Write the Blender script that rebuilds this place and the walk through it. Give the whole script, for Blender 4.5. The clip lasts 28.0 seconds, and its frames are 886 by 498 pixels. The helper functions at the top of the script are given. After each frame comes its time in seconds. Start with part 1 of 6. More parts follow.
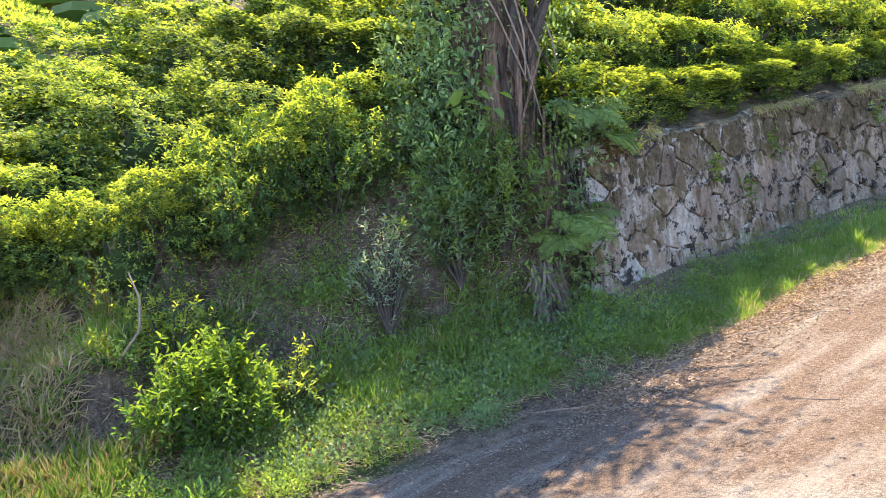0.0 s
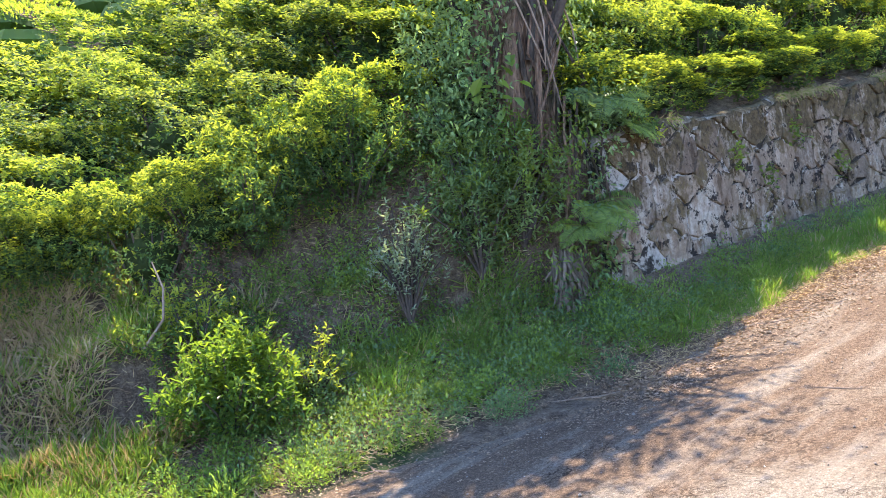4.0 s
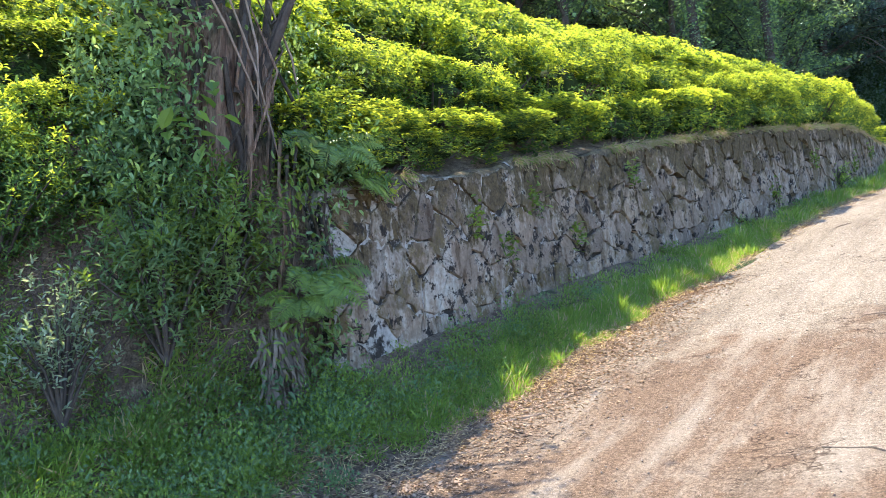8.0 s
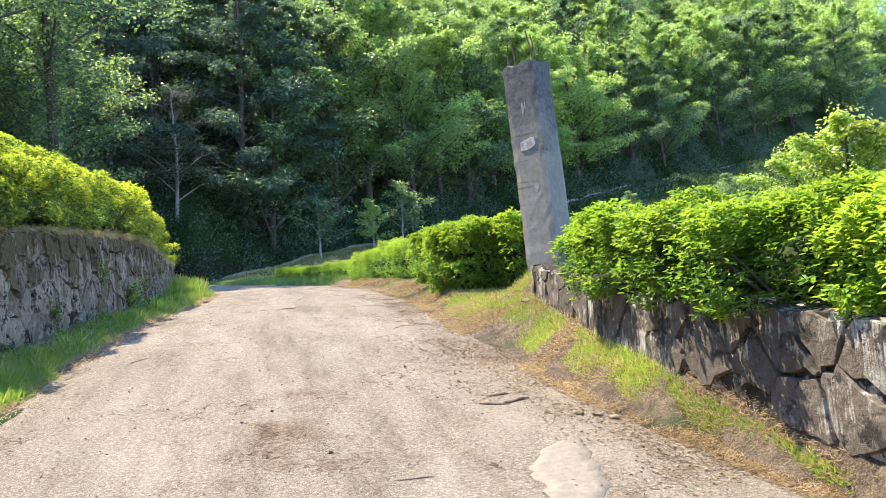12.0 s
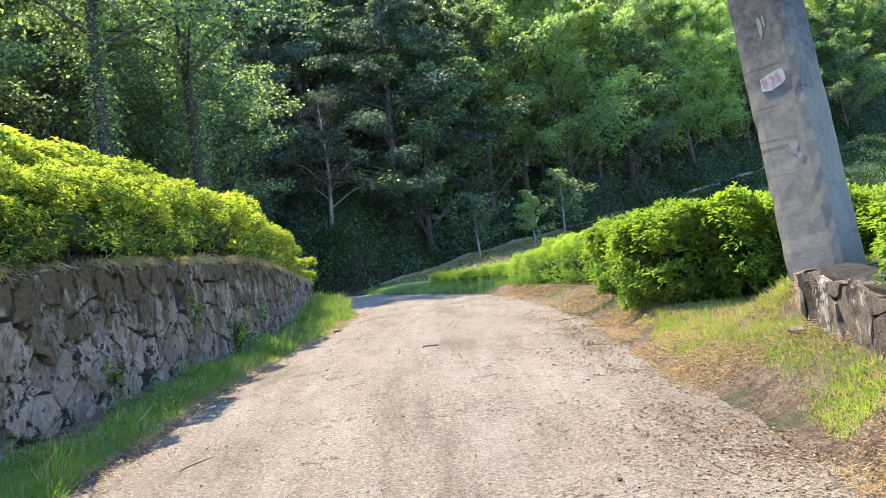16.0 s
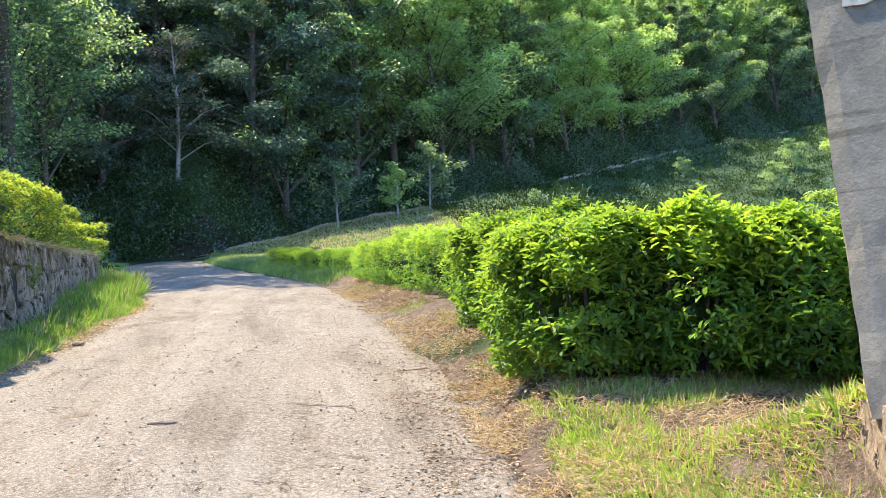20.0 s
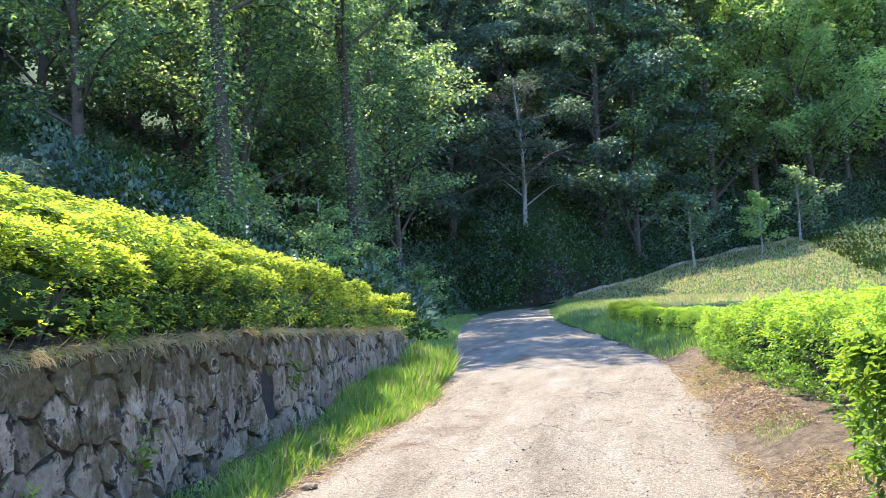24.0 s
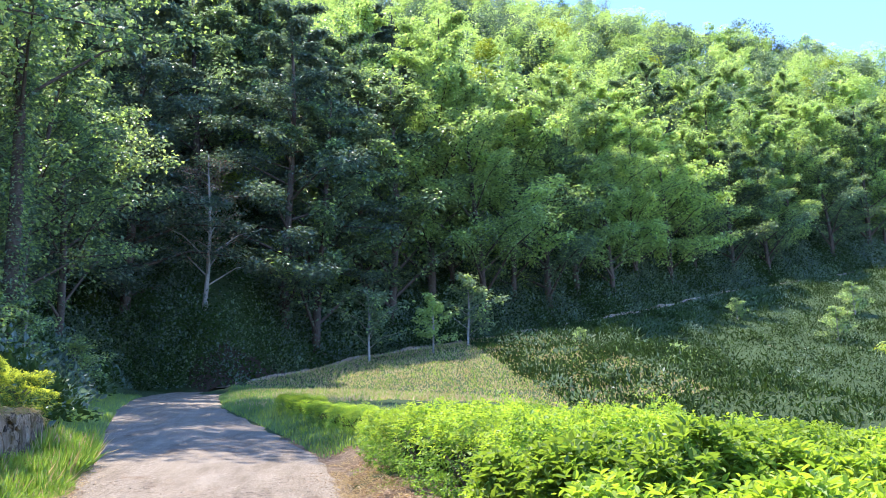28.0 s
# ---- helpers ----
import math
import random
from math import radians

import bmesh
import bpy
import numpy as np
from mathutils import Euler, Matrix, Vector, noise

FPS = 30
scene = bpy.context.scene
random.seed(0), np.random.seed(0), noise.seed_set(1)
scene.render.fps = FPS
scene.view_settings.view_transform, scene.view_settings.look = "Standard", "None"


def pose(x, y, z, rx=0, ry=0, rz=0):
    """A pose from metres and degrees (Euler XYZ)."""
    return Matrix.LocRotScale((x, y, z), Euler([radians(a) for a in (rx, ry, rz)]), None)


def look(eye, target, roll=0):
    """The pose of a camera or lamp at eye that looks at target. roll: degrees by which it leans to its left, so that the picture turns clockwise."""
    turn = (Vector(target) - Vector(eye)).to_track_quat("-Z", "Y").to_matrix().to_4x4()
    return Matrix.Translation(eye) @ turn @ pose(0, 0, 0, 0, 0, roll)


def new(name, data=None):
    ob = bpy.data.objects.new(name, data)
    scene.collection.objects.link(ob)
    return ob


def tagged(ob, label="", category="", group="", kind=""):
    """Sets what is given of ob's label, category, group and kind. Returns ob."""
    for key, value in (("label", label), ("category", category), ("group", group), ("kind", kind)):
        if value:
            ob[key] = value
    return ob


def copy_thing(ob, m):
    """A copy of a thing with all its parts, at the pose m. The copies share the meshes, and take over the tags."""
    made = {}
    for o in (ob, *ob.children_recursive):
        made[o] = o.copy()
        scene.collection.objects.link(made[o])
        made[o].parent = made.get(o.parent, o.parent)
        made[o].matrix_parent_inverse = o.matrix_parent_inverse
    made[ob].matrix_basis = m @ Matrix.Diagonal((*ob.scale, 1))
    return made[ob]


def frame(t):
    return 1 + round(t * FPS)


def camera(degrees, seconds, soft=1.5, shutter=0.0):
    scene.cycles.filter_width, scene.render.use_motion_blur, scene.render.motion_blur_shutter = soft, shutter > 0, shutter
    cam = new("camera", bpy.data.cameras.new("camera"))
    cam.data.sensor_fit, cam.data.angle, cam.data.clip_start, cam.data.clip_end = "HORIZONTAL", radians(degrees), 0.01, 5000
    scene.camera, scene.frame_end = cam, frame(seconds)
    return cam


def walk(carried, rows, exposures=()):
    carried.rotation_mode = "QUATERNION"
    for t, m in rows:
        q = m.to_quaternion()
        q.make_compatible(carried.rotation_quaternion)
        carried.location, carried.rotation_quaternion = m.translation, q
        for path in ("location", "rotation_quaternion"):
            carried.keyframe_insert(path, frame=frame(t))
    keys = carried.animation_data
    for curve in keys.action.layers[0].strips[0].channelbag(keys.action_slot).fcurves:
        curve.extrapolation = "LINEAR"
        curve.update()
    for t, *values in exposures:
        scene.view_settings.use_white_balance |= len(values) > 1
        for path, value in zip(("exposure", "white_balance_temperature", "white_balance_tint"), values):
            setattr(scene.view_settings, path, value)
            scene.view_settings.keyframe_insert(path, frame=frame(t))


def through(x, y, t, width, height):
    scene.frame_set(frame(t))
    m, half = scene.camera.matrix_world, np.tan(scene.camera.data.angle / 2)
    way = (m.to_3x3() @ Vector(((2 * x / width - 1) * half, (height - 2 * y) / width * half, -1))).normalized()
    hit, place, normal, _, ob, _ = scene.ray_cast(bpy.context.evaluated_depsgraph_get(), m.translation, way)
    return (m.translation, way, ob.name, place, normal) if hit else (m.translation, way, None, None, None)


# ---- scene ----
cam = camera(51.2, 28.0, 0.6)
METRES, EYE, TILT, LEAN, TURN = 15.0, 1.5, -6.5, 7.6, 49.0
ROWS = [
    (0.0, 0.0, 0.0, 0.0, -0.54, 8.49, -3.59),
    (0.5, -0.0012, 0.0, -0.0004, 4.57, 6.94, -4.54),
    (1.0, -0.0019, -0.0006, -0.0004, 7.84, 6.14, -5.19),
    (1.5, -0.0016, -0.0018, -0.0005, 9.47, 6.0, -5.56),
    (2.0, -0.0016, -0.002, -0.0004, 10.01, 6.08, -5.65),
    (2.5, -0.0016, -0.0022, -0.0004, 9.72, 6.25, -5.58),
    (4.5, 0.001, -0.0003, 0.0005, -5.92, 8.72, -1.96),
    (5.0, 0.0119, 0.0054, 0.0028, -13.96, 9.91, 0.24),
    (5.5, 0.0253, 0.013, 0.0067, -20.95, 10.93, 1.9),
    (6.0, 0.0311, 0.0209, 0.0076, -25.12, 11.72, 2.27),
    (6.5, 0.0249, 0.0401, 0.0112, -25.03, 12.21, 1.24),
    (7.0, 0.018, 0.0543, 0.0109, -21.93, 12.62, -0.03),
    (7.5, 0.0175, 0.0755, 0.0162, -18.79, 12.78, -1.15),
    (8.0, 0.0134, 0.0932, 0.017, -16.46, 12.95, -1.78),
    (8.5, 0.0087, 0.1139, 0.0218, -16.34, 13.03, -1.9),
    (9.0, 0.0128, 0.1362, 0.0258, -19.16, 13.42, -1.54),
    (9.5, 0.0198, 0.1509, 0.0306, -25.56, 14.35, -0.55),
    (10.0, 0.0307, 0.1726, 0.0385, -34.48, 15.63, 0.88),
    (10.5, 0.0513, 0.1873, 0.0444, -44.61, 16.96, 2.69),
    (11.0, 0.0717, 0.2011, 0.0565, -53.25, 17.82, 4.88),
    (11.5, 0.0907, 0.2187, 0.0658, -58.64, 18.08, 6.49),
    (13.5, 0.1743, 0.2684, 0.0994, -58.86, 17.69, 6.18),
    (14.0, 0.1911, 0.2815, 0.1104, -56.02, 17.86, 5.97),
    (14.5, 0.2059, 0.304, 0.1205, -53.38, 17.93, 6.11),
    (15.0, 0.2319, 0.3175, 0.1277, -51.45, 18.02, 6.51),
    (15.5, 0.2538, 0.329, 0.1403, -50.11, 18.29, 7.06),
    (16.0, 0.2771, 0.3471, 0.1508, -48.04, 18.82, 7.13),
    (16.5, 0.3047, 0.3578, 0.1596, -44.9, 19.55, 6.49),
    (17.0, 0.3269, 0.3715, 0.1716, -41.09, 20.03, 5.26),
    (17.5, 0.3444, 0.3923, 0.1848, -38.7, 20.01, 4.04),
    (18.0, 0.371, 0.4081, 0.194, -39.4, 19.59, 3.26),
    (18.5, 0.3934, 0.4224, 0.2031, -43.39, 18.94, 3.22),
    (19.0, 0.4161, 0.4384, 0.217, -49.17, 17.99, 3.77),
    (19.5, 0.4467, 0.4465, 0.227, -54.45, 16.97, 4.28),
    (20.0, 0.4698, 0.456, 0.2381, -57.5, 15.93, 5.07),
    (20.5, 0.4924, 0.4697, 0.2507, -57.97, 15.14, 5.63),
    (22.5, 0.5752, 0.5059, 0.2878, -47.36, 18.08, 4.47),
    (23.0, 0.5955, 0.5195, 0.3011, -42.73, 18.84, 3.47),
    (23.5, 0.6093, 0.5349, 0.305, -38.09, 19.21, 2.19),
    (24.0, 0.6182, 0.546, 0.3171, -35.74, 19.24, 0.83),
    (24.5, 0.6245, 0.5474, 0.3199, -37.28, 19.3, 0.21),
    (25.0, 0.6296, 0.5474, 0.3205, -42.5, 19.4, 0.46),
    (25.5, 0.6348, 0.5461, 0.3209, -49.7, 19.48, 1.42),
    (26.0, 0.6361, 0.5449, 0.3211, -56.37, 19.73, 2.58),
    (26.5, 0.6367, 0.5448, 0.3218, -60.28, 20.58, 3.49),
    (27.0, 0.636, 0.5449, 0.3231, -60.99, 21.95, 3.91),
    (27.5, 0.6344, 0.5457, 0.325, -59.31, 23.07, 3.54),
    (28.0, 0.6327, 0.5455, 0.3255, -55.8, 24.01, 2.38),
]
walk(cam, [(t, pose(0, 0, EYE, TILT, LEAN, TURN) @ pose(METRES * x, METRES * y, METRES * z, 90 + pitch, roll, yaw)) for t, x, y, z, yaw, pitch, roll in ROWS],
     exposures=[(0.0, 2.58, 7000, 16), (2.5, 2.58, 6800, 18), (4.5, 2.48, 6700, 15), (6.0, 2.15, 6600, 13), (7.5, 2.47, 6500, 12), (9.0, 2.45, 6500, 10), (12.0, 2.25, 6500, 10), (17.0, 2.2, 6400, 10), (20.0, 2.3, 6400, 10), (24.0, 2.45, 6150, 10), (26.0, 2.32, 6100, 15), (28.0, 2.22, 6000, 16)])

# world and sun
SUN_AZ, SUN_EL = math.atan2(-0.85, 0.53), radians(64)
world = bpy.data.worlds.new("sky")
scene.world = world
world.use_nodes = True
wn = world.node_tree.nodes
sky = wn.new("ShaderNodeTexSky")
sky.sky_type = "NISHITA"
sky.sun_disc = False
sky.sun_elevation, sky.sun_rotation = SUN_EL, SUN_AZ % (2 * math.pi)
sky.air_density, sky.dust_density, sky.ozone_density, sky.altitude = 0.5, 0.0, 6.0, 0.0
wn["Background"].inputs["Strength"].default_value = 0.22
world.node_tree.links.new(sky.outputs["Color"], wn["Background"].inputs["Color"])
sun = new("sun", bpy.data.lights.new("sun", "SUN"))
sun.data.energy, sun.data.angle, sun.data.color = 3.0, radians(0.6), (1.0, 0.91, 0.76)
sun_dir = Vector((math.sin(SUN_AZ) * math.cos(SUN_EL), math.cos(SUN_AZ) * math.cos(SUN_EL), math.sin(SUN_EL)))
sun.matrix_world = look(sun_dir * 60, (0, 0, 0))


# materials
class Nodes:
    """A node tree that is written line by line."""

    def __init__(self, name):
        self.mat = bpy.data.materials.new(name)
        self.mat.use_nodes = True
        self.tree = self.mat.node_tree
        self.bsdf = self.tree.nodes["Principled BSDF"]
        self.out = self.tree.nodes["Material Output"]
        self.co = self.add("ShaderNodeNewGeometry").outputs["Position"]

    def add(self, kind, **inputs):
        n = self.tree.nodes.new(kind)
        for k, v in inputs.items():
            self.put(n, k.replace("_", " "), v)
        return n

    def put(self, n, k, v):
        if isinstance(v, bpy.types.NodeSocket):
            self.tree.links.new(v, n.inputs[k])
        else:
            n.inputs[k].default_value = v

    def noise(self, scale, detail=4.0, rough=0.55, co=None):
        return self.add("ShaderNodeTexNoise", Vector=co or self.co, Scale=scale, Detail=detail, Roughness=rough).outputs["Fac"]

    def ramp(self, fac, *stops):
        n = self.add("ShaderNodeValToRGB", Fac=fac)
        e = n.color_ramp.elements
        while len(e) < len(stops):
            e.new(0.5)
        for el, (p, c) in zip(e, stops):
            el.position = p
            el.color = (*c, 1) if len(c) == 3 else c
        return n.outputs["Color"]

    def mix(self, fac, a, b, how="MIX"):
        n = self.tree.nodes.new("ShaderNodeMix")
        n.data_type, n.blend_type = "RGBA", how
        for k, v in ((0, fac), (6, a), (7, b)):
            if isinstance(v, bpy.types.NodeSocket):
                self.tree.links.new(v, n.inputs[k])
            else:
                n.inputs[k].default_value = (*v, 1) if isinstance(v, tuple) and len(v) == 3 else v
        return n.outputs[2]

    def grade(self, fac, lo, hi):
        return self.add("ShaderNodeMapRange", Value=fac, From_Min=lo, From_Max=hi).outputs["Result"]

    def band(self, x0, y0, x1, y1, half, warp):
        """A soft-edged strip along a line of the plan, 1 within and 0 outside; warp frays it."""
        run = math.hypot(x1 - x0, y1 - y0)
        ux, uy = (x1 - x0) / run, (y1 - y0) / run
        out = []
        for nx, ny, reach in ((-uy, ux, half), (ux, uy, run / 2)):
            d = self.add("ShaderNodeVectorMath", **{})
            d.operation = "DOT_PRODUCT"
            self.tree.links.new(self.co, d.inputs[0])
            d.inputs[1].default_value = (nx, ny, 0)
            c = self.add("ShaderNodeMath", **{})
            c.operation = "SUBTRACT"
            self.tree.links.new(d.outputs["Value"], c.inputs[0])
            c.inputs[1].default_value = nx * (x0 + x1) / 2 + ny * (y0 + y1) / 2
            k = self.add("ShaderNodeMath", **{})
            k.operation = "ABSOLUTE"
            self.tree.links.new(c.outputs[0], k.inputs[0])
            w = self.add("ShaderNodeMath", **{})
            w.operation = "MULTIPLY_ADD"
            self.tree.links.new(warp, w.inputs[0])
            w.inputs[1].default_value = 1.6
            self.tree.links.new(k.outputs[0], w.inputs[2])
            out.append(self.grade(w.outputs[0], reach + 0.95, reach + 0.65))
        m = self.add("ShaderNodeMath", **{})
        m.operation = "MULTIPLY"
        self.tree.links.new(out[0], m.inputs[0])
        self.tree.links.new(out[1], m.inputs[1])
        return m.outputs[0]

    def bump(self, height, strength, distance):
        n = self.add("ShaderNodeBump", Height=height, Strength=strength, Distance=distance)
        self.put(self.bsdf, "Normal", n.outputs["Normal"])

    def done(self, color, rough=0.8, spec=0.4):
        self.put(self.bsdf, "Base Color", color if isinstance(color, bpy.types.NodeSocket) else (*color, 1))
        self.put(self.bsdf, "Roughness", rough)
        self.put(self.bsdf, "Specular IOR Level", spec)
        return self.mat


def leaf_mat(name, dark, light, rough=0.42, through=0.38, glow=1.5, cool=0.7, shine=0.45):
    """Leaves: each its own tone, glossy above, letting light through."""
    n = Nodes(name)
    isle = n.tree.nodes.new("ShaderNodeNewGeometry").outputs["Random Per Island"]
    patch = n.noise(0.9, 2.0)
    tone = n.add("ShaderNodeMath", **{}).outputs[0]
    m = tone.node
    m.operation = "MULTIPLY_ADD"
    n.tree.links.new(isle, m.inputs[0])
    m.inputs[1].default_value = 0.5
    off = n.add("ShaderNodeMapRange", Value=patch, From_Min=0.35, From_Max=0.65, To_Min=-0.05, To_Max=0.35).outputs["Result"]
    n.tree.links.new(off, m.inputs[2])
    col = n.ramp(tone, (0.0, dark), (1.0, light))
    each = n.add("ShaderNodeObjectInfo").outputs["Random"]
    col = n.mix(1.0, col, n.ramp(each, (0.0, (0.72, 0.74, 0.8)), (0.4, (1.0, 0.97, 0.95)), (0.75, (1.05, 1.05, 1.0)), (1.0, (1.35, 1.25, 1.1))), "MULTIPLY")
    n.done(col, rough, shine)
    tr = n.add("ShaderNodeBsdfTranslucent", Color=n.mix(1.0, col, (glow, glow, cool), "MULTIPLY"))
    mx = n.add("ShaderNodeMixShader", Fac=through)
    n.tree.links.new(n.bsdf.outputs[0], mx.inputs[1])
    n.tree.links.new(tr.outputs[0], mx.inputs[2])
    n.tree.links.new(mx.outputs[0], n.out.inputs["Surface"])
    return n.mat


TEA_OLD = leaf_mat("tea_leaf_mature", (0.05, 0.1, 0.036), (0.165, 0.265, 0.085), 0.7, 0.36, 1.5, 0.7, 0.14)
TEA_NEW = leaf_mat("tea_leaf_young", (0.22, 0.29, 0.05), (0.49, 0.52, 0.11), 0.75, 0.52, 1.55, 0.65, 0.08)
HEDGE_OLD = leaf_mat("hedge_leaf_mature", (0.06, 0.125, 0.03), (0.21, 0.35, 0.075), 0.42, 0.5, 1.7, 0.7, 0.4)
HEDGE_NEW = leaf_mat("hedge_leaf_young", (0.15, 0.24, 0.034), (0.34, 0.435, 0.068), 0.5, 0.5, 1.6, 0.7, 0.3)
# the next three tree greens carry distance haze as added blue
TREE_LEAF = leaf_mat("broad_leaf_green", (0.07, 0.115, 0.075), (0.21, 0.295, 0.17), 0.4, 0.42, 1.45, 1.0, 0.5)
TREE_LIGHT = leaf_mat("broad_leaf_light", (0.21, 0.32, 0.115), (0.45, 0.57, 0.21), 0.36, 0.46, 1.5, 0.9, 0.7)
TREE_DARK = leaf_mat("conifer_green", (0.05, 0.088, 0.07), (0.14, 0.205, 0.16), 0.42, 0.32, 1.4, 1.1, 0.5)
# grass green darkened to stand in for shade on the slope below the wood
SLOPE_LEAF = leaf_mat("shade_toned_grass", (0.02, 0.04, 0.012), (0.065, 0.115, 0.028), 0.7, 0.3, 1.2, 0.7, 0.12)
TREE_YELLOW = leaf_mat("broad_leaf_yellow", (0.14, 0.2, 0.03), (0.32, 0.36, 0.06), 0.45, 0.42)
SHRUB_LEAF = leaf_mat("shrub_leaf", (0.08, 0.145, 0.06), (0.25, 0.36, 0.14), 0.45, 0.36, 1.4, 0.9, 0.35)
PALE_LEAF = leaf_mat("pale_shiny_leaf", (0.16, 0.21, 0.13), (0.4, 0.45, 0.33), 0.35, 0.4)
FERN_LEAF = leaf_mat("fern_leaf", (0.075, 0.128, 0.028), (0.23, 0.315, 0.055), 0.5, 0.4)
GRASS = leaf_mat("grass_blade", (0.12, 0.21, 0.045), (0.35, 0.46, 0.11), 0.5, 0.5)
DRY_GRASS = leaf_mat("dry_grass", (0.4, 0.295, 0.165), (0.72, 0.565, 0.35), 0.6, 0.38, 1.1)
LITTER = leaf_mat("dead_leaf", (0.17, 0.1, 0.055), (0.55, 0.385, 0.24), 0.7, 0.1, 1.0)


def soil_mat():
    n = Nodes("soil_and_moss")
    a, b = n.noise(0.55, 6.0), n.mix(0.5, n.noise(9.0, 6.0, 0.7), n.noise(70.0, 4.0, 0.7))
    earth = n.ramp(b, (0.36, (0.06, 0.04, 0.025)), (0.5, (0.185, 0.13, 0.085)), (0.64, (0.36, 0.27, 0.18)))
    green = n.ramp(b, (0.3, (0.022, 0.042, 0.015)), (0.7, (0.08, 0.122, 0.042)))
    n.bump(b, 1.0, 0.09)
    sx = n.add("ShaderNodeSeparateXYZ", Vector=n.co)
    lush = n.add("ShaderNodeMapRange", Value=sx.outputs["Y"], From_Min=26.0, From_Max=31.0, To_Min=-0.07, To_Max=0.3).outputs["Result"]
    s = n.add("ShaderNodeMath", **{})
    n.tree.links.new(a, s.inputs[0])
    n.tree.links.new(lush, s.inputs[1])
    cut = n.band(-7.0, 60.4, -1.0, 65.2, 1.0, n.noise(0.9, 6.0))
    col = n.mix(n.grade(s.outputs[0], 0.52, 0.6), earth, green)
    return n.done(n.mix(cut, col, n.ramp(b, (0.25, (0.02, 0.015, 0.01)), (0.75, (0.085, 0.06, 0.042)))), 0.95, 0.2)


def road_mat():
    """Pale worn asphalt: fine grit, brown dirt in bands, dusty wheel tracks and hair cracks."""
    n = Nodes("worn_gravel_asphalt")
    big, mid, fine, grit = n.noise(0.42, 5.0), n.noise(2.3, 6.0, 0.65), n.noise(46.0, 6.0, 0.8), n.noise(190.0, 2.0, 0.6)
    grain = n.mix(0.4, fine, grit)
    pale = n.ramp(grain, (0.38, (0.075, 0.058, 0.041)), (0.5, (0.21, 0.17, 0.122)), (0.62, (0.42, 0.35, 0.26)))
    dirt = n.ramp(grain, (0.38, (0.05, 0.03, 0.017)), (0.5, (0.138, 0.09, 0.055)), (0.62, (0.28, 0.195, 0.127)))
    bands = n.add("ShaderNodeMath", **{})
    bands.operation = "MAXIMUM"
    n.tree.links.new(n.band(-4.9, 0.5, -2.15, 7.6, 0.7, mid), bands.inputs[0])
    n.tree.links.new(n.band(-3.2, 3.6, -0.3, 6.2, 0.42, mid), bands.inputs[1])
    worn = n.grade(n.mix(0.5, mid, n.noise(6.0, 4.0, 0.6)), 0.3, 0.44)
    sx = n.add("ShaderNodeSeparateXYZ", Vector=n.co)
    less = n.add("ShaderNodeMapRange", Value=sx.outputs["Y"], From_Min=7.0, From_Max=11.0, To_Min=0.0, To_Max=-0.055).outputs["Result"]
    blot = n.add("ShaderNodeMath", **{})
    n.tree.links.new(n.mix(0.5, big, mid), blot.inputs[0])
    n.tree.links.new(less, blot.inputs[1])
    col = n.mix(n.grade(blot.outputs[0], 0.5, 0.6), pale, dirt)
    col = n.mix(n.mix(1.0, bands.outputs[0], worn, "MULTIPLY"), col, dirt)
    # dust drawn out along the wheel tracks
    along = n.add("ShaderNodeMapping", Vector=n.co)
    along.inputs["Scale"].default_value = (1.9, 0.3, 1.0)
    along.inputs["Rotation"].default_value = (0, 0, radians(-6))
    streak = n.noise(1.6, 6.0, 0.65, along.outputs[0])
    dust = n.grade(streak, 0.5, 0.66)
    col = n.mix(n.mix(1.0, dust, (0.6, 0.6, 0.6), "MULTIPLY"), col, n.ramp(grain, (0.36, (0.17, 0.14, 0.104)), (0.64, (0.42, 0.36, 0.275))))
    grime = n.grade(streak, 0.47, 0.36)
    col = n.mix(n.mix(1.0, grime, (0.5, 0.5, 0.5), "MULTIPLY"), col, n.mix(1.0, col, (0.5, 0.46, 0.42), "MULTIPLY"))
    # chippings
    spots = n.add("ShaderNodeTexVoronoi", Vector=n.co, Scale=95.0)
    chip = n.mix(1.0, col, n.ramp(spots.outputs["Color"], (0.2, (0.42, 0.4, 0.39)), (0.5, (0.95, 0.93, 0.92)), (0.8, (1.42, 1.4, 1.38))), "MULTIPLY")
    col = n.mix(n.grade(spots.outputs["Distance"], 0.4, 0.22), col, chip)
    # hair cracks and scuffs
    for scale, seed, width in ((0.9, 3.0, 0.006), (2.1, 11.0, 0.008)):
        shift = n.add("ShaderNodeMapping", Vector=n.co)
        shift.inputs["Location"].default_value = (seed, seed, 0)
        f = n.noise(scale, 5.0, 0.6, shift.outputs[0])
        d = n.add("ShaderNodeMath", **{})
        d.operation = "SUBTRACT"
        n.tree.links.new(f, d.inputs[0])
        d.inputs[1].default_value = 0.5
        k = n.add("ShaderNodeMath", **{})
        k.operation = "ABSOLUTE"
        n.tree.links.new(d.outputs[0], k.inputs[0])
        gap = n.mix(1.0, n.grade(k.outputs[0], width, width * 0.25), n.grade(n.noise(1.7, 3.0, 0.6), 0.5, 0.6), "MULTIPLY")
        col = n.mix(gap, col, n.mix(1.0, col, (0.42, 0.38, 0.35), "MULTIPLY"))
    n.bump(n.mix(0.35, grain, n.noise(9.0, 5.0, 0.6)), 0.9, 0.03)
    return n.done(col, 0.94, 0.2)


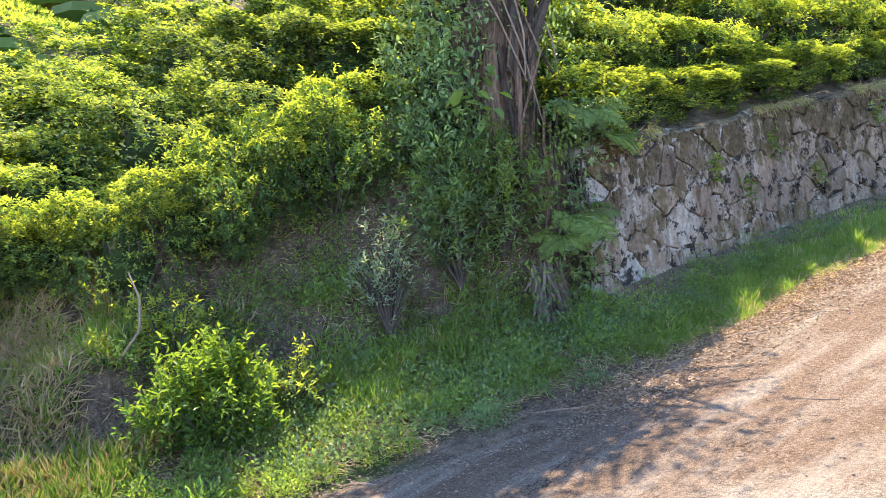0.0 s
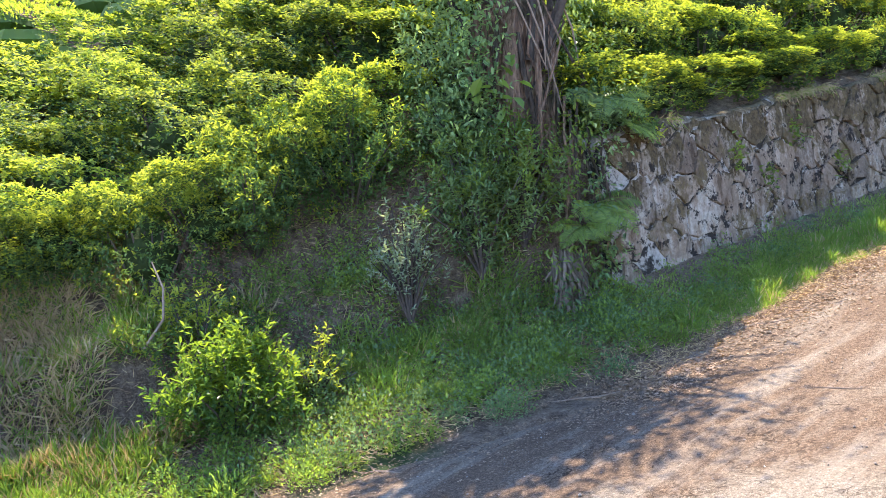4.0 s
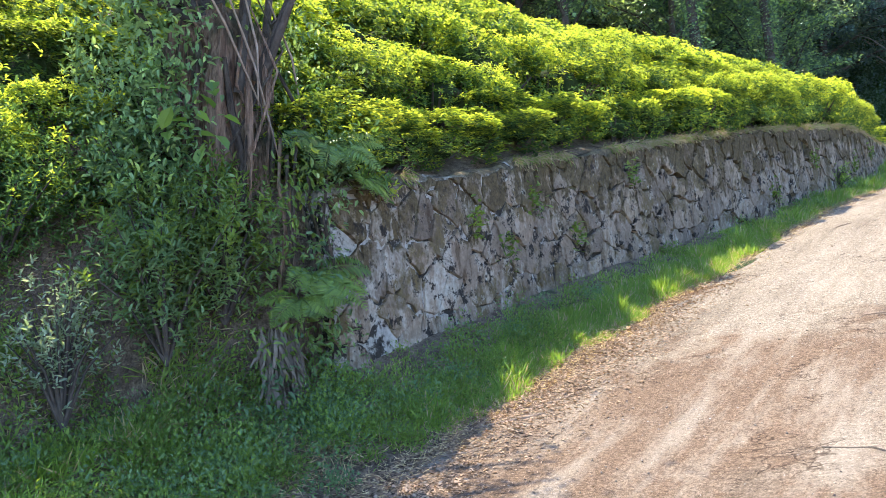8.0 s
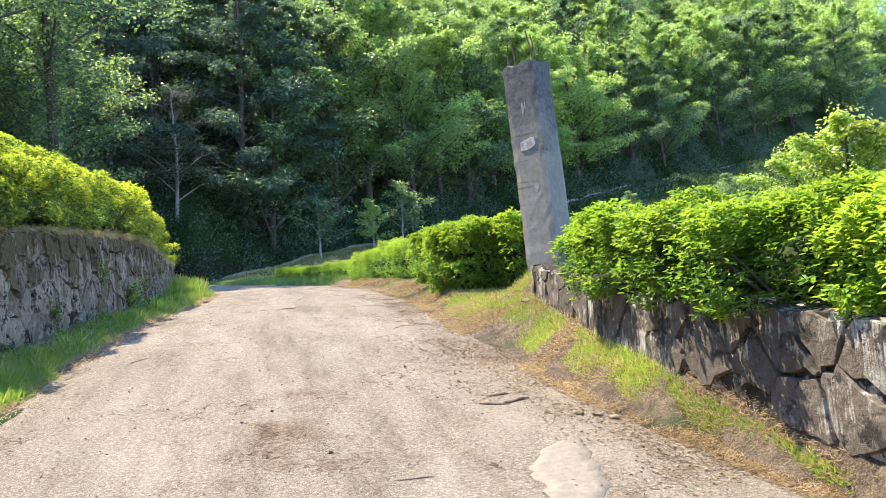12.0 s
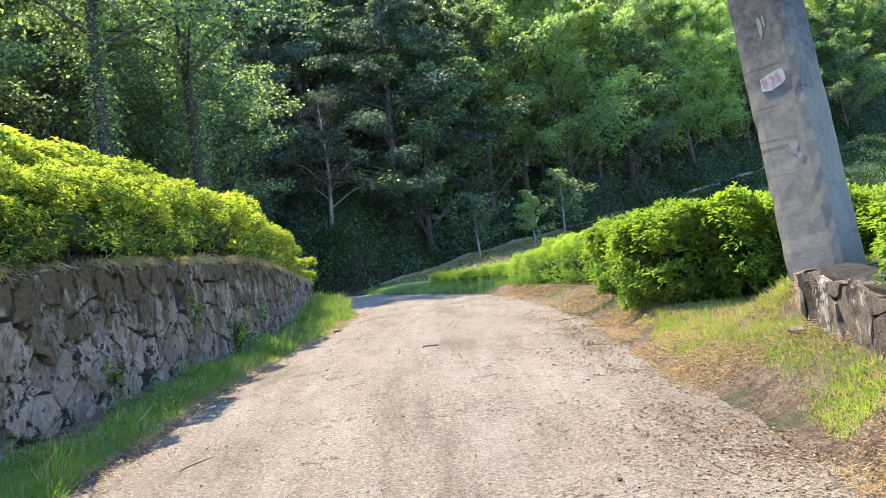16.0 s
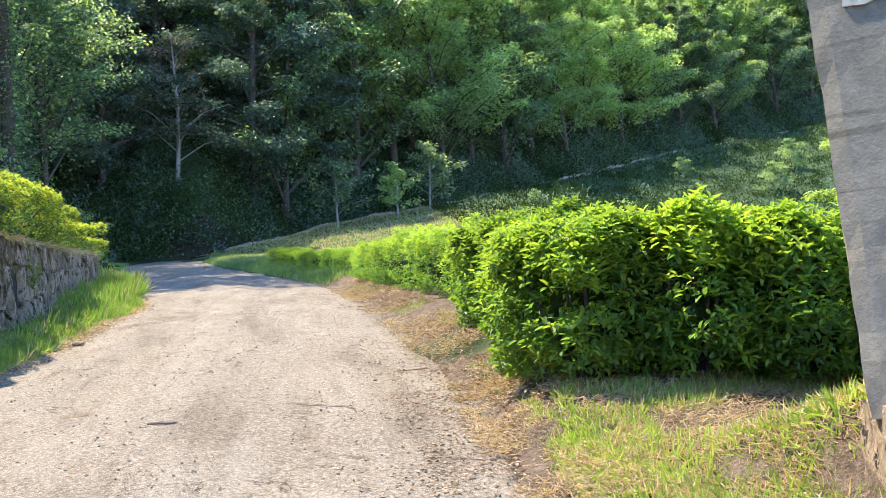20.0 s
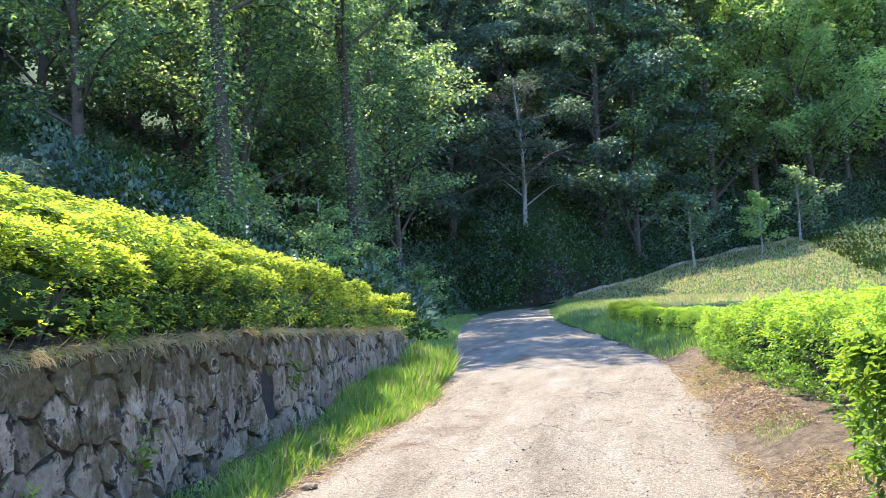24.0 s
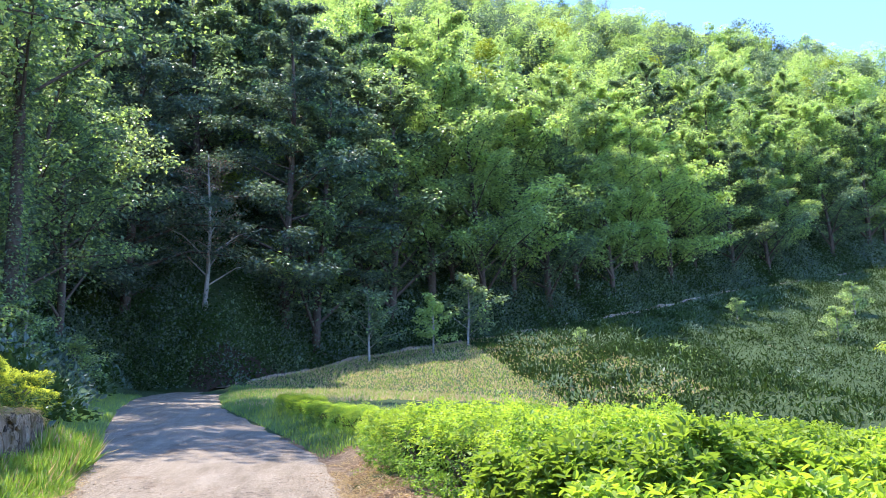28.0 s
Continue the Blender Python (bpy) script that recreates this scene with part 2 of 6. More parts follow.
def rock_mat(name, lo, hi, lime=0.0, dark=0.54, streak=5.0):
    """Field stone: each its own grey, with lime streaks and black stains."""
    n = Nodes(name)
    rnd = n.add("ShaderNodeObjectInfo").outputs["Random"]
    isle = n.tree.nodes.new("ShaderNodeNewGeometry").outputs["Random Per Island"]
    a, b = n.noise(3.0, 6.0, 0.7), n.noise(17.0, 6.0, 0.75)
    base = n.ramp(b, (0.25, lo), (0.75, hi))
    base = n.mix(1.0, base, n.ramp(n.mix(0.5, rnd, isle), (0.0, (0.55, 0.54, 0.53)), (0.5, (0.92, 0.88, 0.84)), (1.0, (1.3, 1.24, 1.16))), "MULTIPLY")
    drip = n.add("ShaderNodeMapping", Vector=n.co)
    drip.inputs["Scale"].default_value = (streak, streak, 0.8)
    runs = n.noise(1.6, 5.0, 0.7, drip.outputs[0])
    white = n.ramp(b, (0.25, (0.26, 0.235, 0.19)), (0.75, (0.55, 0.5, 0.415)))
    base = n.mix(n.grade(n.mix(0.5, a, runs), 0.53 - lime, 0.58 - lime), base, white)
    base = n.mix(n.grade(n.noise(6.2, 7.0, 0.75), dark, dark + 0.05), base, (0.035, 0.03, 0.023))
    base = n.mix(n.grade(runs, 0.56, 0.68), base, (0.06, 0.052, 0.04))
    n.bump(n.mix(0.4, b, a), 1.0, 0.035)
    return n.done(base, 0.92, 0.25)


def wall_rock_mat():
    """Smooth grey wall stone: whole near the corner under lime runs, darker further along, with a brown mossy crest."""
    n = Nodes("wall_stone")
    rnd = n.add("ShaderNodeObjectInfo").outputs["Random"]
    isle = n.tree.nodes.new("ShaderNodeNewGeometry").outputs["Random Per Island"]
    a, b = n.noise(3.0, 6.0, 0.7), n.noise(22.0, 6.0, 0.7)
    sx = n.add("ShaderNodeSeparateXYZ", Vector=n.co)
    base = n.ramp(n.mix(0.45, b, a), (0.28, (0.12, 0.088, 0.058)), (0.5, (0.255, 0.195, 0.135)), (0.72, (0.46, 0.365, 0.26)))
    base = n.mix(1.0, base, n.ramp(n.mix(0.5, rnd, isle), (0.15, (0.56, 0.53, 0.5)), (0.5, (0.96, 0.92, 0.88)), (0.85, (1.36, 1.3, 1.2))), "MULTIPLY")
    drip = n.add("ShaderNodeMapping", Vector=n.co)
    drip.inputs["Scale"].default_value = (4.2, 4.2, 1.5)
    runs = n.noise(1.6, 6.0, 0.7, drip.outputs[0])
    near = n.add("ShaderNodeMapRange", Value=sx.outputs["Y"], From_Min=6.4, From_Max=10.0, To_Min=0.1, To_Max=0.03).outputs["Result"]
    s = n.add("ShaderNodeMath", **{})
    n.tree.links.new(n.mix(0.4, runs, a), s.inputs[0])
    n.tree.links.new(near, s.inputs[1])
    base = n.mix(n.grade(s.outputs[0], 0.56, 0.66), base, n.ramp(b, (0.25, (0.3, 0.255, 0.185)), (0.75, (0.62, 0.53, 0.4))))
    base = n.mix(n.grade(n.noise(6.0, 7.0, 0.75), 0.54, 0.575), base, (0.03, 0.023, 0.016))
    base = n.mix(n.grade(runs, 0.44, 0.34), base, n.mix(1.0, base, (0.5, 0.44, 0.37), "MULTIPLY"))
    patch = n.mix(1.0, n.grade(n.noise(2.4, 5.0, 0.65), 0.53, 0.59), n.grade(b, 0.3, 0.55), "MULTIPLY")
    base = n.mix(patch, base, n.ramp(b, (0.3, (0.05, 0.034, 0.015)), (0.7, (0.19, 0.135, 0.055))))
    lichen = n.mix(1.0, n.grade(n.noise(13.0, 6.0, 0.75), 0.57, 0.63), n.grade(a, 0.45, 0.6), "MULTIPLY")
    base = n.mix(lichen, base, (0.46, 0.41, 0.31))
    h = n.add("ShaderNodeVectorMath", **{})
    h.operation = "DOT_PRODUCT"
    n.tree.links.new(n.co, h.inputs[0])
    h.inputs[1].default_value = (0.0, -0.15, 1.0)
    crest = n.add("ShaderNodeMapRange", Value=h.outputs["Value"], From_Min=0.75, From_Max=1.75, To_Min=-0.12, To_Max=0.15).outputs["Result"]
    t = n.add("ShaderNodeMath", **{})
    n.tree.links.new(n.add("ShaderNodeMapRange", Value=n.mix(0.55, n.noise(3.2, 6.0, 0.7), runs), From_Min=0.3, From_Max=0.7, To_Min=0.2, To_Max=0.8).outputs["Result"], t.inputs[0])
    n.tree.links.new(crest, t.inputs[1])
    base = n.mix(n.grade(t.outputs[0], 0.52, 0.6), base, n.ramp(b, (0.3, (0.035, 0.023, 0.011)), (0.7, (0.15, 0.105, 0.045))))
    n.bump(n.mix(0.4, b, a), 1.0, 0.04)
    return n.done(base, 0.92, 0.25)


def mortar_mat():
    """Pale lime mortar, black and rotten in places, bare earth joints further on."""
    n = Nodes("old_lime_mortar")
    b, c = n.noise(20.0, 6.0, 0.75), n.noise(4.5, 7.0, 0.75)
    pale = n.ramp(b, (0.25, (0.24, 0.21, 0.165)), (0.75, (0.56, 0.5, 0.4)))
    black = n.ramp(b, (0.25, (0.014, 0.012, 0.009)), (0.75, (0.07, 0.058, 0.042)))
    sx = n.add("ShaderNodeSeparateXYZ", Vector=n.co)
    rot = n.add("ShaderNodeMapRange", Value=sx.outputs["Y"], From_Min=7.0, From_Max=12.5, To_Min=0.02, To_Max=0.2).outputs["Result"]
    s = n.add("ShaderNodeMath", **{})
    n.tree.links.new(c, s.inputs[0])
    n.tree.links.new(rot, s.inputs[1])
    n.bump(n.mix(0.5, b, c), 1.0, 0.04)
    h = n.add("ShaderNodeVectorMath", **{})
    h.operation = "DOT_PRODUCT"
    n.tree.links.new(n.co, h.inputs[0])
    h.inputs[1].default_value = (0.0, -0.15, 1.0)
    mossy = n.mix(1.0, n.grade(h.outputs["Value"], 1.57, 1.65), n.grade(n.noise(7.0, 5.0, 0.7), 0.36, 0.5), "MULTIPLY")
    col = n.mix(n.grade(s.outputs[0], 0.5, 0.56), pale, black)
    return n.done(n.mix(mossy, col, n.ramp(b, (0.3, (0.06, 0.042, 0.022)), (0.7, (0.22, 0.165, 0.085)))), 0.95, 0.2)


def plain_mat(name, lo, hi, scale=8.0, rough=0.85, bump=0.5, depth=0.02, spec=0.3):
    n = Nodes(name)
    f = n.noise(scale, 6.0, 0.65)
    n.bump(f, bump, depth)
    return n.done(n.mix(0.35, n.ramp(f, (0.3, lo), (0.7, hi)), n.ramp(n.noise(scale * 0.13, 4.0), (0.3, lo), (0.7, hi))), rough, spec)


SOIL = soil_mat()
ROAD = road_mat()
DARK_STONE = rock_mat("dark_field_stone", (0.05, 0.041, 0.032), (0.19, 0.16, 0.125), 0.004, 0.54, 11.0)
WALL_STONE = wall_rock_mat()
STONE = rock_mat("field_stone", (0.14, 0.11, 0.08), (0.44, 0.36, 0.27))
MORTAR = mortar_mat()
BARK = plain_mat("bark", (0.035, 0.027, 0.02), (0.13, 0.1, 0.075), 14.0, 0.95, 1.0, 0.03)
PALE_BARK = plain_mat("pale_bark", (0.16, 0.145, 0.12), (0.42, 0.39, 0.34), 9.0, 0.9, 0.6, 0.02)
DEAD_WOOD = plain_mat("dead_wood", (0.12, 0.078, 0.05), (0.4, 0.285, 0.195), 18.0, 0.9, 0.7, 0.01)
# near-black green that paints the shade inside the tea bushes
CORE = plain_mat("bush_inner_shade", (0.016, 0.026, 0.008), (0.05, 0.07, 0.022), 12.0, 0.95, 0.8, 0.04, 0.1)


# mesh helpers
rng = np.random.default_rng(7)


def np_mesh(name, verts, faces, mats, slots=None, smooth=False):
    """A mesh from arrays; all its faces have the same number of corners."""
    me = bpy.data.meshes.new(name)
    verts, faces = np.asarray(verts, np.float32).reshape(-1, 3), np.asarray(faces, np.int32)
    k = faces.shape[1]
    me.vertices.add(len(verts))
    me.vertices.foreach_set("co", verts.ravel())
    me.loops.add(faces.size)
    me.loops.foreach_set("vertex_index", faces.ravel())
    me.polygons.add(len(faces))
    me.polygons.foreach_set("loop_start", np.arange(0, faces.size, k, dtype=np.int32))
    for m in mats:
        me.materials.append(m)
    if slots is not None:
        me.polygons.foreach_set("material_index", np.asarray(slots, np.int32))
    me.polygons.foreach_set("use_smooth", np.full(len(faces), smooth))
    me.update(calc_edges=True)
    me.validate()
    return me


def part(name, me, parent, label=""):
    ob = new(name, me)
    ob.parent = parent
    return tagged(ob, label)


def unit(a):
    return a / np.maximum(np.linalg.norm(a, axis=-1, keepdims=True), 1e-9)


def leaves(p, d, length, width, fold=0.3, roll=0.5, flat=1.0, gen=rng, lance=False):
    """Folded pointed leaves at p along d; flat lays their faces upward; lance gives each a full, curving blade."""
    n = len(p)
    length = np.broadcast_to(length, n)[:, None]
    width = np.broadcast_to(width, n)[:, None]
    d = unit(d)
    s = unit(np.cross(d, np.array([0, 0, 1.0])) * flat + gen.normal(0, roll, (n, 3)))
    s = unit(s - d * np.sum(s * d, axis=1, keepdims=True))
    m = np.cross(s, d)
    if lance:
        low, far = p + d * length * 0.28 + m * length * 0.02, p + d * length * 0.68 - m * length * 0.05
        rise = m * width * fold
        v = np.stack([p, low + s * width * 0.9 + rise, far + s * width * 0.82 + rise, p + d * length - m * length * 0.2, far - s * width * 0.82 + rise, low - s * width * 0.9 + rise], 1)
        i = np.arange(n)[:, None] * 6
        f = np.concatenate([i + [0, 1, 2], i + [0, 2, 3], i + [0, 3, 4], i + [0, 4, 5]], 1).reshape(-1, 3)
        return v.reshape(-1, 3), f
    mid = p + d * length * 0.45
    v = np.stack([p, mid + s * width + m * width * fold, p + d * length - m * length * 0.12, mid - s * width + m * width * fold], 1)
    i = np.arange(n)[:, None] * 4
    f = np.concatenate([i + [0, 1, 2], i + [0, 2, 3]], 1).reshape(-1, 3)
    return v.reshape(-1, 3), f


class Heap:
    """Collects triangles of several materials for one mesh."""

    def __init__(self):
        self.v, self.f, self.s, self.n = [], [], [], 0

    def put(self, v, f, slot=0):
        v, f = np.asarray(v, float).reshape(-1, 3), np.asarray(f, int)
        if f.shape[1] == 4:
            f = np.concatenate([f[:, [0, 1, 2]], f[:, [0, 2, 3]]])
        self.v.append(v)
        self.f.append(f + self.n)
        self.s.append(np.broadcast_to(slot, len(f)))
        self.n += len(v)
        return self

    def mesh(self, name, mats, smooth=False):
        return np_mesh(name, np.concatenate(self.v), np.concatenate(self.f), mats, np.concatenate(self.s), smooth)


def tube(path, radii, sides=7, wobble=0.0, gen=rng):
    """A tapered limb along a path."""
    path, radii = np.asarray(path, float), np.asarray(radii, float)
    t = unit(np.gradient(path, axis=0))
    ref = np.where(np.abs(t[:, 2:3]) > 0.8, np.array([[1.0, 0, 0]]), np.array([[0, 0, 1.0]]))
    a = unit(np.cross(t, ref))
    b = np.cross(t, a)
    ang = np.linspace(0, 2 * np.pi, sides, endpoint=False)
    r = radii[:, None] * (1 + wobble * gen.normal(0, 1, (len(path), sides)))
    v = path[:, None] + (a[:, None] * np.cos(ang)[None, :, None] + b[:, None] * np.sin(ang)[None, :, None]) * r[..., None]
    f = [(i * sides + j, i * sides + (j + 1) % sides, (i + 1) * sides + (j + 1) % sides, (i + 1) * sides + j) for i in range(len(path) - 1) for j in range(sides)]
    return v.reshape(-1, 3), np.array(f)


def wander(x, y, scale, seed=0.0):
    """Smooth noise over the plan, by a few sines, about -1 to 1."""
    a = np.sin(x * scale * 1.0 + y * scale * 0.63 + 1.7 + seed) + np.sin(-x * scale * 0.71 + y * scale * 1.13 + 4.1 + seed * 2)
    b = np.sin(x * scale * 2.3 + y * scale * 1.9 + 0.4 + seed * 3) + np.sin(x * scale * 1.7 - y * scale * 2.7 + 2.2 + seed)
    return (a + 0.55 * b) / 3


def curve(*pts):
    xs, ys = [p[0] for p in pts], [p[1] for p in pts]
    return lambda v: np.interp(v, xs, ys)


def step(v, a, b):
    t = np.clip((v - a) / (b - a), 0, 1)
    return t * t * (3 - 2 * t)


# plan: the road runs up along y
road_z = curve((-80, -13), (-20, -4.2), (0, -0.32), (5, 0.66), (7, 1.13), (9.5, 1.72), (12.5, 2.4), (15.3, 2.95), (20, 3.68), (25, 4.33), (40, 6.3), (54, 7.9), (80, 11), (300, 38))
road_left = curve((-80, -14), (-5, -6.5), (0, -5.5), (2.4, -4.95), (4.7, -4.15), (6, -4.0), (8.8, -3.82), (10, -3.6), (15, -3.12), (19, -2.75), (22.8, -2.7), (25, -3.1), (27, -3.5), (30, -4.1), (40, -6.0), (50, -7.6), (56, -8.0), (400, -8.0))
road_right = curve((-80, 8), (0, 4), (5, 1.7), (7, 1.12), (9.75, 0.6), (12.5, 0.38), (14.2, 0.4), (15.7, 0.46), (18.4, 0.42), (24.6, 0.12), (29, -0.7), (39, -2.9), (50, -4.3), (56, -4.6), (400, -4.6))
# edge of the bank and of the retaining wall on the uphill side
edge_x = curve((-80, -16), (-10, -9), (-3, -7.3), (1.8, -6.1), (4, -5.45), (5.6, -5.1), (6.2, -4.93), (8.9, -4.8), (13.35, -4.05), (18.1, -3.5), (25.2, -3.7), (27, -4.1), (28.5, -5.2), (33, -5.6), (40, -7.0), (50, -8.9), (60, -9.5), (400, -9.5))
wall_top = curve((-80, -9.5), (-10, -0.6), (0, 1.2), (1.8, 1.5), (4, 2.0), (5.6, 2.5), (7.85, 2.86), (8.9, 3.06), (13.35, 3.84), (16, 4.23), (18.1, 4.51), (20.5, 4.76), (23, 4.91), (25.26, 5.09), (27, 5.05), (29, 5.8), (40, 8.0), (56, 10.4), (400, 45))
bank_run = curve((-80, 2.5), (0, 1.9), (3, 1.75), (4.8, 1.1), (5.7, 0.24), (26.3, 0.24), (28.5, 2.6), (400, 4.0))
hill_slope = curve((-80, 0.42), (4, 0.44), (12, 0.44), (25, 0.26), (28, 0.3), (34, 0.55), (400, 0.6))
# low wall on the downhill side
low_x = curve((-80, 9), (4, 3.0), (6.5, 1.25), (9, 0.98), (10.35, 0.97), (12.3, 1.08), (12.9, 1.14), (14.2, 0.8), (15.3, 0.65), (20, 0.56), (23, 0.35), (26, 0.2), (29, 0.0), (39, -2.2), (50, -3.6), (400, -3.6))
low_top = curve((6.5, 1.97), (8, 2.2), (9.76, 2.48), (12.2, 2.98), (12.8, 3.07))
# upper road across the hillside
far_y = curve((-200, 52), (-30, 56), (-5.6, 58), (-1.5, 64.5), (1.5, 67.5), (6.4, 69.6), (12.5, 71.3), (22, 77), (34, 86), (60, 98), (120, 118), (300, 150))
far_z = curve((-200, 9), (-5.6, 8.4), (-1.5, 9.9), (1.5, 11), (6.4, 12), (12.5, 13.1), (22, 15.5), (34, 19), (60, 24.5), (120, 33), (300, 40))


def height(x, y):
    """The ground under (x, y)."""
    x, y = np.asarray(x, float), np.asarray(y, float)
    zr = road_z(y)
    e, xl, xr = edge_x(y), road_left(y), road_right(y)
    # uphill side
    d = np.maximum(e - x, 0)
    verge = np.clip((xl - x) / np.maximum(xl - e, 0.3), 0, 1)
    foot = zr + np.interp(y, [4, 6, 8, 11, 13], [0.3, 0.48, 0.36, 0.2, 0.1]) * verge**1.4 * step(y, -4, 5)
    top = wall_top(y)
    run = bank_run(y)
    up = np.clip(d / run, 0, 1)
    ledge = np.where(y < 20, 0.12 * np.sin(up * 13 + 2.2 * wander(x, y, 1.3, 3.0)) * np.sin(np.pi * up), 0)
    rise = np.where(run < 1, step(d, 0.0, run), up ** np.where(y < 20, 1.8, 0.8) + ledge)
    bank = foot + (top - foot) * rise + hill_slope(y) * np.maximum(d - run, 0) + 0.3 * step(d, 0.5, 2.0) * step(y, 5.5, 7) * (1 - step(y, 22, 27))
    lump = (0.13 * wander(x, y, 2.1) + 0.09 * wander(x, y, 6.3, 1.5)) * step(d, 0.1, 0.6) * (run > 0.6)
    left = np.where(x < xl, bank + lump, zr)
    # downhill side
    lx = low_x(y)
    g = np.maximum(x - xr, 0)
    raised = np.where((y > 6.3) & (y < 12.9), low_top(y) - 0.06, zr + 0.14 + 0.45 * (1 - step(y, 12.9, 14.2)))
    toe = zr + np.interp(y, [6.3, 7.5, 9, 11, 12.5, 13.6, 400], [0.5, 0.5, 0.38, 0.33, 0.34, 0.14, 0.12]) * np.clip(g / np.maximum(lx - xr, 0.3), 0, 1)
    field = toe + (raised - toe) * step(x, lx + 0.02, lx + 0.22)
    field = field - 0.05 * np.clip(x - 1.5, 0, 7) - 0.42 * np.maximum(x - np.where(y < 30, 8.5, 7.0 - (y - 30) * 0.05), 0)
    field = np.where(y < 6.3, zr + 0.02 * g - 0.25 * np.maximum(x - 4, 0), field)
    field = np.maximum(field, zr - 5.5)
    side = np.where(x > xr, field, left)
    # hillside behind
    dy = y - far_y(x)
    fz = far_z(x)
    front = fz - np.where(x < 16, 0.24, 0.46) * np.maximum(-dy - 1.8, 0)
    r = np.hypot(x, y - 13)
    back = fz + 1.15 * np.clip(dy - 2.0, 0, 5) + 0.72 * np.maximum(dy - 7, 0)
    hill = np.where(dy > 0, back, front) + 2.2 * wander(x, y, 0.11) * step(dy, 6, 30)
    side = np.where(dy > 0, np.maximum(hill, np.where(x < -4, side, hill)), np.where((y > 30) & (x > -6), np.maximum(side, front), side))
    return side - 1.0 * np.maximum(r - 205, 0) * (y > 0)


def ground_sheet():
    us = np.concatenate([[-2500, -900, -400, -200, -120], np.arange(-80, -24, 4.0), np.arange(-24, -9, 0.8), np.arange(-9, -2.2, 0.3), np.arange(-2.2, -0.3, 0.08), [-0.3, -0.24, -0.16, -0.08, 0.0],
                         np.arange(0.12, 1.2, 0.12), np.arange(1.2, 8, 0.2), np.arange(8, 20, 0.6), np.arange(20, 60, 2.0), np.arange(60, 230, 8.0), [300, 450, 900, 2500]])
    ys = np.concatenate([[-2500, -800, -300, -120, -60], np.arange(-40, -8, 2.0), np.arange(-8, -3, 0.22), np.arange(-3, 6, 0.12), np.arange(6, 30, 0.22), np.arange(30, 62, 0.6), np.arange(62, 120, 1.6), np.arange(120, 240, 6.0), [280, 400, 800, 2500]])
    y = np.repeat(ys, len(us))
    u = np.tile(us, len(ys))
    shift = edge_x(np.clip(y, -40, 60)) * np.clip(1 - np.abs(u) / 60, 0, 1)
    x = u + shift
    z = height(x, y) + 0.02 * wander(x, y, 3.7)
    far = np.maximum(np.hypot(x, y) - 260, 0)
    z = np.where(far > 0, np.maximum(z, -40), z)
    z = np.where(far > 0, z * np.exp(-far / 150), z)
    lx, xr, xl = low_x(y), road_right(y), road_left(y)
    z = np.where((x > xl + 0.22) & (x < xr - 0.22) & (y < 58.5), z - 0.1, z)
    n = len(us)
    i = np.arange(len(ys) - 1)[:, None] * n + np.arange(n - 1)[None, :]
    f = np.stack([i, i + 1, i + 1 + n, i + n], -1).reshape(-1, 4)
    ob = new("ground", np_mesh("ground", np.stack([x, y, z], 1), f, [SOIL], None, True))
    return tagged(ob, "green and brown earth hillside under plants", "ground", kind="structure")


def road_sheet():
    ys = np.concatenate([np.arange(-60, -6, 2.0), np.arange(-6, 32, 0.2), np.arange(32, 59.5, 0.7)])
    s = np.linspace(0, 1, 30)
    y = np.repeat(ys, len(s))
    k = np.tile(s, len(ys))
    a, b = road_left(y) + 0.10 * wander(y, y * 0, 2.9), road_right(y) + 0.12 * wander(y, y * 0, 2.3, 2.0)
    x = a + (b - a) * k
    camber = 0.05 * (1 - (2 * k - 1) ** 2)
    rut = -0.025 * np.exp(-(((k - 0.3) / 0.07) ** 2)) - 0.025 * np.exp(-(((k - 0.68) / 0.07) ** 2))
    z = road_z(y) + camber + rut + 0.016 * wander(x, y, 2.3) + 0.008 * wander(x, y, 7.1)
    z = np.where((k < 0.02) | (k > 0.98), z - 0.035, z)
    n = len(s)
    i = np.arange(len(ys) - 1)[:, None] * n + np.arange(n - 1)[None, :]
    f = np.stack([i, i + 1, i + 1 + n, i + n], -1).reshape(-1, 4)
    ob = new("road", np_mesh("road", np.stack([x, y, z], 1), f, [ROAD], None, True))
    return tagged(ob, "pale worn gravelly asphalt road with brown dirt", "road", kind="structure")


def upper_road():
    xs = np.concatenate([np.linspace(-4.9, 12, 30), np.linspace(13, 62, 26)])
    cy, cz = far_y(xs), far_z(xs)
    t = unit(np.stack([np.gradient(xs), np.gradient(cy)], 1))
    nrm = np.stack([-t[:, 1], t[:, 0]], 1)
    v = []
    for k in (-1.7, -1.2, 0, 1.2, 1.7):
        px, py = xs + nrm[:, 0] * k, cy + nrm[:, 1] * k
        v.append(np.stack([px, py, cz + 0.12 - (0.35 if abs(k) > 1.5 else 0)], 1))
    v = np.stack(v, 1)
    i = np.arange(len(xs) - 1)[:, None] * 5 + np.arange(4)[None, :]
    f = np.stack([i, i + 1, i + 6, i + 5], -1).reshape(-1, 4)
    ob = new("road_upper", np_mesh("road_upper", v, f, [ROAD], None, True))
    return tagged(ob, "pale gravel road climbing across the hillside", "road", kind="structure")


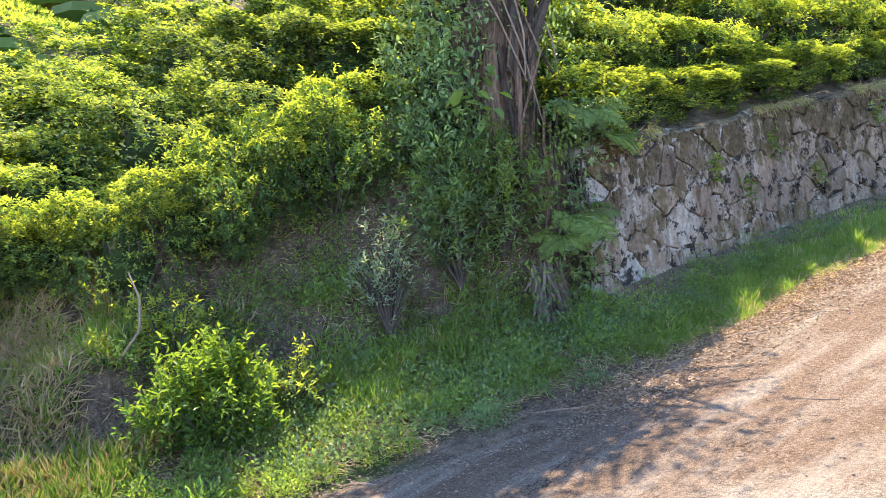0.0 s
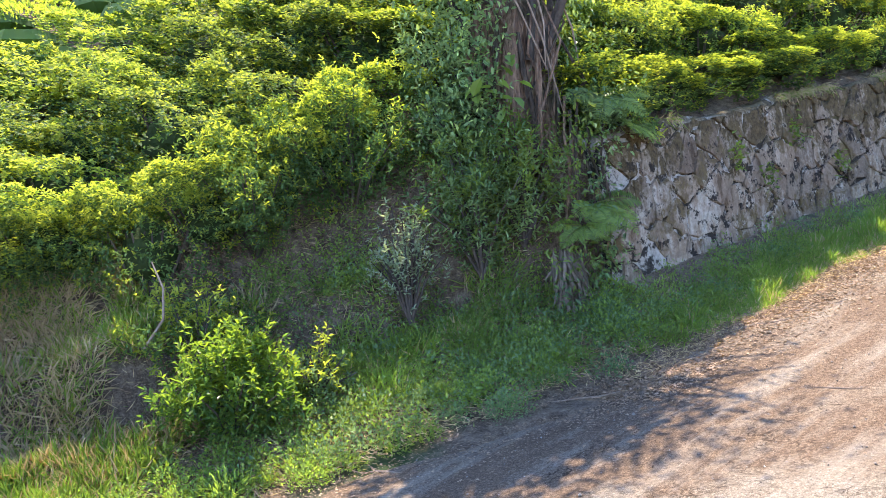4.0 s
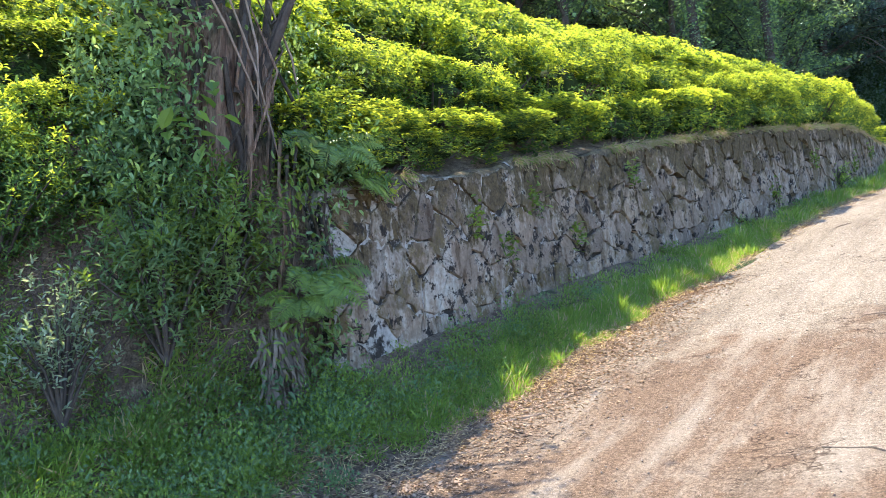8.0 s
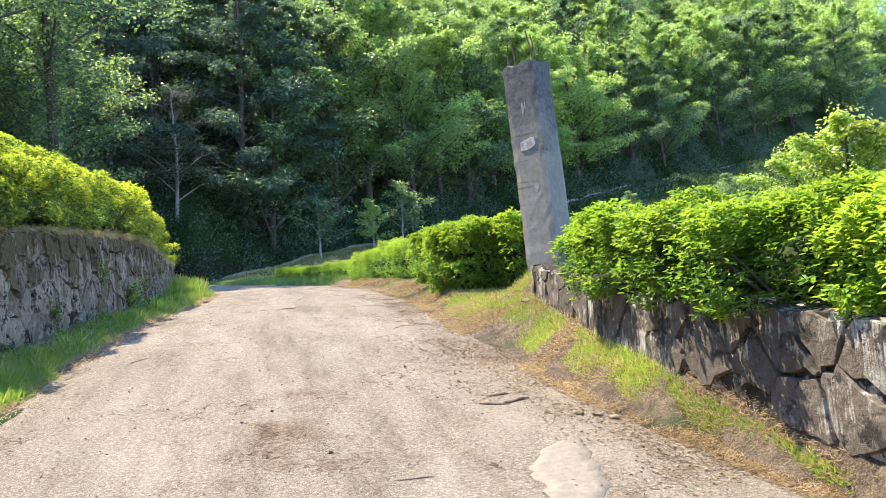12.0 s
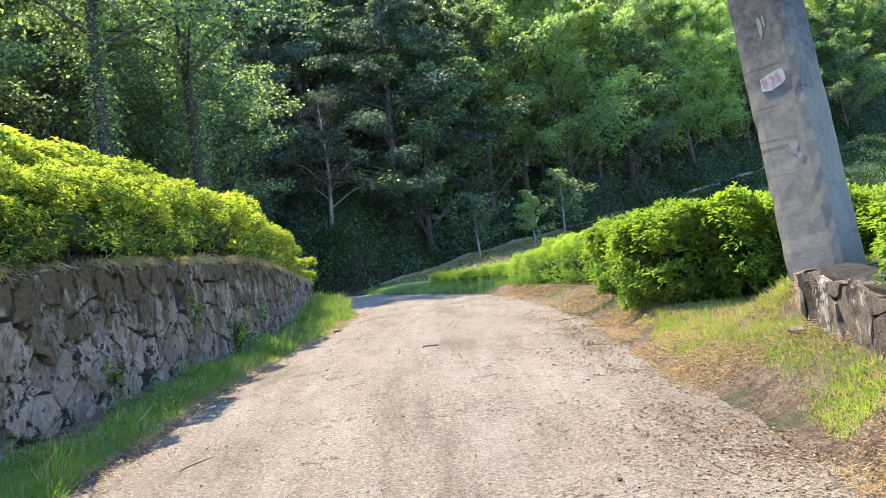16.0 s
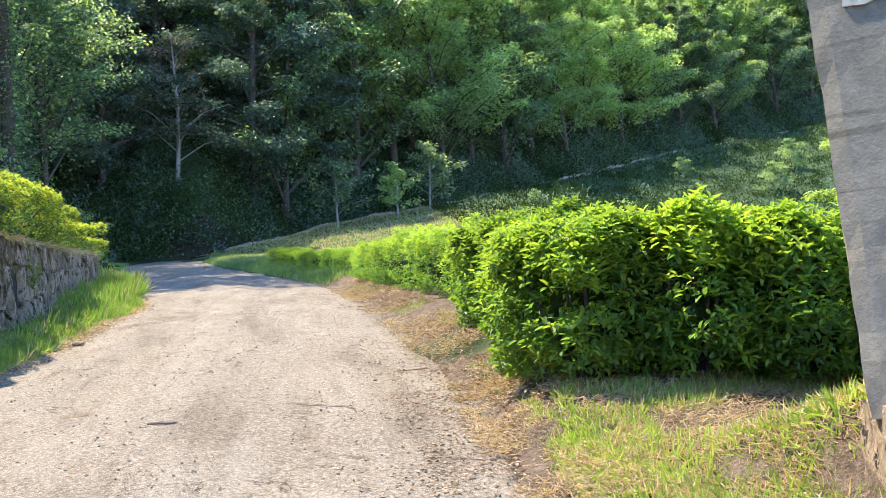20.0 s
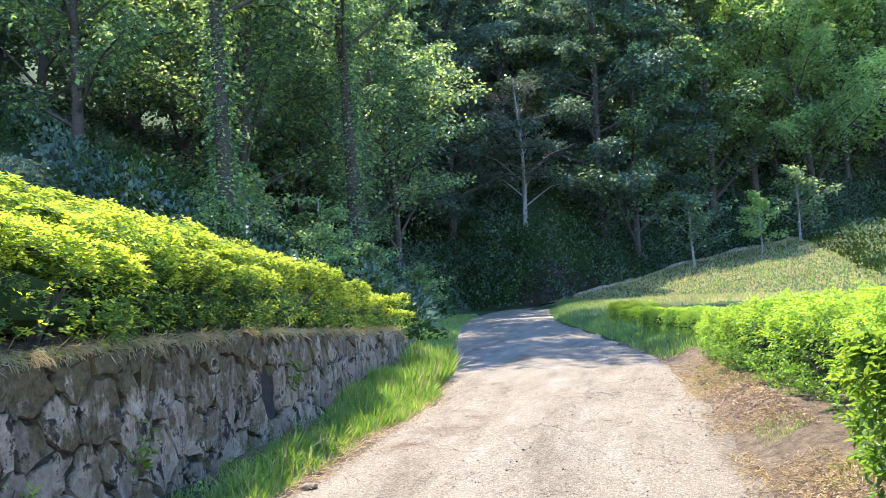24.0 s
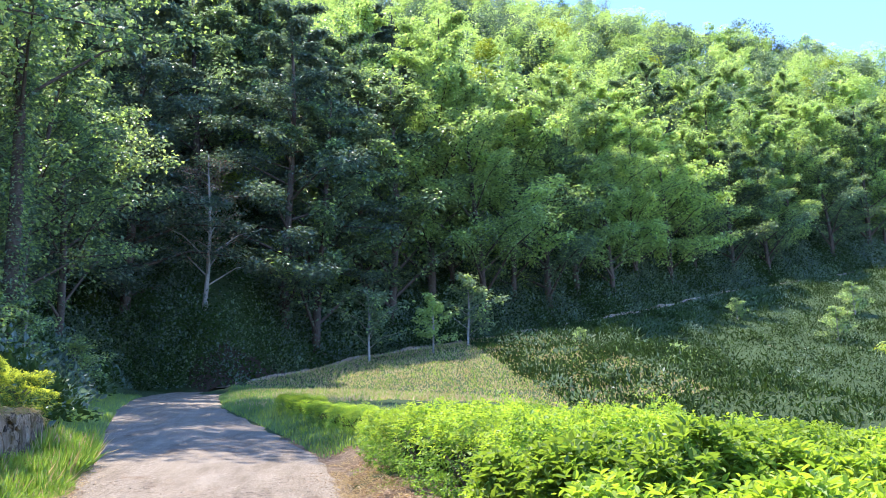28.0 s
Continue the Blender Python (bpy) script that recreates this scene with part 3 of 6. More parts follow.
def upper_kerb():
    """The pale crumbling edge along the outer side of the upper road."""
    g = np.random.default_rng(3)
    xs = np.arange(-4.6, 33.5, 0.35)
    cy, cz = far_y(xs) - 1.35, far_z(xs)
    hi = 0.13 + 0.07 * np.sin(xs * 1.7) + g.normal(0, 0.03, len(xs))
    v = np.stack([np.stack([xs, cy - 0.2, cz - 0.4], 1), np.stack([xs, cy - 0.14, cz + hi], 1), np.stack([xs, cy + 0.14, cz + hi], 1), np.stack([xs, cy + 0.16, cz - 0.2], 1)], 1)
    i = np.arange(len(xs) - 1)[:, None] * 4 + np.arange(3)[None, :]
    f = np.stack([i, i + 4, i + 5, i + 1], -1).reshape(-1, 4)
    tagged(new("kerb", np_mesh("kerb", v, f, [STONE])), "pale broken kerb along the upper road", "kerb", kind="structure")


ground_sheet()
upper_kerb()
road_sheet()
upper_road()


# retaining walls of field stone
def clip_cell(poly, mx, my, nx, ny):
    """The part of a polygon on the near side of a line."""
    out = []
    for i, p in enumerate(poly):
        q = poly[(i + 1) % len(poly)]
        a, b = (p[0] - mx) * nx + (p[1] - my) * ny, (q[0] - mx) * nx + (q[1] - my) * ny
        if a <= 0:
            out.append(p)
        if a * b < 0:
            k = a / (a - b)
            out.append((p[0] + (q[0] - p[0]) * k, p[1] + (q[1] - p[1]) * k))
    return out


def stone_cells(u0, u1, v1, du, dv, gen):
    """Irregular stones that fill a strip, as polygons of (u, v)."""
    nu, nv = int((u1 - u0) / du), int(v1 / dv) + 1
    pts = {}
    for i in range(-1, nu + 1):
        for j in range(-1, nv + 1):
            pts[i, j] = (u0 + (i + 0.5 + 0.5 * (j % 2) + gen.uniform(-0.42, 0.42)) * du, (j + 0.5 + gen.uniform(-0.42, 0.42)) * dv)
    for (i, j), (a, b) in pts.items():
        if not (0 <= i < nu and 0 <= j < nv):
            continue
        poly = [(a - du * 1.5, b - dv * 1.5), (a + du * 1.5, b - dv * 1.5), (a + du * 1.5, b + dv * 1.5), (a - du * 1.5, b + dv * 1.5)]
        for di in range(-2, 3):
            for dj in range(-2, 3):
                q = pts.get((i + di, j + dj))
                if q and (di or dj):
                    poly = clip_cell(poly, (a + q[0]) / 2, (b + q[1]) / 2, q[0] - a, q[1] - b)
        yield a, b, poly


def stone_wall(name, y0, y1, face_x, foot_z, top_z, side, du, dv, batter, label, limit=400, rock=None, rough=True):
    """A dry wall along y; side is +1 where its face looks to +x."""
    gen = np.random.default_rng(int(y0 * 10) + 3)

    def place(u, v, depth):
        tx = (face_x(u + 0.1) - face_x(u - 0.1)) / 0.2
        k = 1 / math.hypot(1, tx)
        return (face_x(u) + side * depth * k - side * batter * v, u - side * depth * k * tx, foot_z(u) + v)

    ys = np.arange(y0, y1 + 0.01, 0.16)
    rows = []
    for y in ys:
        h = top_z(y) - foot_z(y)
        near = float(np.interp(y, [8, 11], [1, 0])) if rough else 0.6
        prof = [place(y, h * k, -0.034 + 0.026 * near + (0.014 - 0.008 * near) * math.sin(y * 7 + k * 9)) for k in np.linspace(0, 0.97, 8)]
        prof += [place(y, h + 0.02 * math.sin(y * 3.1) + 0.02 * math.sin(y * 8.3), -0.06), place(y, h + 0.02 * math.sin(y * 3.1), -0.3), place(y, 0, -0.32)]
        rows.append(prof)
    n = len(rows[0])
    v = np.array(rows)
    f = [(i * n + j, (i + 1) * n + j, (i + 1) * n + (j + 1) % n, i * n + (j + 1) % n) for i in range(len(rows) - 1) for j in range(n)]
    heap = Heap().put(v, np.array(f))
    for c in (0, len(rows) - 1):
        heap.put(v[c], np.array([(0, j, j + 1) for j in range(1, n - 1)]))
    wall = tagged(new(name, heap.mesh(name, [MORTAR], False)), label, "retaining wall", kind="structure")
    rest = Heap()
    made = 0
    for a, b, poly in stone_cells(y0, y1, 2.4, du, dv, gen):
        h = top_z(a) - foot_z(a)
        poly = clip_cell(poly, 0, 0.0, 0, -1)
        poly = clip_cell(poly, a, h * 0.96, 0, 1)
        poly = clip_cell(poly, y0, 0, -1, 0)
        poly = clip_cell(poly, y1, 0, 1, 0)
        if len(poly) < 3:
            continue
        cu, cv = sum(p[0] for p in poly) / len(poly), sum(p[1] for p in poly) / len(poly)
        if min(abs(p[0] - cu) + abs(p[1] - cv) for p in poly) < 0.03:
            continue
        if gen.random() < 0.012:
            continue
        near = float(np.interp(cu, [8, 11], [1, 0])) if rough else 0.85
        pts = []
        for i, p in enumerate(poly):
            q = poly[(i + 1) % len(poly)]
            pts += [(p[0] + gen.normal(0, 0.01), p[1] + gen.normal(0, 0.01))]
            pts += [(p[0] + (q[0] - p[0]) * k + gen.normal(0, 0.022), p[1] + (q[1] - p[1]) * k + gen.normal(0, 0.022)) for k in (0.35, 0.68)]
        bulge = gen.uniform(0.008, 0.034) * (1 - near) + gen.uniform(0.008, 0.026) * near
        tight = gen.uniform(0.0, 0.02) * near if rough else gen.uniform(0.03, 0.055)
        rings = []
        for grow, depth in ((0.96 + tight * 0.5, -0.08), (0.935 + tight, -0.012), (0.89 + tight, bulge * 0.86), (0.5, bulge)):
            rings.append([place(cu + (p[0] - cu) * grow, cv + (p[1] - cv) * grow, depth + gen.normal(0, 0.004 - 0.002 * near)) for p in pts])
        m = len(pts)
        vv = [p for r in rings for p in r] + [place(cu, cv, bulge)]
        ff = []
        for r in range(3):
            for i in range(m):
                j = (i + 1) % m
                ff += [(r * m + i, r * m + j, (r + 1) * m + j), (r * m + i, (r + 1) * m + j, (r + 1) * m + i)]
        ff += [(3 * m + i, 3 * m + (i + 1) % m, 4 * m) for i in range(m)]
        ff = np.array(ff)
        if side < 0:
            ff = ff[:, ::-1]
        made += 1
        if made <= limit:
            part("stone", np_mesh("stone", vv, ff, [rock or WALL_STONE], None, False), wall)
        else:
            rest.put(vv, ff)
    if rest.n:
        tagged(part("stones_far", rest.mesh("stones_far", [rock or WALL_STONE]), wall), kind="stuff")
    return wall


wall_foot = lambda y: height(edge_x(y) + 0.12, y) - 0.12
stone_wall("wall_left", 5.92, 26.2, lambda y: edge_x(y) + 0.1, wall_foot, wall_top, 1, 0.27, 0.31, 0.06,
           "grey field-stone retaining wall with mossy joints and lime stains", 300)
low_foot = lambda y: road_z(y) + 0.2
stone_wall("wall_right", 6.6, 12.8, lambda y: low_x(y) - 0.06, low_foot, low_top, -1, 0.42, 0.36, 0.04,
           "low dark field-stone wall streaked with lime under a tea hedge", 400, DARK_STONE, False)


# plants: tea bushes
def tea_meshes(seed, shoots, size, width=0.2, new_share=0.5, lance=False, flank=0.06, boxy=False, hedge=False):
    """A clipped tea bush about 1 m across and 1 m high: whorls of leaves over bare stems."""
    g = np.random.default_rng(seed)
    n = shoots
    a = g.uniform(0, 2 * np.pi, n)
    c = g.uniform(-0.85, 1, n)
    c = np.where(g.random(n) < 0.28, np.abs(c) ** 0.6, c)
    flat = np.sqrt(np.clip(1 - c**2, 0, 1))
    rad = 0.56 * (1 + 0.13 * np.sin(3 * a + seed) + 0.09 * np.sin(7 * a + 2 * seed) + 0.06 * np.sin(11 * a + 5 * c))
    round_to = 0.32 if boxy else 0.45
    p = np.stack([np.cos(a) * flat**round_to * rad, np.sin(a) * flat**round_to * rad, 0.5 + np.where(c > 0, np.abs(c) ** (0.34 if boxy else 0.55) * 0.45, -np.abs(c) ** 0.9 * 0.46)], 1)
    p[:, 2] += 0.08 * np.sin(p[:, 0] * 9 + seed) * np.sin(p[:, 1] * 8 + seed) * (p[:, 2] > 0.4)
    nrm = unit(p - np.array([0, 0, 0.45]))
    deep = g.random((n, 1)) ** 2.0
    p = p - nrm * deep * 0.15 + nrm * (g.random((n, 1)) ** 8) * 0.05
    axis = unit(nrm * 0.75 + np.array([0, 0, 0.55]) + g.normal(0, 0.3, (n, 3)))
    side = unit(np.cross(axis, g.normal(0, 1, (n, 3))))
    other = np.cross(axis, side)
    fresh = (g.random(n) < new_share * (flank + np.clip((p[:, 2] - 0.45) / 0.38, 0, 1))) & (deep[:, 0] < 0.5)
    heap = Heap()
    for j in range(4):
        t = j * 2.4 + g.normal(0, 0.35, n)
        spread = np.radians(38 + 15 * j + g.normal(0, 13, n))
        out = side * np.cos(t)[:, None] + other * np.sin(t)[:, None]
        d = axis * np.cos(spread)[:, None] + out * np.sin(spread)[:, None]
        length = size * g.uniform(0.7, 1.2, n) * (0.72 if j == 0 else 1)
        v, f = leaves(p - axis * (j - 1) * size * 0.22, d, length, length * width, 0.4, 0.22, 1.0, g, lance)
        young = fresh & (g.random(n) < (1.0, 0.95, 0.8, 0.45, 0.25)[j])
        heap.put(v, f, np.repeat(young.astype(int), len(f) // n))
    foliage = heap.mesh("tea_foliage", [HEDGE_OLD, HEDGE_NEW] if lance or hedge else [TEA_OLD, TEA_NEW])
    # dark inner body standing in for the shade among the leaves, then stems
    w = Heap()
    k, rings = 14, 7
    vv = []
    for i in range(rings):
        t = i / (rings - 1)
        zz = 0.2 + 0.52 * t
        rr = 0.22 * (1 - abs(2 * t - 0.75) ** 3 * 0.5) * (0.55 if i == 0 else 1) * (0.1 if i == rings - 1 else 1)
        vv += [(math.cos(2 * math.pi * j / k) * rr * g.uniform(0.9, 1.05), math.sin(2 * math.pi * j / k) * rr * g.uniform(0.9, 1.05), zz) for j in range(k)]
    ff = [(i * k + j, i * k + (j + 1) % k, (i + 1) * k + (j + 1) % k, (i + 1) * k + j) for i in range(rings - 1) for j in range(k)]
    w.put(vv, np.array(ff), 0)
    for _ in range(9):
        a = g.uniform(0, 6.28)
        x, y = math.cos(a), math.sin(a)
        r = g.uniform(0.1, 0.3)
        w.put(*tube([(x * 0.06, y * 0.06, -0.12), (x * r * 0.7, y * r * 0.7, 0.2), (x * r * 1.5, y * r * 1.5, 0.6)], [0.018, 0.014, 0.008], 5), 1)
    stems = w.mesh("tea_core_and_stems", [CORE, BARK])
    return foliage, stems


def bush_thing(foliage, stems, label, group):
    base = new("tea_bush")
    part("foliage", foliage, base)
    # stems together with the dark core that paints the inner shade
    part("woody_frame", stems, base)
    return tagged(base, label, "tea bush", group)


TEA_CLOSE = [tea_meshes(s, 3600, 0.05, 0.25, 0.95, True, 0.4) for s in (4, 5, 6)]
TEA_NEAR = [tea_meshes(s, 2400, 0.047, 0.25, 0.95, True, 0.34) for s in (1, 2, 3)]
TEA_HILL = [tea_meshes(s, 2100, 0.04, 0.27, 0.85, False, 0.5, True) for s in (11, 12, 13)]
TEA_FAR = [tea_meshes(s, 1000, 0.058, 0.3, 0.9, False, 0.35, True) for s in (14, 15, 16)]
TEA_MID = [tea_meshes(s, 2000, 0.038, 0.27, 1.0, False, 0.1, False, True) for s in (17, 18, 19)]
TEA_FIELD = [tea_meshes(s, 1000, 0.058, 0.3, 1.0, False, 0.1, False, True) for s in (20, 21, 22)]
started = {}


def set_bush(kind, i, x, y, sx, sy, sz, label, group, lift=0.0, tilt=0.0):
    key = (id(kind), i % 3, label)
    m = pose(x, y, float(height(x, y)) + lift, 0, 0, rng.uniform(0, 360))
    m = Matrix.Translation(m.translation) @ pose(0, 0, 0, 0, tilt, 0) @ Matrix.Diagonal((sx, sy, sz, 1)) @ m.to_3x3().to_4x4()
    if key not in started:
        started[key] = bush_thing(*kind[i % 3], label, group)
        started[key].matrix_basis = m
        return started[key]
    src = started[key]
    keep, src.scale = src.matrix_basis.copy(), (1, 1, 1)
    ob = copy_thing(src, m)
    src.matrix_basis = keep
    return ob


# tea on the terrace over the wall
for k, d in enumerate((0.46, 1.25, 2.0, 2.85, 3.75)):
    y = 6.4 + 0.3 * (k % 2) - 0.25 * k
    end = 26.2 + 0.25 * d
    while y < end:
        h = (np.interp(y, [6, 11, 14, 20, 26], [0.5, 0.48, 0.72, 0.8, 0.45]) if k == 0 else np.interp(y, [6, 12, 15, 22, 27], [0.95, 0.92, 0.74, 0.68, 0.5])) * rng.uniform(0.78, 1.16)
        wide = 1.3 if k else 0.95
        set_bush(TEA_HILL if k < 2 else TEA_FAR, int(rng.integers(3)), edge_x(min(y, 26.5)) - d - (0.14 if k == 0 and y < 11 else 0) + rng.normal(0, 0.06 if k == 0 else 0.2), y, wide * rng.uniform(0.9, 1.2), rng.uniform(1.0, 1.5), h,
                 "clipped tea bush with yellow-green tips on the terrace", "tea bushes above the wall", -0.1, 18 if k else 0)
        y += rng.uniform(0.7, 0.95)
# tea along the top of the earth bank
for y in (-3.0, -2.2, -1.4, -0.7, -0.1, 0.5, 1.0, 1.5, 1.95, 2.35, 3.0, 3.5, 4.0, 4.5, 5.0):
    set_bush(TEA_HILL, int(rng.integers(3)), edge_x(y) - (1.85 if y < 2.6 else 1.55), y, 1.05, 0.95, (0.74 if y < 2.6 else 0.95) * rng.uniform(0.95, 1.05), "clipped sunlit tea bush at the edge of the bank", "tea bushes above the bank", -0.1)
    if y < 2.6:
        set_bush(TEA_HILL, int(rng.integers(3)), edge_x(y) - 1.72 + rng.normal(0, 0.06), y + 0.3, 0.8, 0.95, 0.62 * rng.uniform(0.9, 1.15), "low tea bush hanging over the edge of the bank", "tea bushes above the bank", -0.22)
for k, d in enumerate((3.4, 4.4, 5.4, 6.5)):
    y = -5.5 + 0.4 * (k % 2)
    while y < 6.0:
        dd = d - 0.75 * step(y, 2.4, 4.2)
        set_bush(TEA_HILL if k < 2 else TEA_FAR, int(rng.integers(3)), edge_x(y) - dd + rng.normal(0, 0.12), y, 1.6, rng.uniform(1.45, 1.65), rng.uniform(0.9, 0.97),
                 "clipped sunlit tea bush on the plantation slope", "tea bushes above the bank", -0.14, 23)
        y += rng.uniform(0.85, 1.02)
# tea field on the downhill side
for k, d in enumerate((0.34, 1.3, 2.3, 3.35, 4.5, 5.7, 7.0)):
    y = 7.4 + 0.35 * (k % 2)
    while y < 25.2 - 0.25 * k:
        h = (np.interp(y, [14, 17, 20, 25], [1.0, 1.02, 0.95, 0.72]) * (1 if k < 2 else 0.86) if y > 13.2 else 0.74) * rng.uniform(0.9, 1.1)
        if not (k < 3 and 11.75 < y < 15.75):
            set_bush(TEA_CLOSE if 13.5 < y < 18 and k < 2 else TEA_NEAR if y < 19 and k < 2 else TEA_MID if k < 2 else TEA_FIELD, int(rng.integers(3)), low_x(y) + (0.12 if y < 13 else 0.26 + float(np.interp(y, [15, 17, 20.5, 22.5, 24.5], [0.1, 0.3, 0.3, 0.12, 0.0]))) + d + rng.normal(0, 0.06), y, 1.14, rng.uniform(1.1, 1.3) if y < 18 else rng.uniform(0.95, 1.1), h,
                     "leafy green tea bush with bright young shoots beside the road", "tea bushes of the hedge", -0.1)
        y += rng.uniform(0.84, 1.0)
for i, (x, y, h) in enumerate(((1.1, 15.52, 1.0), (1.62, 15.35, 1.06), (2.3, 15.2, 1.02), (3.0, 15.0, 1.0), (3.7, 14.7, 0.95), (2.0, 15.9, 0.98), (3.2, 15.8, 0.95), (3.0, 13.9, 0.8), (3.3, 12.7, 0.8))):
    set_bush(TEA_CLOSE, i, x, y, 1.2, 1.16, h, "leafy green tea bush with bright young shoots beside the road", "tea bushes of the hedge", -0.1)
# low young bushes beyond the hedge
y = 25.6
while y < 36:
    set_bush(TEA_MID, int(rng.integers(3)), road_right(y) + 1.0 + rng.normal(0, 0.1), y, 0.75, 0.8, rng.uniform(0.4, 0.55), "small dark tea bush at the grassy road edge", "low tea bushes", -0.06)
    y += rng.uniform(0.8, 1.1)


def far_tea():
    """The upper rows of the plantation."""
    heap = Heap()
    for k in range(22):
        d = 7.2 + 1.2 * k + (k // 3) * 0.25
        y = -16.0
        while y < 24:
            if y > 6 and d < 8.0 or d > 34:
                y += 2
                continue
            x = edge_x(y) - d
            n = 900 if k < 6 else 320
            z = float(height(x, y))
            g = rng
            a, c = g.uniform(0, 6.28, n), g.random(n) ** 0.5
            fl = np.sqrt(1 - c**2)
            p = np.stack([x + np.cos(a) * fl**0.5 * 0.8, y + np.sin(a) * fl**0.5 * 0.8, z + 0.4 + c**0.6 * 0.4 * rng.uniform(0.95, 1.05) - 0.29 * np.cos(a) * fl**0.5], 1)
            dd = unit(p - np.array([x, y, z + 0.3])) + g.normal(0, 0.5, (n, 3)) + np.array([0, 0, 0.4])
            v, f = leaves(p, dd, g.uniform(0.05, 0.09, n), 0.02, 0.3, 0.5, 0.8)
            heap.put(v, f, np.repeat((g.random(n) < 0.45 + 0.6 * c).astype(int), 2))
            q = 8
            vv = [(x + math.cos(j * 0.785) * r * 0.6, y + math.sin(j * 0.785) * r * 0.6, z + h) for r, h in ((0.6, -0.15), (1.05, 0.0), (0.9, 0.16), (0.05, 0.26)) for j in range(q)]
            ff = [(i * q + j, i * q + (j + 1) % q, (i + 1) * q + (j + 1) % q, (i + 1) * q + j) for i in range(3) for j in range(q)]
            heap.put(vv, np.array(ff), 0)
            y += 1.18
    ob = new("tea_plantation", heap.mesh("tea_plantation", [TEA_OLD, TEA_NEW]))
    tagged(ob, "rows of clipped tea bushes climbing the hillside", "tea plants", kind="stuff")


far_tea()


# trees
def tree_meshes(seed, tall, crown_w, crown_from, n_leaf, leaf, mats, share, trunk_r, bark, layered=False, limbs=16, ivy=0):
    """A tapered trunk with limbs and a crown of separate leaf sprays round the limb ends."""
    g = np.random.default_rng(seed)
    wood = Heap()
    zs = np.linspace(0, 1, 9)
    lean = g.normal(0, 0.03, 2) * tall
    path = np.stack([lean[0] * zs**2 + 0.012 * tall * np.sin(zs * 5 + seed), lean[1] * zs**2 + 0.012 * tall * np.cos(zs * 4 + seed), -0.4 + zs * (tall * 0.93 + 0.4)], 1)
    wood.put(*tube(path, trunk_r * (1 - 0.9 * zs) + 0.02, 9, 0.05, g))
    tips = []
    for i in range(limbs):
        t = crown_from + (0.95 - crown_from) * (i + g.random()) / limbs
        p0 = np.array([np.interp(t, zs, path[:, k]) for k in range(3)])
        a = i * 2.4 + g.normal(0, 0.4)
        s = (t - crown_from) / (1 - crown_from)
        reach = crown_w * (0.55 + 0.6 * math.sin(math.pi * min(1, 0.25 + 0.75 * s))) * (1 - 0.55 * s) * g.uniform(0.75, 1.2)
        lift = reach * (0.15 if layered else g.uniform(0.25, 0.8))
        p2 = p0 + np.array([math.cos(a) * reach, math.sin(a) * reach, lift])
        p1 = (p0 + p2) / 2 + np.array([0, 0, reach * 0.12])
        r0 = max(0.02, trunk_r * (1 - t) * 0.5)
        wood.put(*tube([p0, p1, p2], [r0, r0 * 0.6, 0.012], 5))
        for q in np.linspace(0.3, 1.05, 6):
            c = p0 + (p2 - p0) * q + np.array([0, 0, 0.12 * reach * math.sin(q * 3)])
            tips.append((c, (reach * 0.2 * (1.15 - 0.5 * q) + 0.2) * g.uniform(0.6, 1.35)))
    tips.append((path[-1], crown_w * 0.3))
    pick = g.integers(0, len(tips), n_leaf)
    cen = np.array([tips[k][0] for k in pick])
    rad = np.array([tips[k][1] for k in pick])[:, None]
    off = unit(g.normal(0, 1, (n_leaf, 3))) * (g.random((n_leaf, 1)) ** 0.45)
    off[:, 2] *= 0.4 if layered else 0.6
    p = cen + off * rad
    d = (off * 0.9 + g.normal(0, 0.5, (n_leaf, 3))) * np.array([1, 1, 0.45]) - np.array([0, 0, 0.22])
    size = leaf * g.uniform(0.6, 1.35, n_leaf)
    v, f = leaves(p, d, size, size * 0.4, 0.25, 0.3, 1.0, g)
    heap = Heap().put(v, f, np.repeat((g.random(n_leaf) < share).astype(int), 2))
    if ivy:
        t = g.random(ivy) * 0.55
        a = g.uniform(0, 2 * np.pi, ivy)
        r = trunk_r * (1 - t) + np.abs(g.normal(0, 0.22, ivy)) * (0.6 + 0.6 * np.sin(t * 40) ** 2)
        c = np.stack([np.interp(t, zs, path[:, 0]) + np.cos(a) * r, np.interp(t, zs, path[:, 1]) + np.sin(a) * r, np.interp(t, zs, path[:, 2])], 1)
        d = np.stack([np.cos(a), np.sin(a), np.full(ivy, -0.4)], 1) + g.normal(0, 0.4, (ivy, 3))
        v, f = leaves(c, d, leaf * g.uniform(0.5, 0.9, ivy), leaf * 0.28, 0.25, 0.3, 1.0, g)
        heap.put(v, f, np.repeat((g.random(ivy) < 0.4).astype(int), 2))
    crown = heap.mesh("crown", mats)
    return wood.mesh("trunk", [bark], True), crown


def set_tree(meshes, x, y, size, label, name="tree", group="trees of the wood", turn=None, base=None):
    key = (id(meshes), label)
    z = float(height(x, y)) if base is None else base
    m = pose(x, y, z, 0, 0, rng.uniform(0, 360) if turn is None else turn) @ Matrix.Scale(size, 4)
    if key not in started:
        ob = new(name)
        part("trunk", meshes[0], ob)
        part("crown", meshes[1], ob)
        tagged(ob, label, "tree", group)
        started[key] = ob
        ob.matrix_basis = m
        return ob
    src = started[key]
    keep, src.scale = src.matrix_basis.copy(), (1, 1, 1)
    ob = copy_thing(src, m)
    src.matrix_basis = keep
    return ob


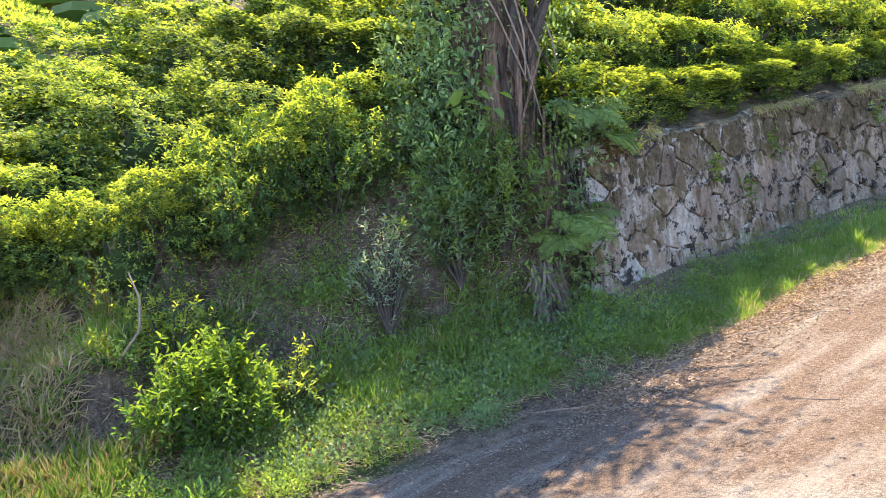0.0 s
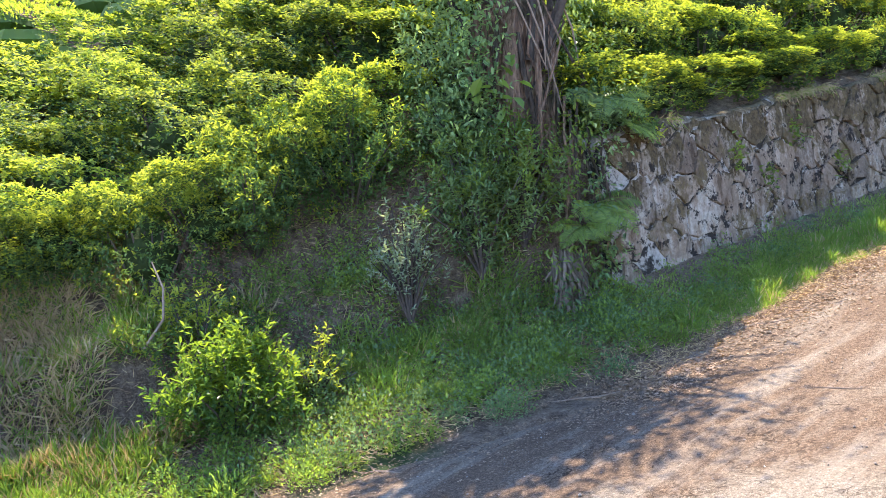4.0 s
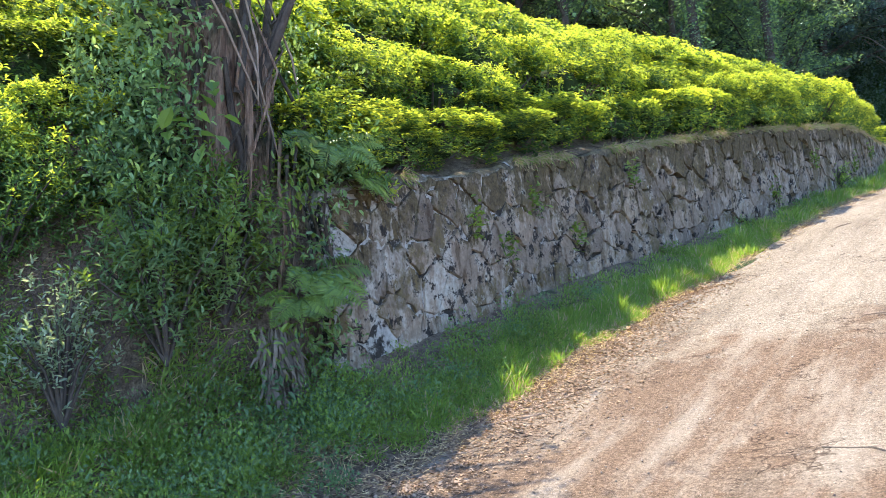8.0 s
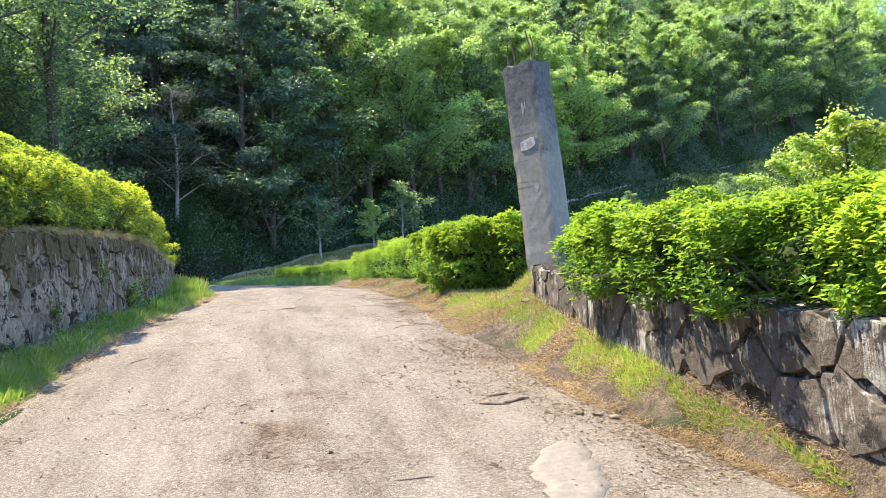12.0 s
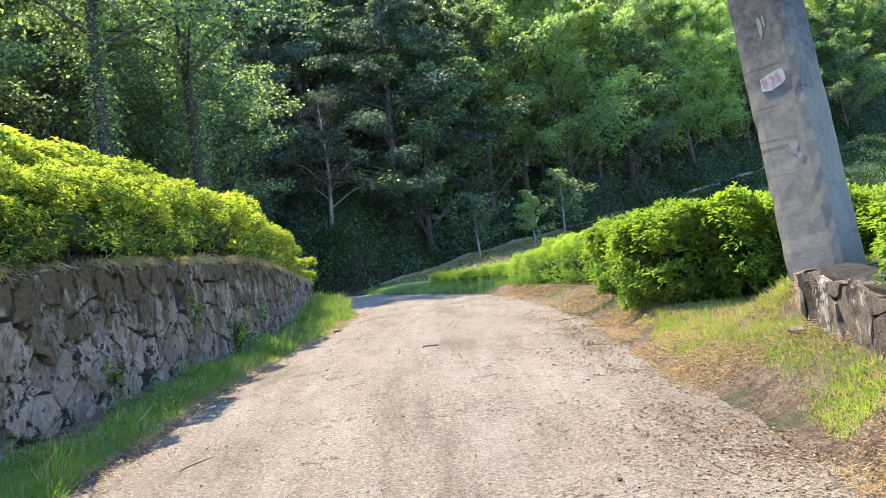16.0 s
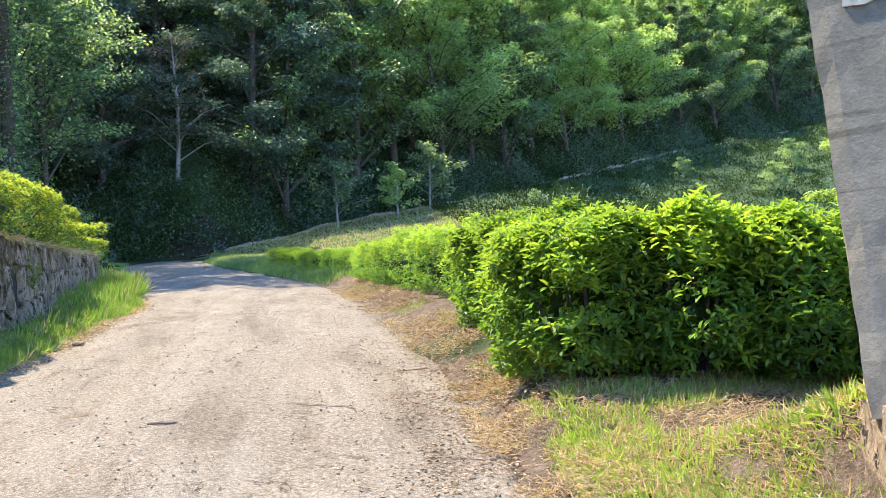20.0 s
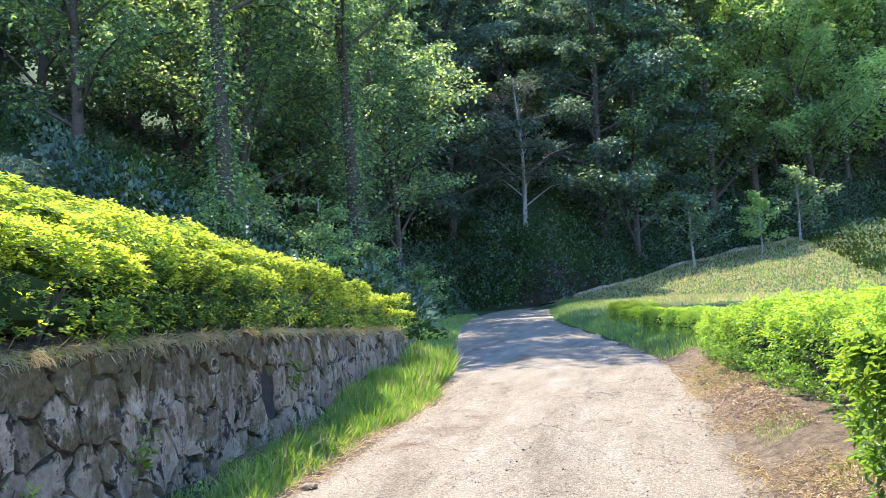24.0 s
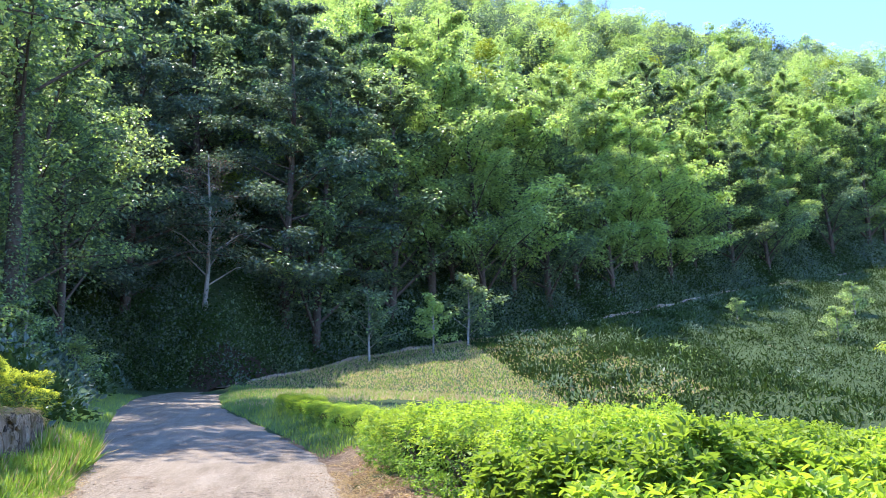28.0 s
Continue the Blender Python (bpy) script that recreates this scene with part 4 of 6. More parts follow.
OAK = [tree_meshes(s, 14, 4.4, 0.06, 15000, 0.21, [TREE_LEAF, TREE_LIGHT], 0.14, 0.22, BARK, False, 24) for s in (21, 22)]
ALDER = [tree_meshes(s, 14, 4.4, 0.07, 15000, 0.21, [TREE_LIGHT, TREE_LEAF], 0.15, 0.16, BARK, False, 26) for s in (23, 24)]
SPRUCE = [tree_meshes(25, 18, 4.4, 0.04, 14000, 0.22, [TREE_DARK, TREE_LEAF], 0.15, 0.24, BARK, True, 34)]
TALL = [tree_meshes(s, 18, 4.6, 0.36, 13000, 0.16, [TREE_LEAF, TREE_LIGHT], 0.4, 0.2, BARK, False, 24, 3600) for s in (27, 28)]
GIANT = [tree_meshes(s, 22, 6.6, 0.09, 30000, 0.2, [TREE_LIGHT, TREE_LEAF], 0.12, 0.26, BARK, False, 34) for s in (51, 52)]
DARK_GIANT = [tree_meshes(s, 23, 6.0, 0.05, 26000, 0.22, [TREE_DARK, TREE_LEAF], 0.35, 0.28, BARK, True, 38) for s in (53, 54)]
BELT = [(OAK, "tall broad-leaved tree with dark green crown"), (ALDER, "light green broad-leaved tree on the hillside"), (SPRUCE, "dark conifer with drooping layered branches"),
        (GIANT, "tall light green tree standing over the upper road"), (DARK_GIANT, "very tall dark tree at the bend of the road")]
for i in range(76):
    # belt of trees over the upper road, light ones towards the open side
    x = -34 + 112 * ((i * 0.618) % 1) + rng.normal(0, 1.5)
    dy = 5.5 + 25 * rng.random() ** 1.2
    y = float(far_y(x)) + dy
    if abs(x + 7.0) < 3.4 and dy < 11:
        y += 12
    q = rng.random()
    right = np.interp(x, [-4, 5], [0, 1])
    kind, label = BELT[1] if q < 0.1 + 0.6 * right else BELT[2] if q < 0.55 + 0.25 * right and -16 < x < 6 else BELT[0]
    size = rng.uniform(0.6, 0.9) if i % 5 == 3 else rng.uniform(0.95, 1.35)
    set_tree(kind[i % len(kind)], x, y, size * float(np.interp(x, [4, 12, 30], [1.0, 0.85, 0.75])), label)
# front row along the upper road
for i, (x, dy, kind, size) in enumerate(((-19, 4, 0, 1.3), (-14.5, 4.5, 4, 0.9), (-10.8, 6, 4, 0.95), (-2.6, 5.2, 4, 1.0), (-0.8, 3.4, 0, 1.2), (1.8, 6.5, 0, 1.25), (4.0, 4.2, 0, 1.3), (7.0, 5.2, 3, 1.05), (10.0, 3.8, 3, 0.9),
                                         (12.8, 4.4, 1, 1.2), (15.4, 3.6, 0, 1.1), (18.0, 4.6, 3, 0.85), (21.0, 3.8, 1, 1.15), (24.2, 4.4, 3, 0.75), (27.6, 3.8, 1, 1.1), (31, 4.4, 1, 1.0), (36, 4, 0, 0.95), (42, 4.4, 1, 0.9), (49, 4, 0, 0.9))):
    set_tree(BELT[kind][0][i % len(BELT[kind][0])], x, float(far_y(x)) + dy, size, BELT[kind][1])
for i in range(18):
    x = 32 + 2.6 * i + rng.normal(0, 0.6)
    kind = BELT[1] if i % 3 else BELT[0]
    set_tree(kind[0][i % 2], x, float(far_y(x)) + 3.5 + 9 * rng.random(), rng.uniform(0.85, 1.2), kind[1])
# trees filling the slope behind the plantation
for i, (x, y, size) in enumerate(((-24, 33, 1.1), (-28, 41, 1.2), (-31, 51, 1.3), (-37, 45, 1.3), (-20, 50, 1.1), (-38, 58, 1.3))):
    set_tree(OAK[i % 2], x, y, size, BELT[0][1])
# tall trees on the bank beside the road
for i, (x, y, size) in enumerate(((-10.6, 33.8, 1.05), (-9.75, 41.2, 1.12))):
    set_tree(TALL[i], x, y, size, "tall ivy-clad tree with sparse sunlit leaves on the bank", "tree", "trees beside the road", 40 + 77 * i)
BANK = [tree_meshes(s, 15, 4.4, 0.1, 14000, 0.18, [TREE_LEAF, TREE_LIGHT], 0.3, 0.17, BARK, False, 26) for s in (61, 62)]
for i, (x, y, size) in enumerate(((-14.2, 43.5, 1.05), (-11.4, 48.5, 0.9), (-17, 37, 0.95), (-11.8, 54, 1.0), (-17, 47, 1.0), (-21, 41, 1.0), (-15, 59, 1.1), (-24, 52, 1.1), (-24, 36, 1.0), (-15.2, 51, 1.0), (-28, 44, 1.3), (-21, 57, 1.3), (-33, 50, 1.3), (-36, 42, 1.3), (-31, 36, 1.2), (-40, 54, 1.4), (-46, 58, 1.4), (-50, 48, 1.4), (-44, 66, 1.5), (-36, 64, 1.4), (-56, 60, 1.5), (-30, 61, 1.3))):
    set_tree(BANK[i % 2], x, y, size, "broad-leaved tree with dark green leaves on the bank", "tree", "trees beside the road", 40 + 77 * i)
# pale tree with bare lower twigs
BIRCH = tree_meshes(31, 9.6, 3.0, 0.18, 3200, 0.11, [DEAD_WOOD, TREE_DARK], 0.4, 0.13, PALE_BARK, False, 22)
set_tree(BIRCH, -6.95, 64.4, 1.0, "pale-barked tree with bare grey lower branches", "tree", "trees beside the road", 30)
# young trees by the bend
YOUNG = [tree_meshes(s, 3.4, w, 0.22, 1500, 0.17, [TREE_LEAF, TREE_LIGHT], sh, 0.045, PALE_BARK, False, 13) for s, sh, w in ((35, 0.1, 1.5), (36, 1.0, 1.05), (37, 0.15, 1.4))]
for m, x, y, size, lab in ((YOUNG[0], 2.0, 63.3, 1.25, "leaning young tree with dull green leaves"), (YOUNG[1], 5.6, 64.2, 1.0, "bright green young tree on the grassy mound"), (YOUNG[2], 7.8, 66.0, 1.3, "slender young tree with green leaves")):
    set_tree(m, x, y, size, lab, "young_tree", "young trees by the bend", 10)
# trees beyond the tea field
LINDEN = tree_meshes(41, 10, 3.6, 0.08, 16000, 0.15, [TREE_LIGHT, TREE_YELLOW], 0.35, 0.18, BARK, False, 20)
GOLD = tree_meshes(42, 8, 3.2, 0.06, 15000, 0.14, [TREE_YELLOW, TREE_LIGHT], 0.3, 0.16, BARK, False, 18)
set_tree(LINDEN, 28.2, 50.0, 1.05, "bushy light green tree below the road", "tree", "trees beyond the tea", 0)
set_tree(LINDEN, 25.5, 42.0, 1.25, "bushy light green tree below the road", "tree", "trees beyond the tea", 120)
set_tree(GOLD, 27.8, 38.8, 1.75, "yellow-green leafy tree beyond the tea field", "tree", "trees beyond the tea", 0)
BUSHY = tree_meshes(43, 2.6, 1.3, 0.04, 2600, 0.12, [TREE_LIGHT, TREE_LEAF], 0.4, 0.04, PALE_BARK, False, 12)
for x, y, size in ((17.6, 58.5, 1.1), (33, 70, 0.9), (28, 74, 0.6), (38, 76, 1.0), (13, 60.5, 0.35)):
    set_tree(BUSHY, x, y, size, "pale green rounded shrub on the shaded slope", "shrub", "shrubs on the slope", 50)


for i, (x, y, size) in enumerate(((-8.6, 35.5, 0.75), (-9.6, 38.2, 0.95), (-8.4, 39.6, 0.8), (-11.2, 36.8, 1.0), (-10.4, 33.2, 0.6), (-8.0, 43.0, 0.7), (-12.4, 38.6, 0.9))):
    set_tree(BUSHY, x, y, size, "leafy light green bush under the tall trees", "shrub", "bushes under the trees", 70 * i)


def far_wood():
    """The wooded slope up to the ridge: round crowns over dark inner growth."""
    heap = Heap()
    g = rng
    for _ in range(1300):
        x = g.uniform(-16, 165)
        dy = (16 if x < 12 else 9) + 122 * g.random()
        y = float(far_y(x)) + dy
        if math.hypot(x, y - 13) > 208 or x > 0.82 * (y - 13) + 12:
            continue
        z = float(height(x, y))
        tall, w = g.uniform(6.5, 13.5), g.uniform(2.4, 4.4)
        n = int(np.interp(dy, [20, 120], [1200, 700]))
        lobes = np.stack([g.normal(0, w * 0.42, 13), g.normal(0, w * 0.42, 13), tall * g.uniform(0.3, 0.9, 13)], 1)
        lobes[:, :2] *= 1.5 - lobes[:, 2:3] / tall * 1.1
        pick = g.integers(0, 13, n)
        off = unit(g.normal(0, 1, (n, 3)) + np.array([0, 0, 0.35]))
        p = lobes[pick] + off * (g.random((n, 1)) ** 0.25) * w * 0.36 * np.array([1, 1, 0.75]) + np.array([x, y, z])
        d = off * np.array([1, 1, 0.5]) + g.normal(0, 0.35, (n, 3)) - np.array([0, 0, 0.25])
        v, f = leaves(p, d, g.uniform(0.28, 0.5, n), 0.13, 0.3, 0.3, 1.0)
        q = g.random()
        heap.put(v, f, 0 if q < 0.3 else 1 if q < 0.84 else 2 if q < 0.93 else 3)
    tagged(new("far_woods", heap.mesh("far_woods", [TREE_LEAF, TREE_LIGHT, TREE_DARK, TREE_YELLOW])), "mixed green woods covering the hillside to its ridge", "woods", kind="stuff")


far_wood()


def clumps(name, label, category, spots, mats, count, size, leaf, lift=0.2, slots=(0,), flat=1.0, ratio=0.3, lance=False):
    """Low leafy growth: a spray of leaves at each spot."""
    heap = Heap()
    for x, y, r in spots:
        n = int(count * (0.6 + 0.8 * rng.random()))
        off = unit(rng.normal(0, 1, (n, 3))) * (rng.random((n, 1)) ** 0.4) * size * r
        off[:, 2] = np.abs(off[:, 2]) * 0.8
        px, py = x + off[:, 0], y + off[:, 1]
        p = np.stack([px, py, height(px, py) + off[:, 2] + lift * r * 0.3], 1)
        ln = leaf * rng.uniform(0.6, 1.3, n)
        v, f = leaves(p, off / (size * r) + rng.normal(0, 0.45, (n, 3)) + np.array([0, 0, 0.3]), ln, ln * ratio, 0.3, 0.5, flat, rng, lance)
        heap.put(v, f, slots[int(rng.integers(len(slots)))])
    return tagged(new(name, heap.mesh(name, mats)), label, category, kind="stuff")


spots = []
for _ in range(760):
    x = rng.uniform(-32, 64)
    spots.append((x, float(far_y(x)) + 2.4 + 18 * rng.random() ** 1.6, rng.uniform(0.8, 2.4)))
for _ in range(380):
    x = rng.uniform(-14, 56)
    spots.append((x, float(far_y(x)) + 2.2 + 3.5 * rng.random(), rng.uniform(1.2, 2.4)))
for _ in range(220):
    spots.append((rng.uniform(-40, -13), rng.uniform(27, 52), rng.uniform(0.8, 1.8)))
for _ in range(230):
    y = rng.uniform(27.5, 57)
    spots.append((edge_x(y) - 0.2 - 13 * rng.random() ** 1.3, y, rng.uniform(0.6, 1.5)))
spots = [q for i, q in enumerate(spots) if i % 3 == 0 or not (-7 < q[0] < -0.5 and 0 < q[1] - float(far_y(q[0])) < 4.4)]
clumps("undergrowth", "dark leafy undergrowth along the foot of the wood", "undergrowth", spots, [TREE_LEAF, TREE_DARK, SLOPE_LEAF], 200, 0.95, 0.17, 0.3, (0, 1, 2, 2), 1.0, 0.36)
# slope herbs, mostly in the green darkened for shade
spots = [(rng.uniform(8, 60), 0, 1) for _ in range(620)]
spots = [(x, float(far_y(x)) - 2.0 - 30 * rng.random(), rng.uniform(0.5, 1.3)) for x, _, _ in spots]
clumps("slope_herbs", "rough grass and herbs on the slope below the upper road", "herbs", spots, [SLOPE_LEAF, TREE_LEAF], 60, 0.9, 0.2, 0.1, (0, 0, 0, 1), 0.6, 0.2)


def grass(name, label, where, n, long, wide, mats, share=0.1, lean=0.35):
    """Blades of grass; where(k) gives k places as x, y and a length factor."""
    x, y, k = where(n)
    m = len(x)
    p = np.stack([x, y, height(x, y) + (0.02 if lean > 2 else -0.015)], 1)
    d = rng.normal(0, lean, (m, 3)) * np.array([1, 1, 1 if lean < 2 else 0.05]) + np.array([0, 0, 1.0])
    ln = long * k * rng.uniform(0.5, 1.3, m)
    v, f = leaves(p, d, ln, wide * (0.6 + 0.4 * k), 0.2, 0.8, 0.45)
    slot = np.repeat((rng.random(m) < share).astype(int), 2)
    return tagged(new(name, np_mesh(name, v, f, mats, slot)), label, "grass", kind="stuff")


def left_verge(n):
    y = np.where(rng.random(n) < 0.5, rng.uniform(5.9, 13, n), rng.uniform(5.6, 28.5, n))
    a, b = edge_x(y) + 0.14, road_left(y) + 0.05 + 0.12 * wander(y, y, 2.3)
    t = rng.random(n) ** 0.7
    return a + (b - a) * t, y, (0.45 + 0.75 * step(t, 0.25, 0.55) * np.sin(np.pi * np.clip(t, 0, 1)) ** 0.5) * (1 + 0.35 * wander(y, t * 2, 3.1)) * np.interp(y, [4, 8, 14, 20, 27], [0.42, 0.5, 0.62, 0.8, 1.05]) * (1 + 0.5 * (wander(y * 2.3, t * 5, 3.0, 2.0) > 0.45))


def right_verge(n):
    y = rng.uniform(7.2, 15.2, n)
    a, b = road_right(y), low_x(y) - 0.08
    t = 1 - 0.88 * rng.random(n) ** 0.75
    x = a + (b - a) * t
    keep = wander(x, y, 2.6, 1.0) + 0.25 * wander(x, y, 9.0) + 0.75 * t > 0.02 + 0.3 * rng.random(n)
    return x[keep], y[keep], (0.5 + 0.6 * t[keep])


def pillar_grass(n):
    y = rng.uniform(12.7, 15.1, n)
    x = road_right(y) + 0.25 + 2.1 * rng.random(n)
    keep = (x > low_x(y) - 0.3) & (wander(x, y, 3.1, 2.0) + 0.3 * wander(x, y, 9.0) > -0.2)
    return x[keep], y[keep], np.full(keep.sum(), 1.0)


def right_edge(n):
    y = rng.uniform(15, 25, n)
    x = road_right(y) + 0.05 + 0.6 * rng.random(n)
    keep = wander(x, y, 2.7, 3.0) > 0.25
    return x[keep], y[keep], np.full(keep.sum(), 0.55)


def far_edge(n):
    y = rng.uniform(25.8, 57, n)
    x = road_right(y) + np.abs(rng.normal(0, 1.3, n)) - 0.05
    return x, y, np.full(n, 1.0)


def mound(n):
    x = rng.uniform(-4, 13, n)
    y = far_y(x) - 1.9 - 26 * rng.random(n)
    keep = x > road_right(y) + 0.2
    return x[keep], y[keep], np.full(keep.sum(), 1.0)


def slope(n):
    x = 8 + 54 * rng.random(n) ** 1.3
    y = far_y(x) - 1.9 - 34 * rng.random(n)
    return x, y, np.clip(1 + 0.6 * wander(x, y, 0.9), 0.3, 2)


def bank_grass(n):
    y = rng.uniform(-4, 5.7, n)
    x = edge_x(y) + 1.2 - 2.2 * rng.random(n)
    keep = (wander(x, y, 1.9, 2.0) > -0.25) & (x < road_left(y) - 0.1)
    return x[keep], y[keep], np.clip(1 + 0.5 * wander(x, y, 4.0), 0.4, 2)[keep]


def straw(n):
    y = rng.uniform(7.0, 25, n)
    y = np.where(rng.random(n) < 0.6, rng.uniform(7.0, 16.5, n), y)
    x = road_right(y) - 0.2 + (low_x(y) + 0.35 - road_right(y)) * rng.random(n)
    keep = wander(x, y, 2.2, 5.0) + 0.5 * wander(x, y, 7.0, 1.0) > 0.05 + 0.5 * (rng.random(n) - 0.5)
    x, y = x[keep], y[keep]
    y2 = rng.uniform(12.9, 15.2, n // 4)
    return np.concatenate([x, low_x(y2) + 2.0 * rng.random(n // 4)]), np.concatenate([y, y2]), np.full(len(x) + n // 4, 1.0)


grass("verge_grass_left", "lush green grass between road and stone wall", left_verge, 78000, 0.16, 0.006, [GRASS, DRY_GRASS], 0.1, 0.55)
def bend_verge(n):
    y = rng.uniform(26.5, 52, n)
    x = road_left(y) + 0.1 - (road_left(y) - edge_x(y) + 0.8) * rng.random(n)
    return x, y, np.full(n, 1.0)


def wall_end_grass(n):
    y = 21.5 + 5.2 * rng.random(n) ** 0.7
    x = edge_x(np.minimum(y, 26.2)) + 0.16 + 0.55 * rng.random(n) ** 1.6
    return x, y, np.interp(y, [21.5, 23.5, 26.5], [0.45, 1.0, 1.25]) * (1 + 0.4 * wander(x, y, 4.0))


grass("wall_end_grass", "tall green grass growing up the far end of the wall", wall_end_grass, 9000, 0.27, 0.007, [GRASS, DRY_GRASS], 0.12, 0.3)
# mostly the darker shrub leaf, painting the trees' shade onto this grass
grass("bend_grass", "green grass along the inner side of the road bend", bend_verge, 16000, 0.16, 0.01, [GRASS, SHRUB_LEAF], 0.75)
grass("verge_grass_right", "short green and straw-coloured grass below the low wall", right_verge, 42000, 0.06, 0.0032, [GRASS, DRY_GRASS], 0.18, 0.7)
grass("pillar_grass", "green and dry grass round the foot of the pillar", pillar_grass, 26000, 0.085, 0.0032, [GRASS, DRY_GRASS], 0.2, 0.8)
grass("verge_tufts", "sparse short grass at the foot of the hedge", right_edge, 12000, 0.09, 0.005, [GRASS, DRY_GRASS], 0.3, 0.6)
# shrub leaf colour again carries the shade at the bend
grass("far_verge_grass", "green grass along the road bend, toned darker for shade", far_edge, 24000, 0.14, 0.01, [SHRUB_LEAF, GRASS], 0.35)
grass("mound_grass", "mown grass and straw on the sunlit mound", mound, 44000, 0.16, 0.02, [GRASS, DRY_GRASS], 0.6, 0.9)
grass("slope_grass", "rough green grass on the slope below the upper road, darkened for shade", slope, 60000, 0.26, 0.045, [SLOPE_LEAF, SHRUB_LEAF], 0.04, 1.2)
def left_straw(n):
    y = rng.uniform(5, 28, n)
    return road_left(y) + 0.02 + rng.normal(0, 0.11, n), y, np.full(n, 0.8)


grass("edge_straw", "dead straw along the inner road edge", left_straw, 16000, 0.055, 0.0026, [DRY_GRASS, LITTER], 0.4, 3.0)
grass("straw", "flattened straw and dead grass on the verge", straw, 60000, 0.05, 0.0024, [DRY_GRASS, LITTER], 0.3, 3.0)
def bank_straw(n):
    y = rng.uniform(-3, 5.5, n)
    x = edge_x(y) + 0.9 - 2.8 * rng.random(n)
    return x, y, np.full(n, 1.0)


grass("bank_straw", "dead grass and leaf litter on the earth bank", bank_straw, 36000, 0.08, 0.003, [DRY_GRASS, LITTER], 0.65, 3.0)
grass("bank_grass", "uneven green and dry grass on the earth bank", bank_grass, 7000, 0.1, 0.0034, [GRASS, DRY_GRASS], 0.6, 1.2)


# the leaning concrete pillar
def concrete_mat():
    n = Nodes("weathered_concrete")
    a, b = n.noise(2.6, 6.0, 0.6), n.noise(24.0, 6.0, 0.7)
    sx = n.add("ShaderNodeSeparateXYZ", Vector=n.co)
    band = n.add("ShaderNodeMath", **{})
    band.operation = "MULTIPLY_ADD"
    n.tree.links.new(sx.outputs["Z"], band.inputs[0])
    band.inputs[1].default_value = 0.5
    n.tree.links.new(a, band.inputs[2])
    col = n.ramp(n.mix(0.5, a, b), (0.36, (0.15, 0.132, 0.098)), (0.64, (0.27, 0.242, 0.186)))
    col = n.mix(n.grade(band.outputs[0], 2.6, 2.95), col, n.ramp(b, (0.3, (0.035, 0.032, 0.028)), (0.7, (0.14, 0.13, 0.115))))
    m = n.add("ShaderNodeMapping", Vector=n.co)
    m.inputs["Scale"].default_value = (0.7, 0.7, 13.0)
    col = n.mix(n.grade(n.noise(1.5, 4.0, 0.6, m.outputs[0]), 0.6, 0.7), col, n.mix(1.0, col, (0.6, 0.59, 0.57), "MULTIPLY"))
    n.bump(n.mix(0.6, b, n.noise(90.0, 4.0, 0.7)), 0.6, 0.006)
    return n.done(col, 0.9, 0.3)


CONCRETE = concrete_mat()
PLASTER = plain_mat("white_plaster", (0.2, 0.185, 0.155), (0.5, 0.475, 0.42), 26.0, 0.9, 0.4, 0.005)
PALE_SCAR = plain_mat("worn_plaster", (0.17, 0.155, 0.125), (0.33, 0.305, 0.255), 22.0, 0.9, 0.4, 0.004)
RED_PAINT = plain_mat("faded_red_paint", (0.33, 0.12, 0.08), (0.5, 0.24, 0.18), 40.0, 0.8, 0.2, 0.002)
RUST = plain_mat("rusty_iron", (0.05, 0.03, 0.02), (0.16, 0.08, 0.045), 60.0, 0.85, 0.3, 0.002)


def block(heap, lo, hi, slot=0, jit=0.0, gen=rng):
    """A box with chamfered upright edges."""
    x0, y0, z0 = lo
    x1, y1, z1 = hi
    c = min(x1 - x0, y1 - y0) * 0.08
    ring = [(x0 + c, y0), (x1 - c, y0), (x1, y0 + c), (x1, y1 - c), (x1 - c, y1), (x0 + c, y1), (x0, y1 - c), (x0, y0 + c)]
    v = [(a + gen.normal(0, jit) if jit else a, b + gen.normal(0, jit) if jit else b, z) for z in (z0, z1) for a, b in ring]
    f = [(i, (i + 1) % 8, 8 + (i + 1) % 8) for i in range(8)] + [(i, 8 + (i + 1) % 8, 8 + i) for i in range(8)]
    f += [(8, 8 + j, 9 + j) for j in range(1, 7)] + [(0, j + 1, j) for j in range(1, 7)]
    heap.put(v, np.array(f), slot)
    return heap


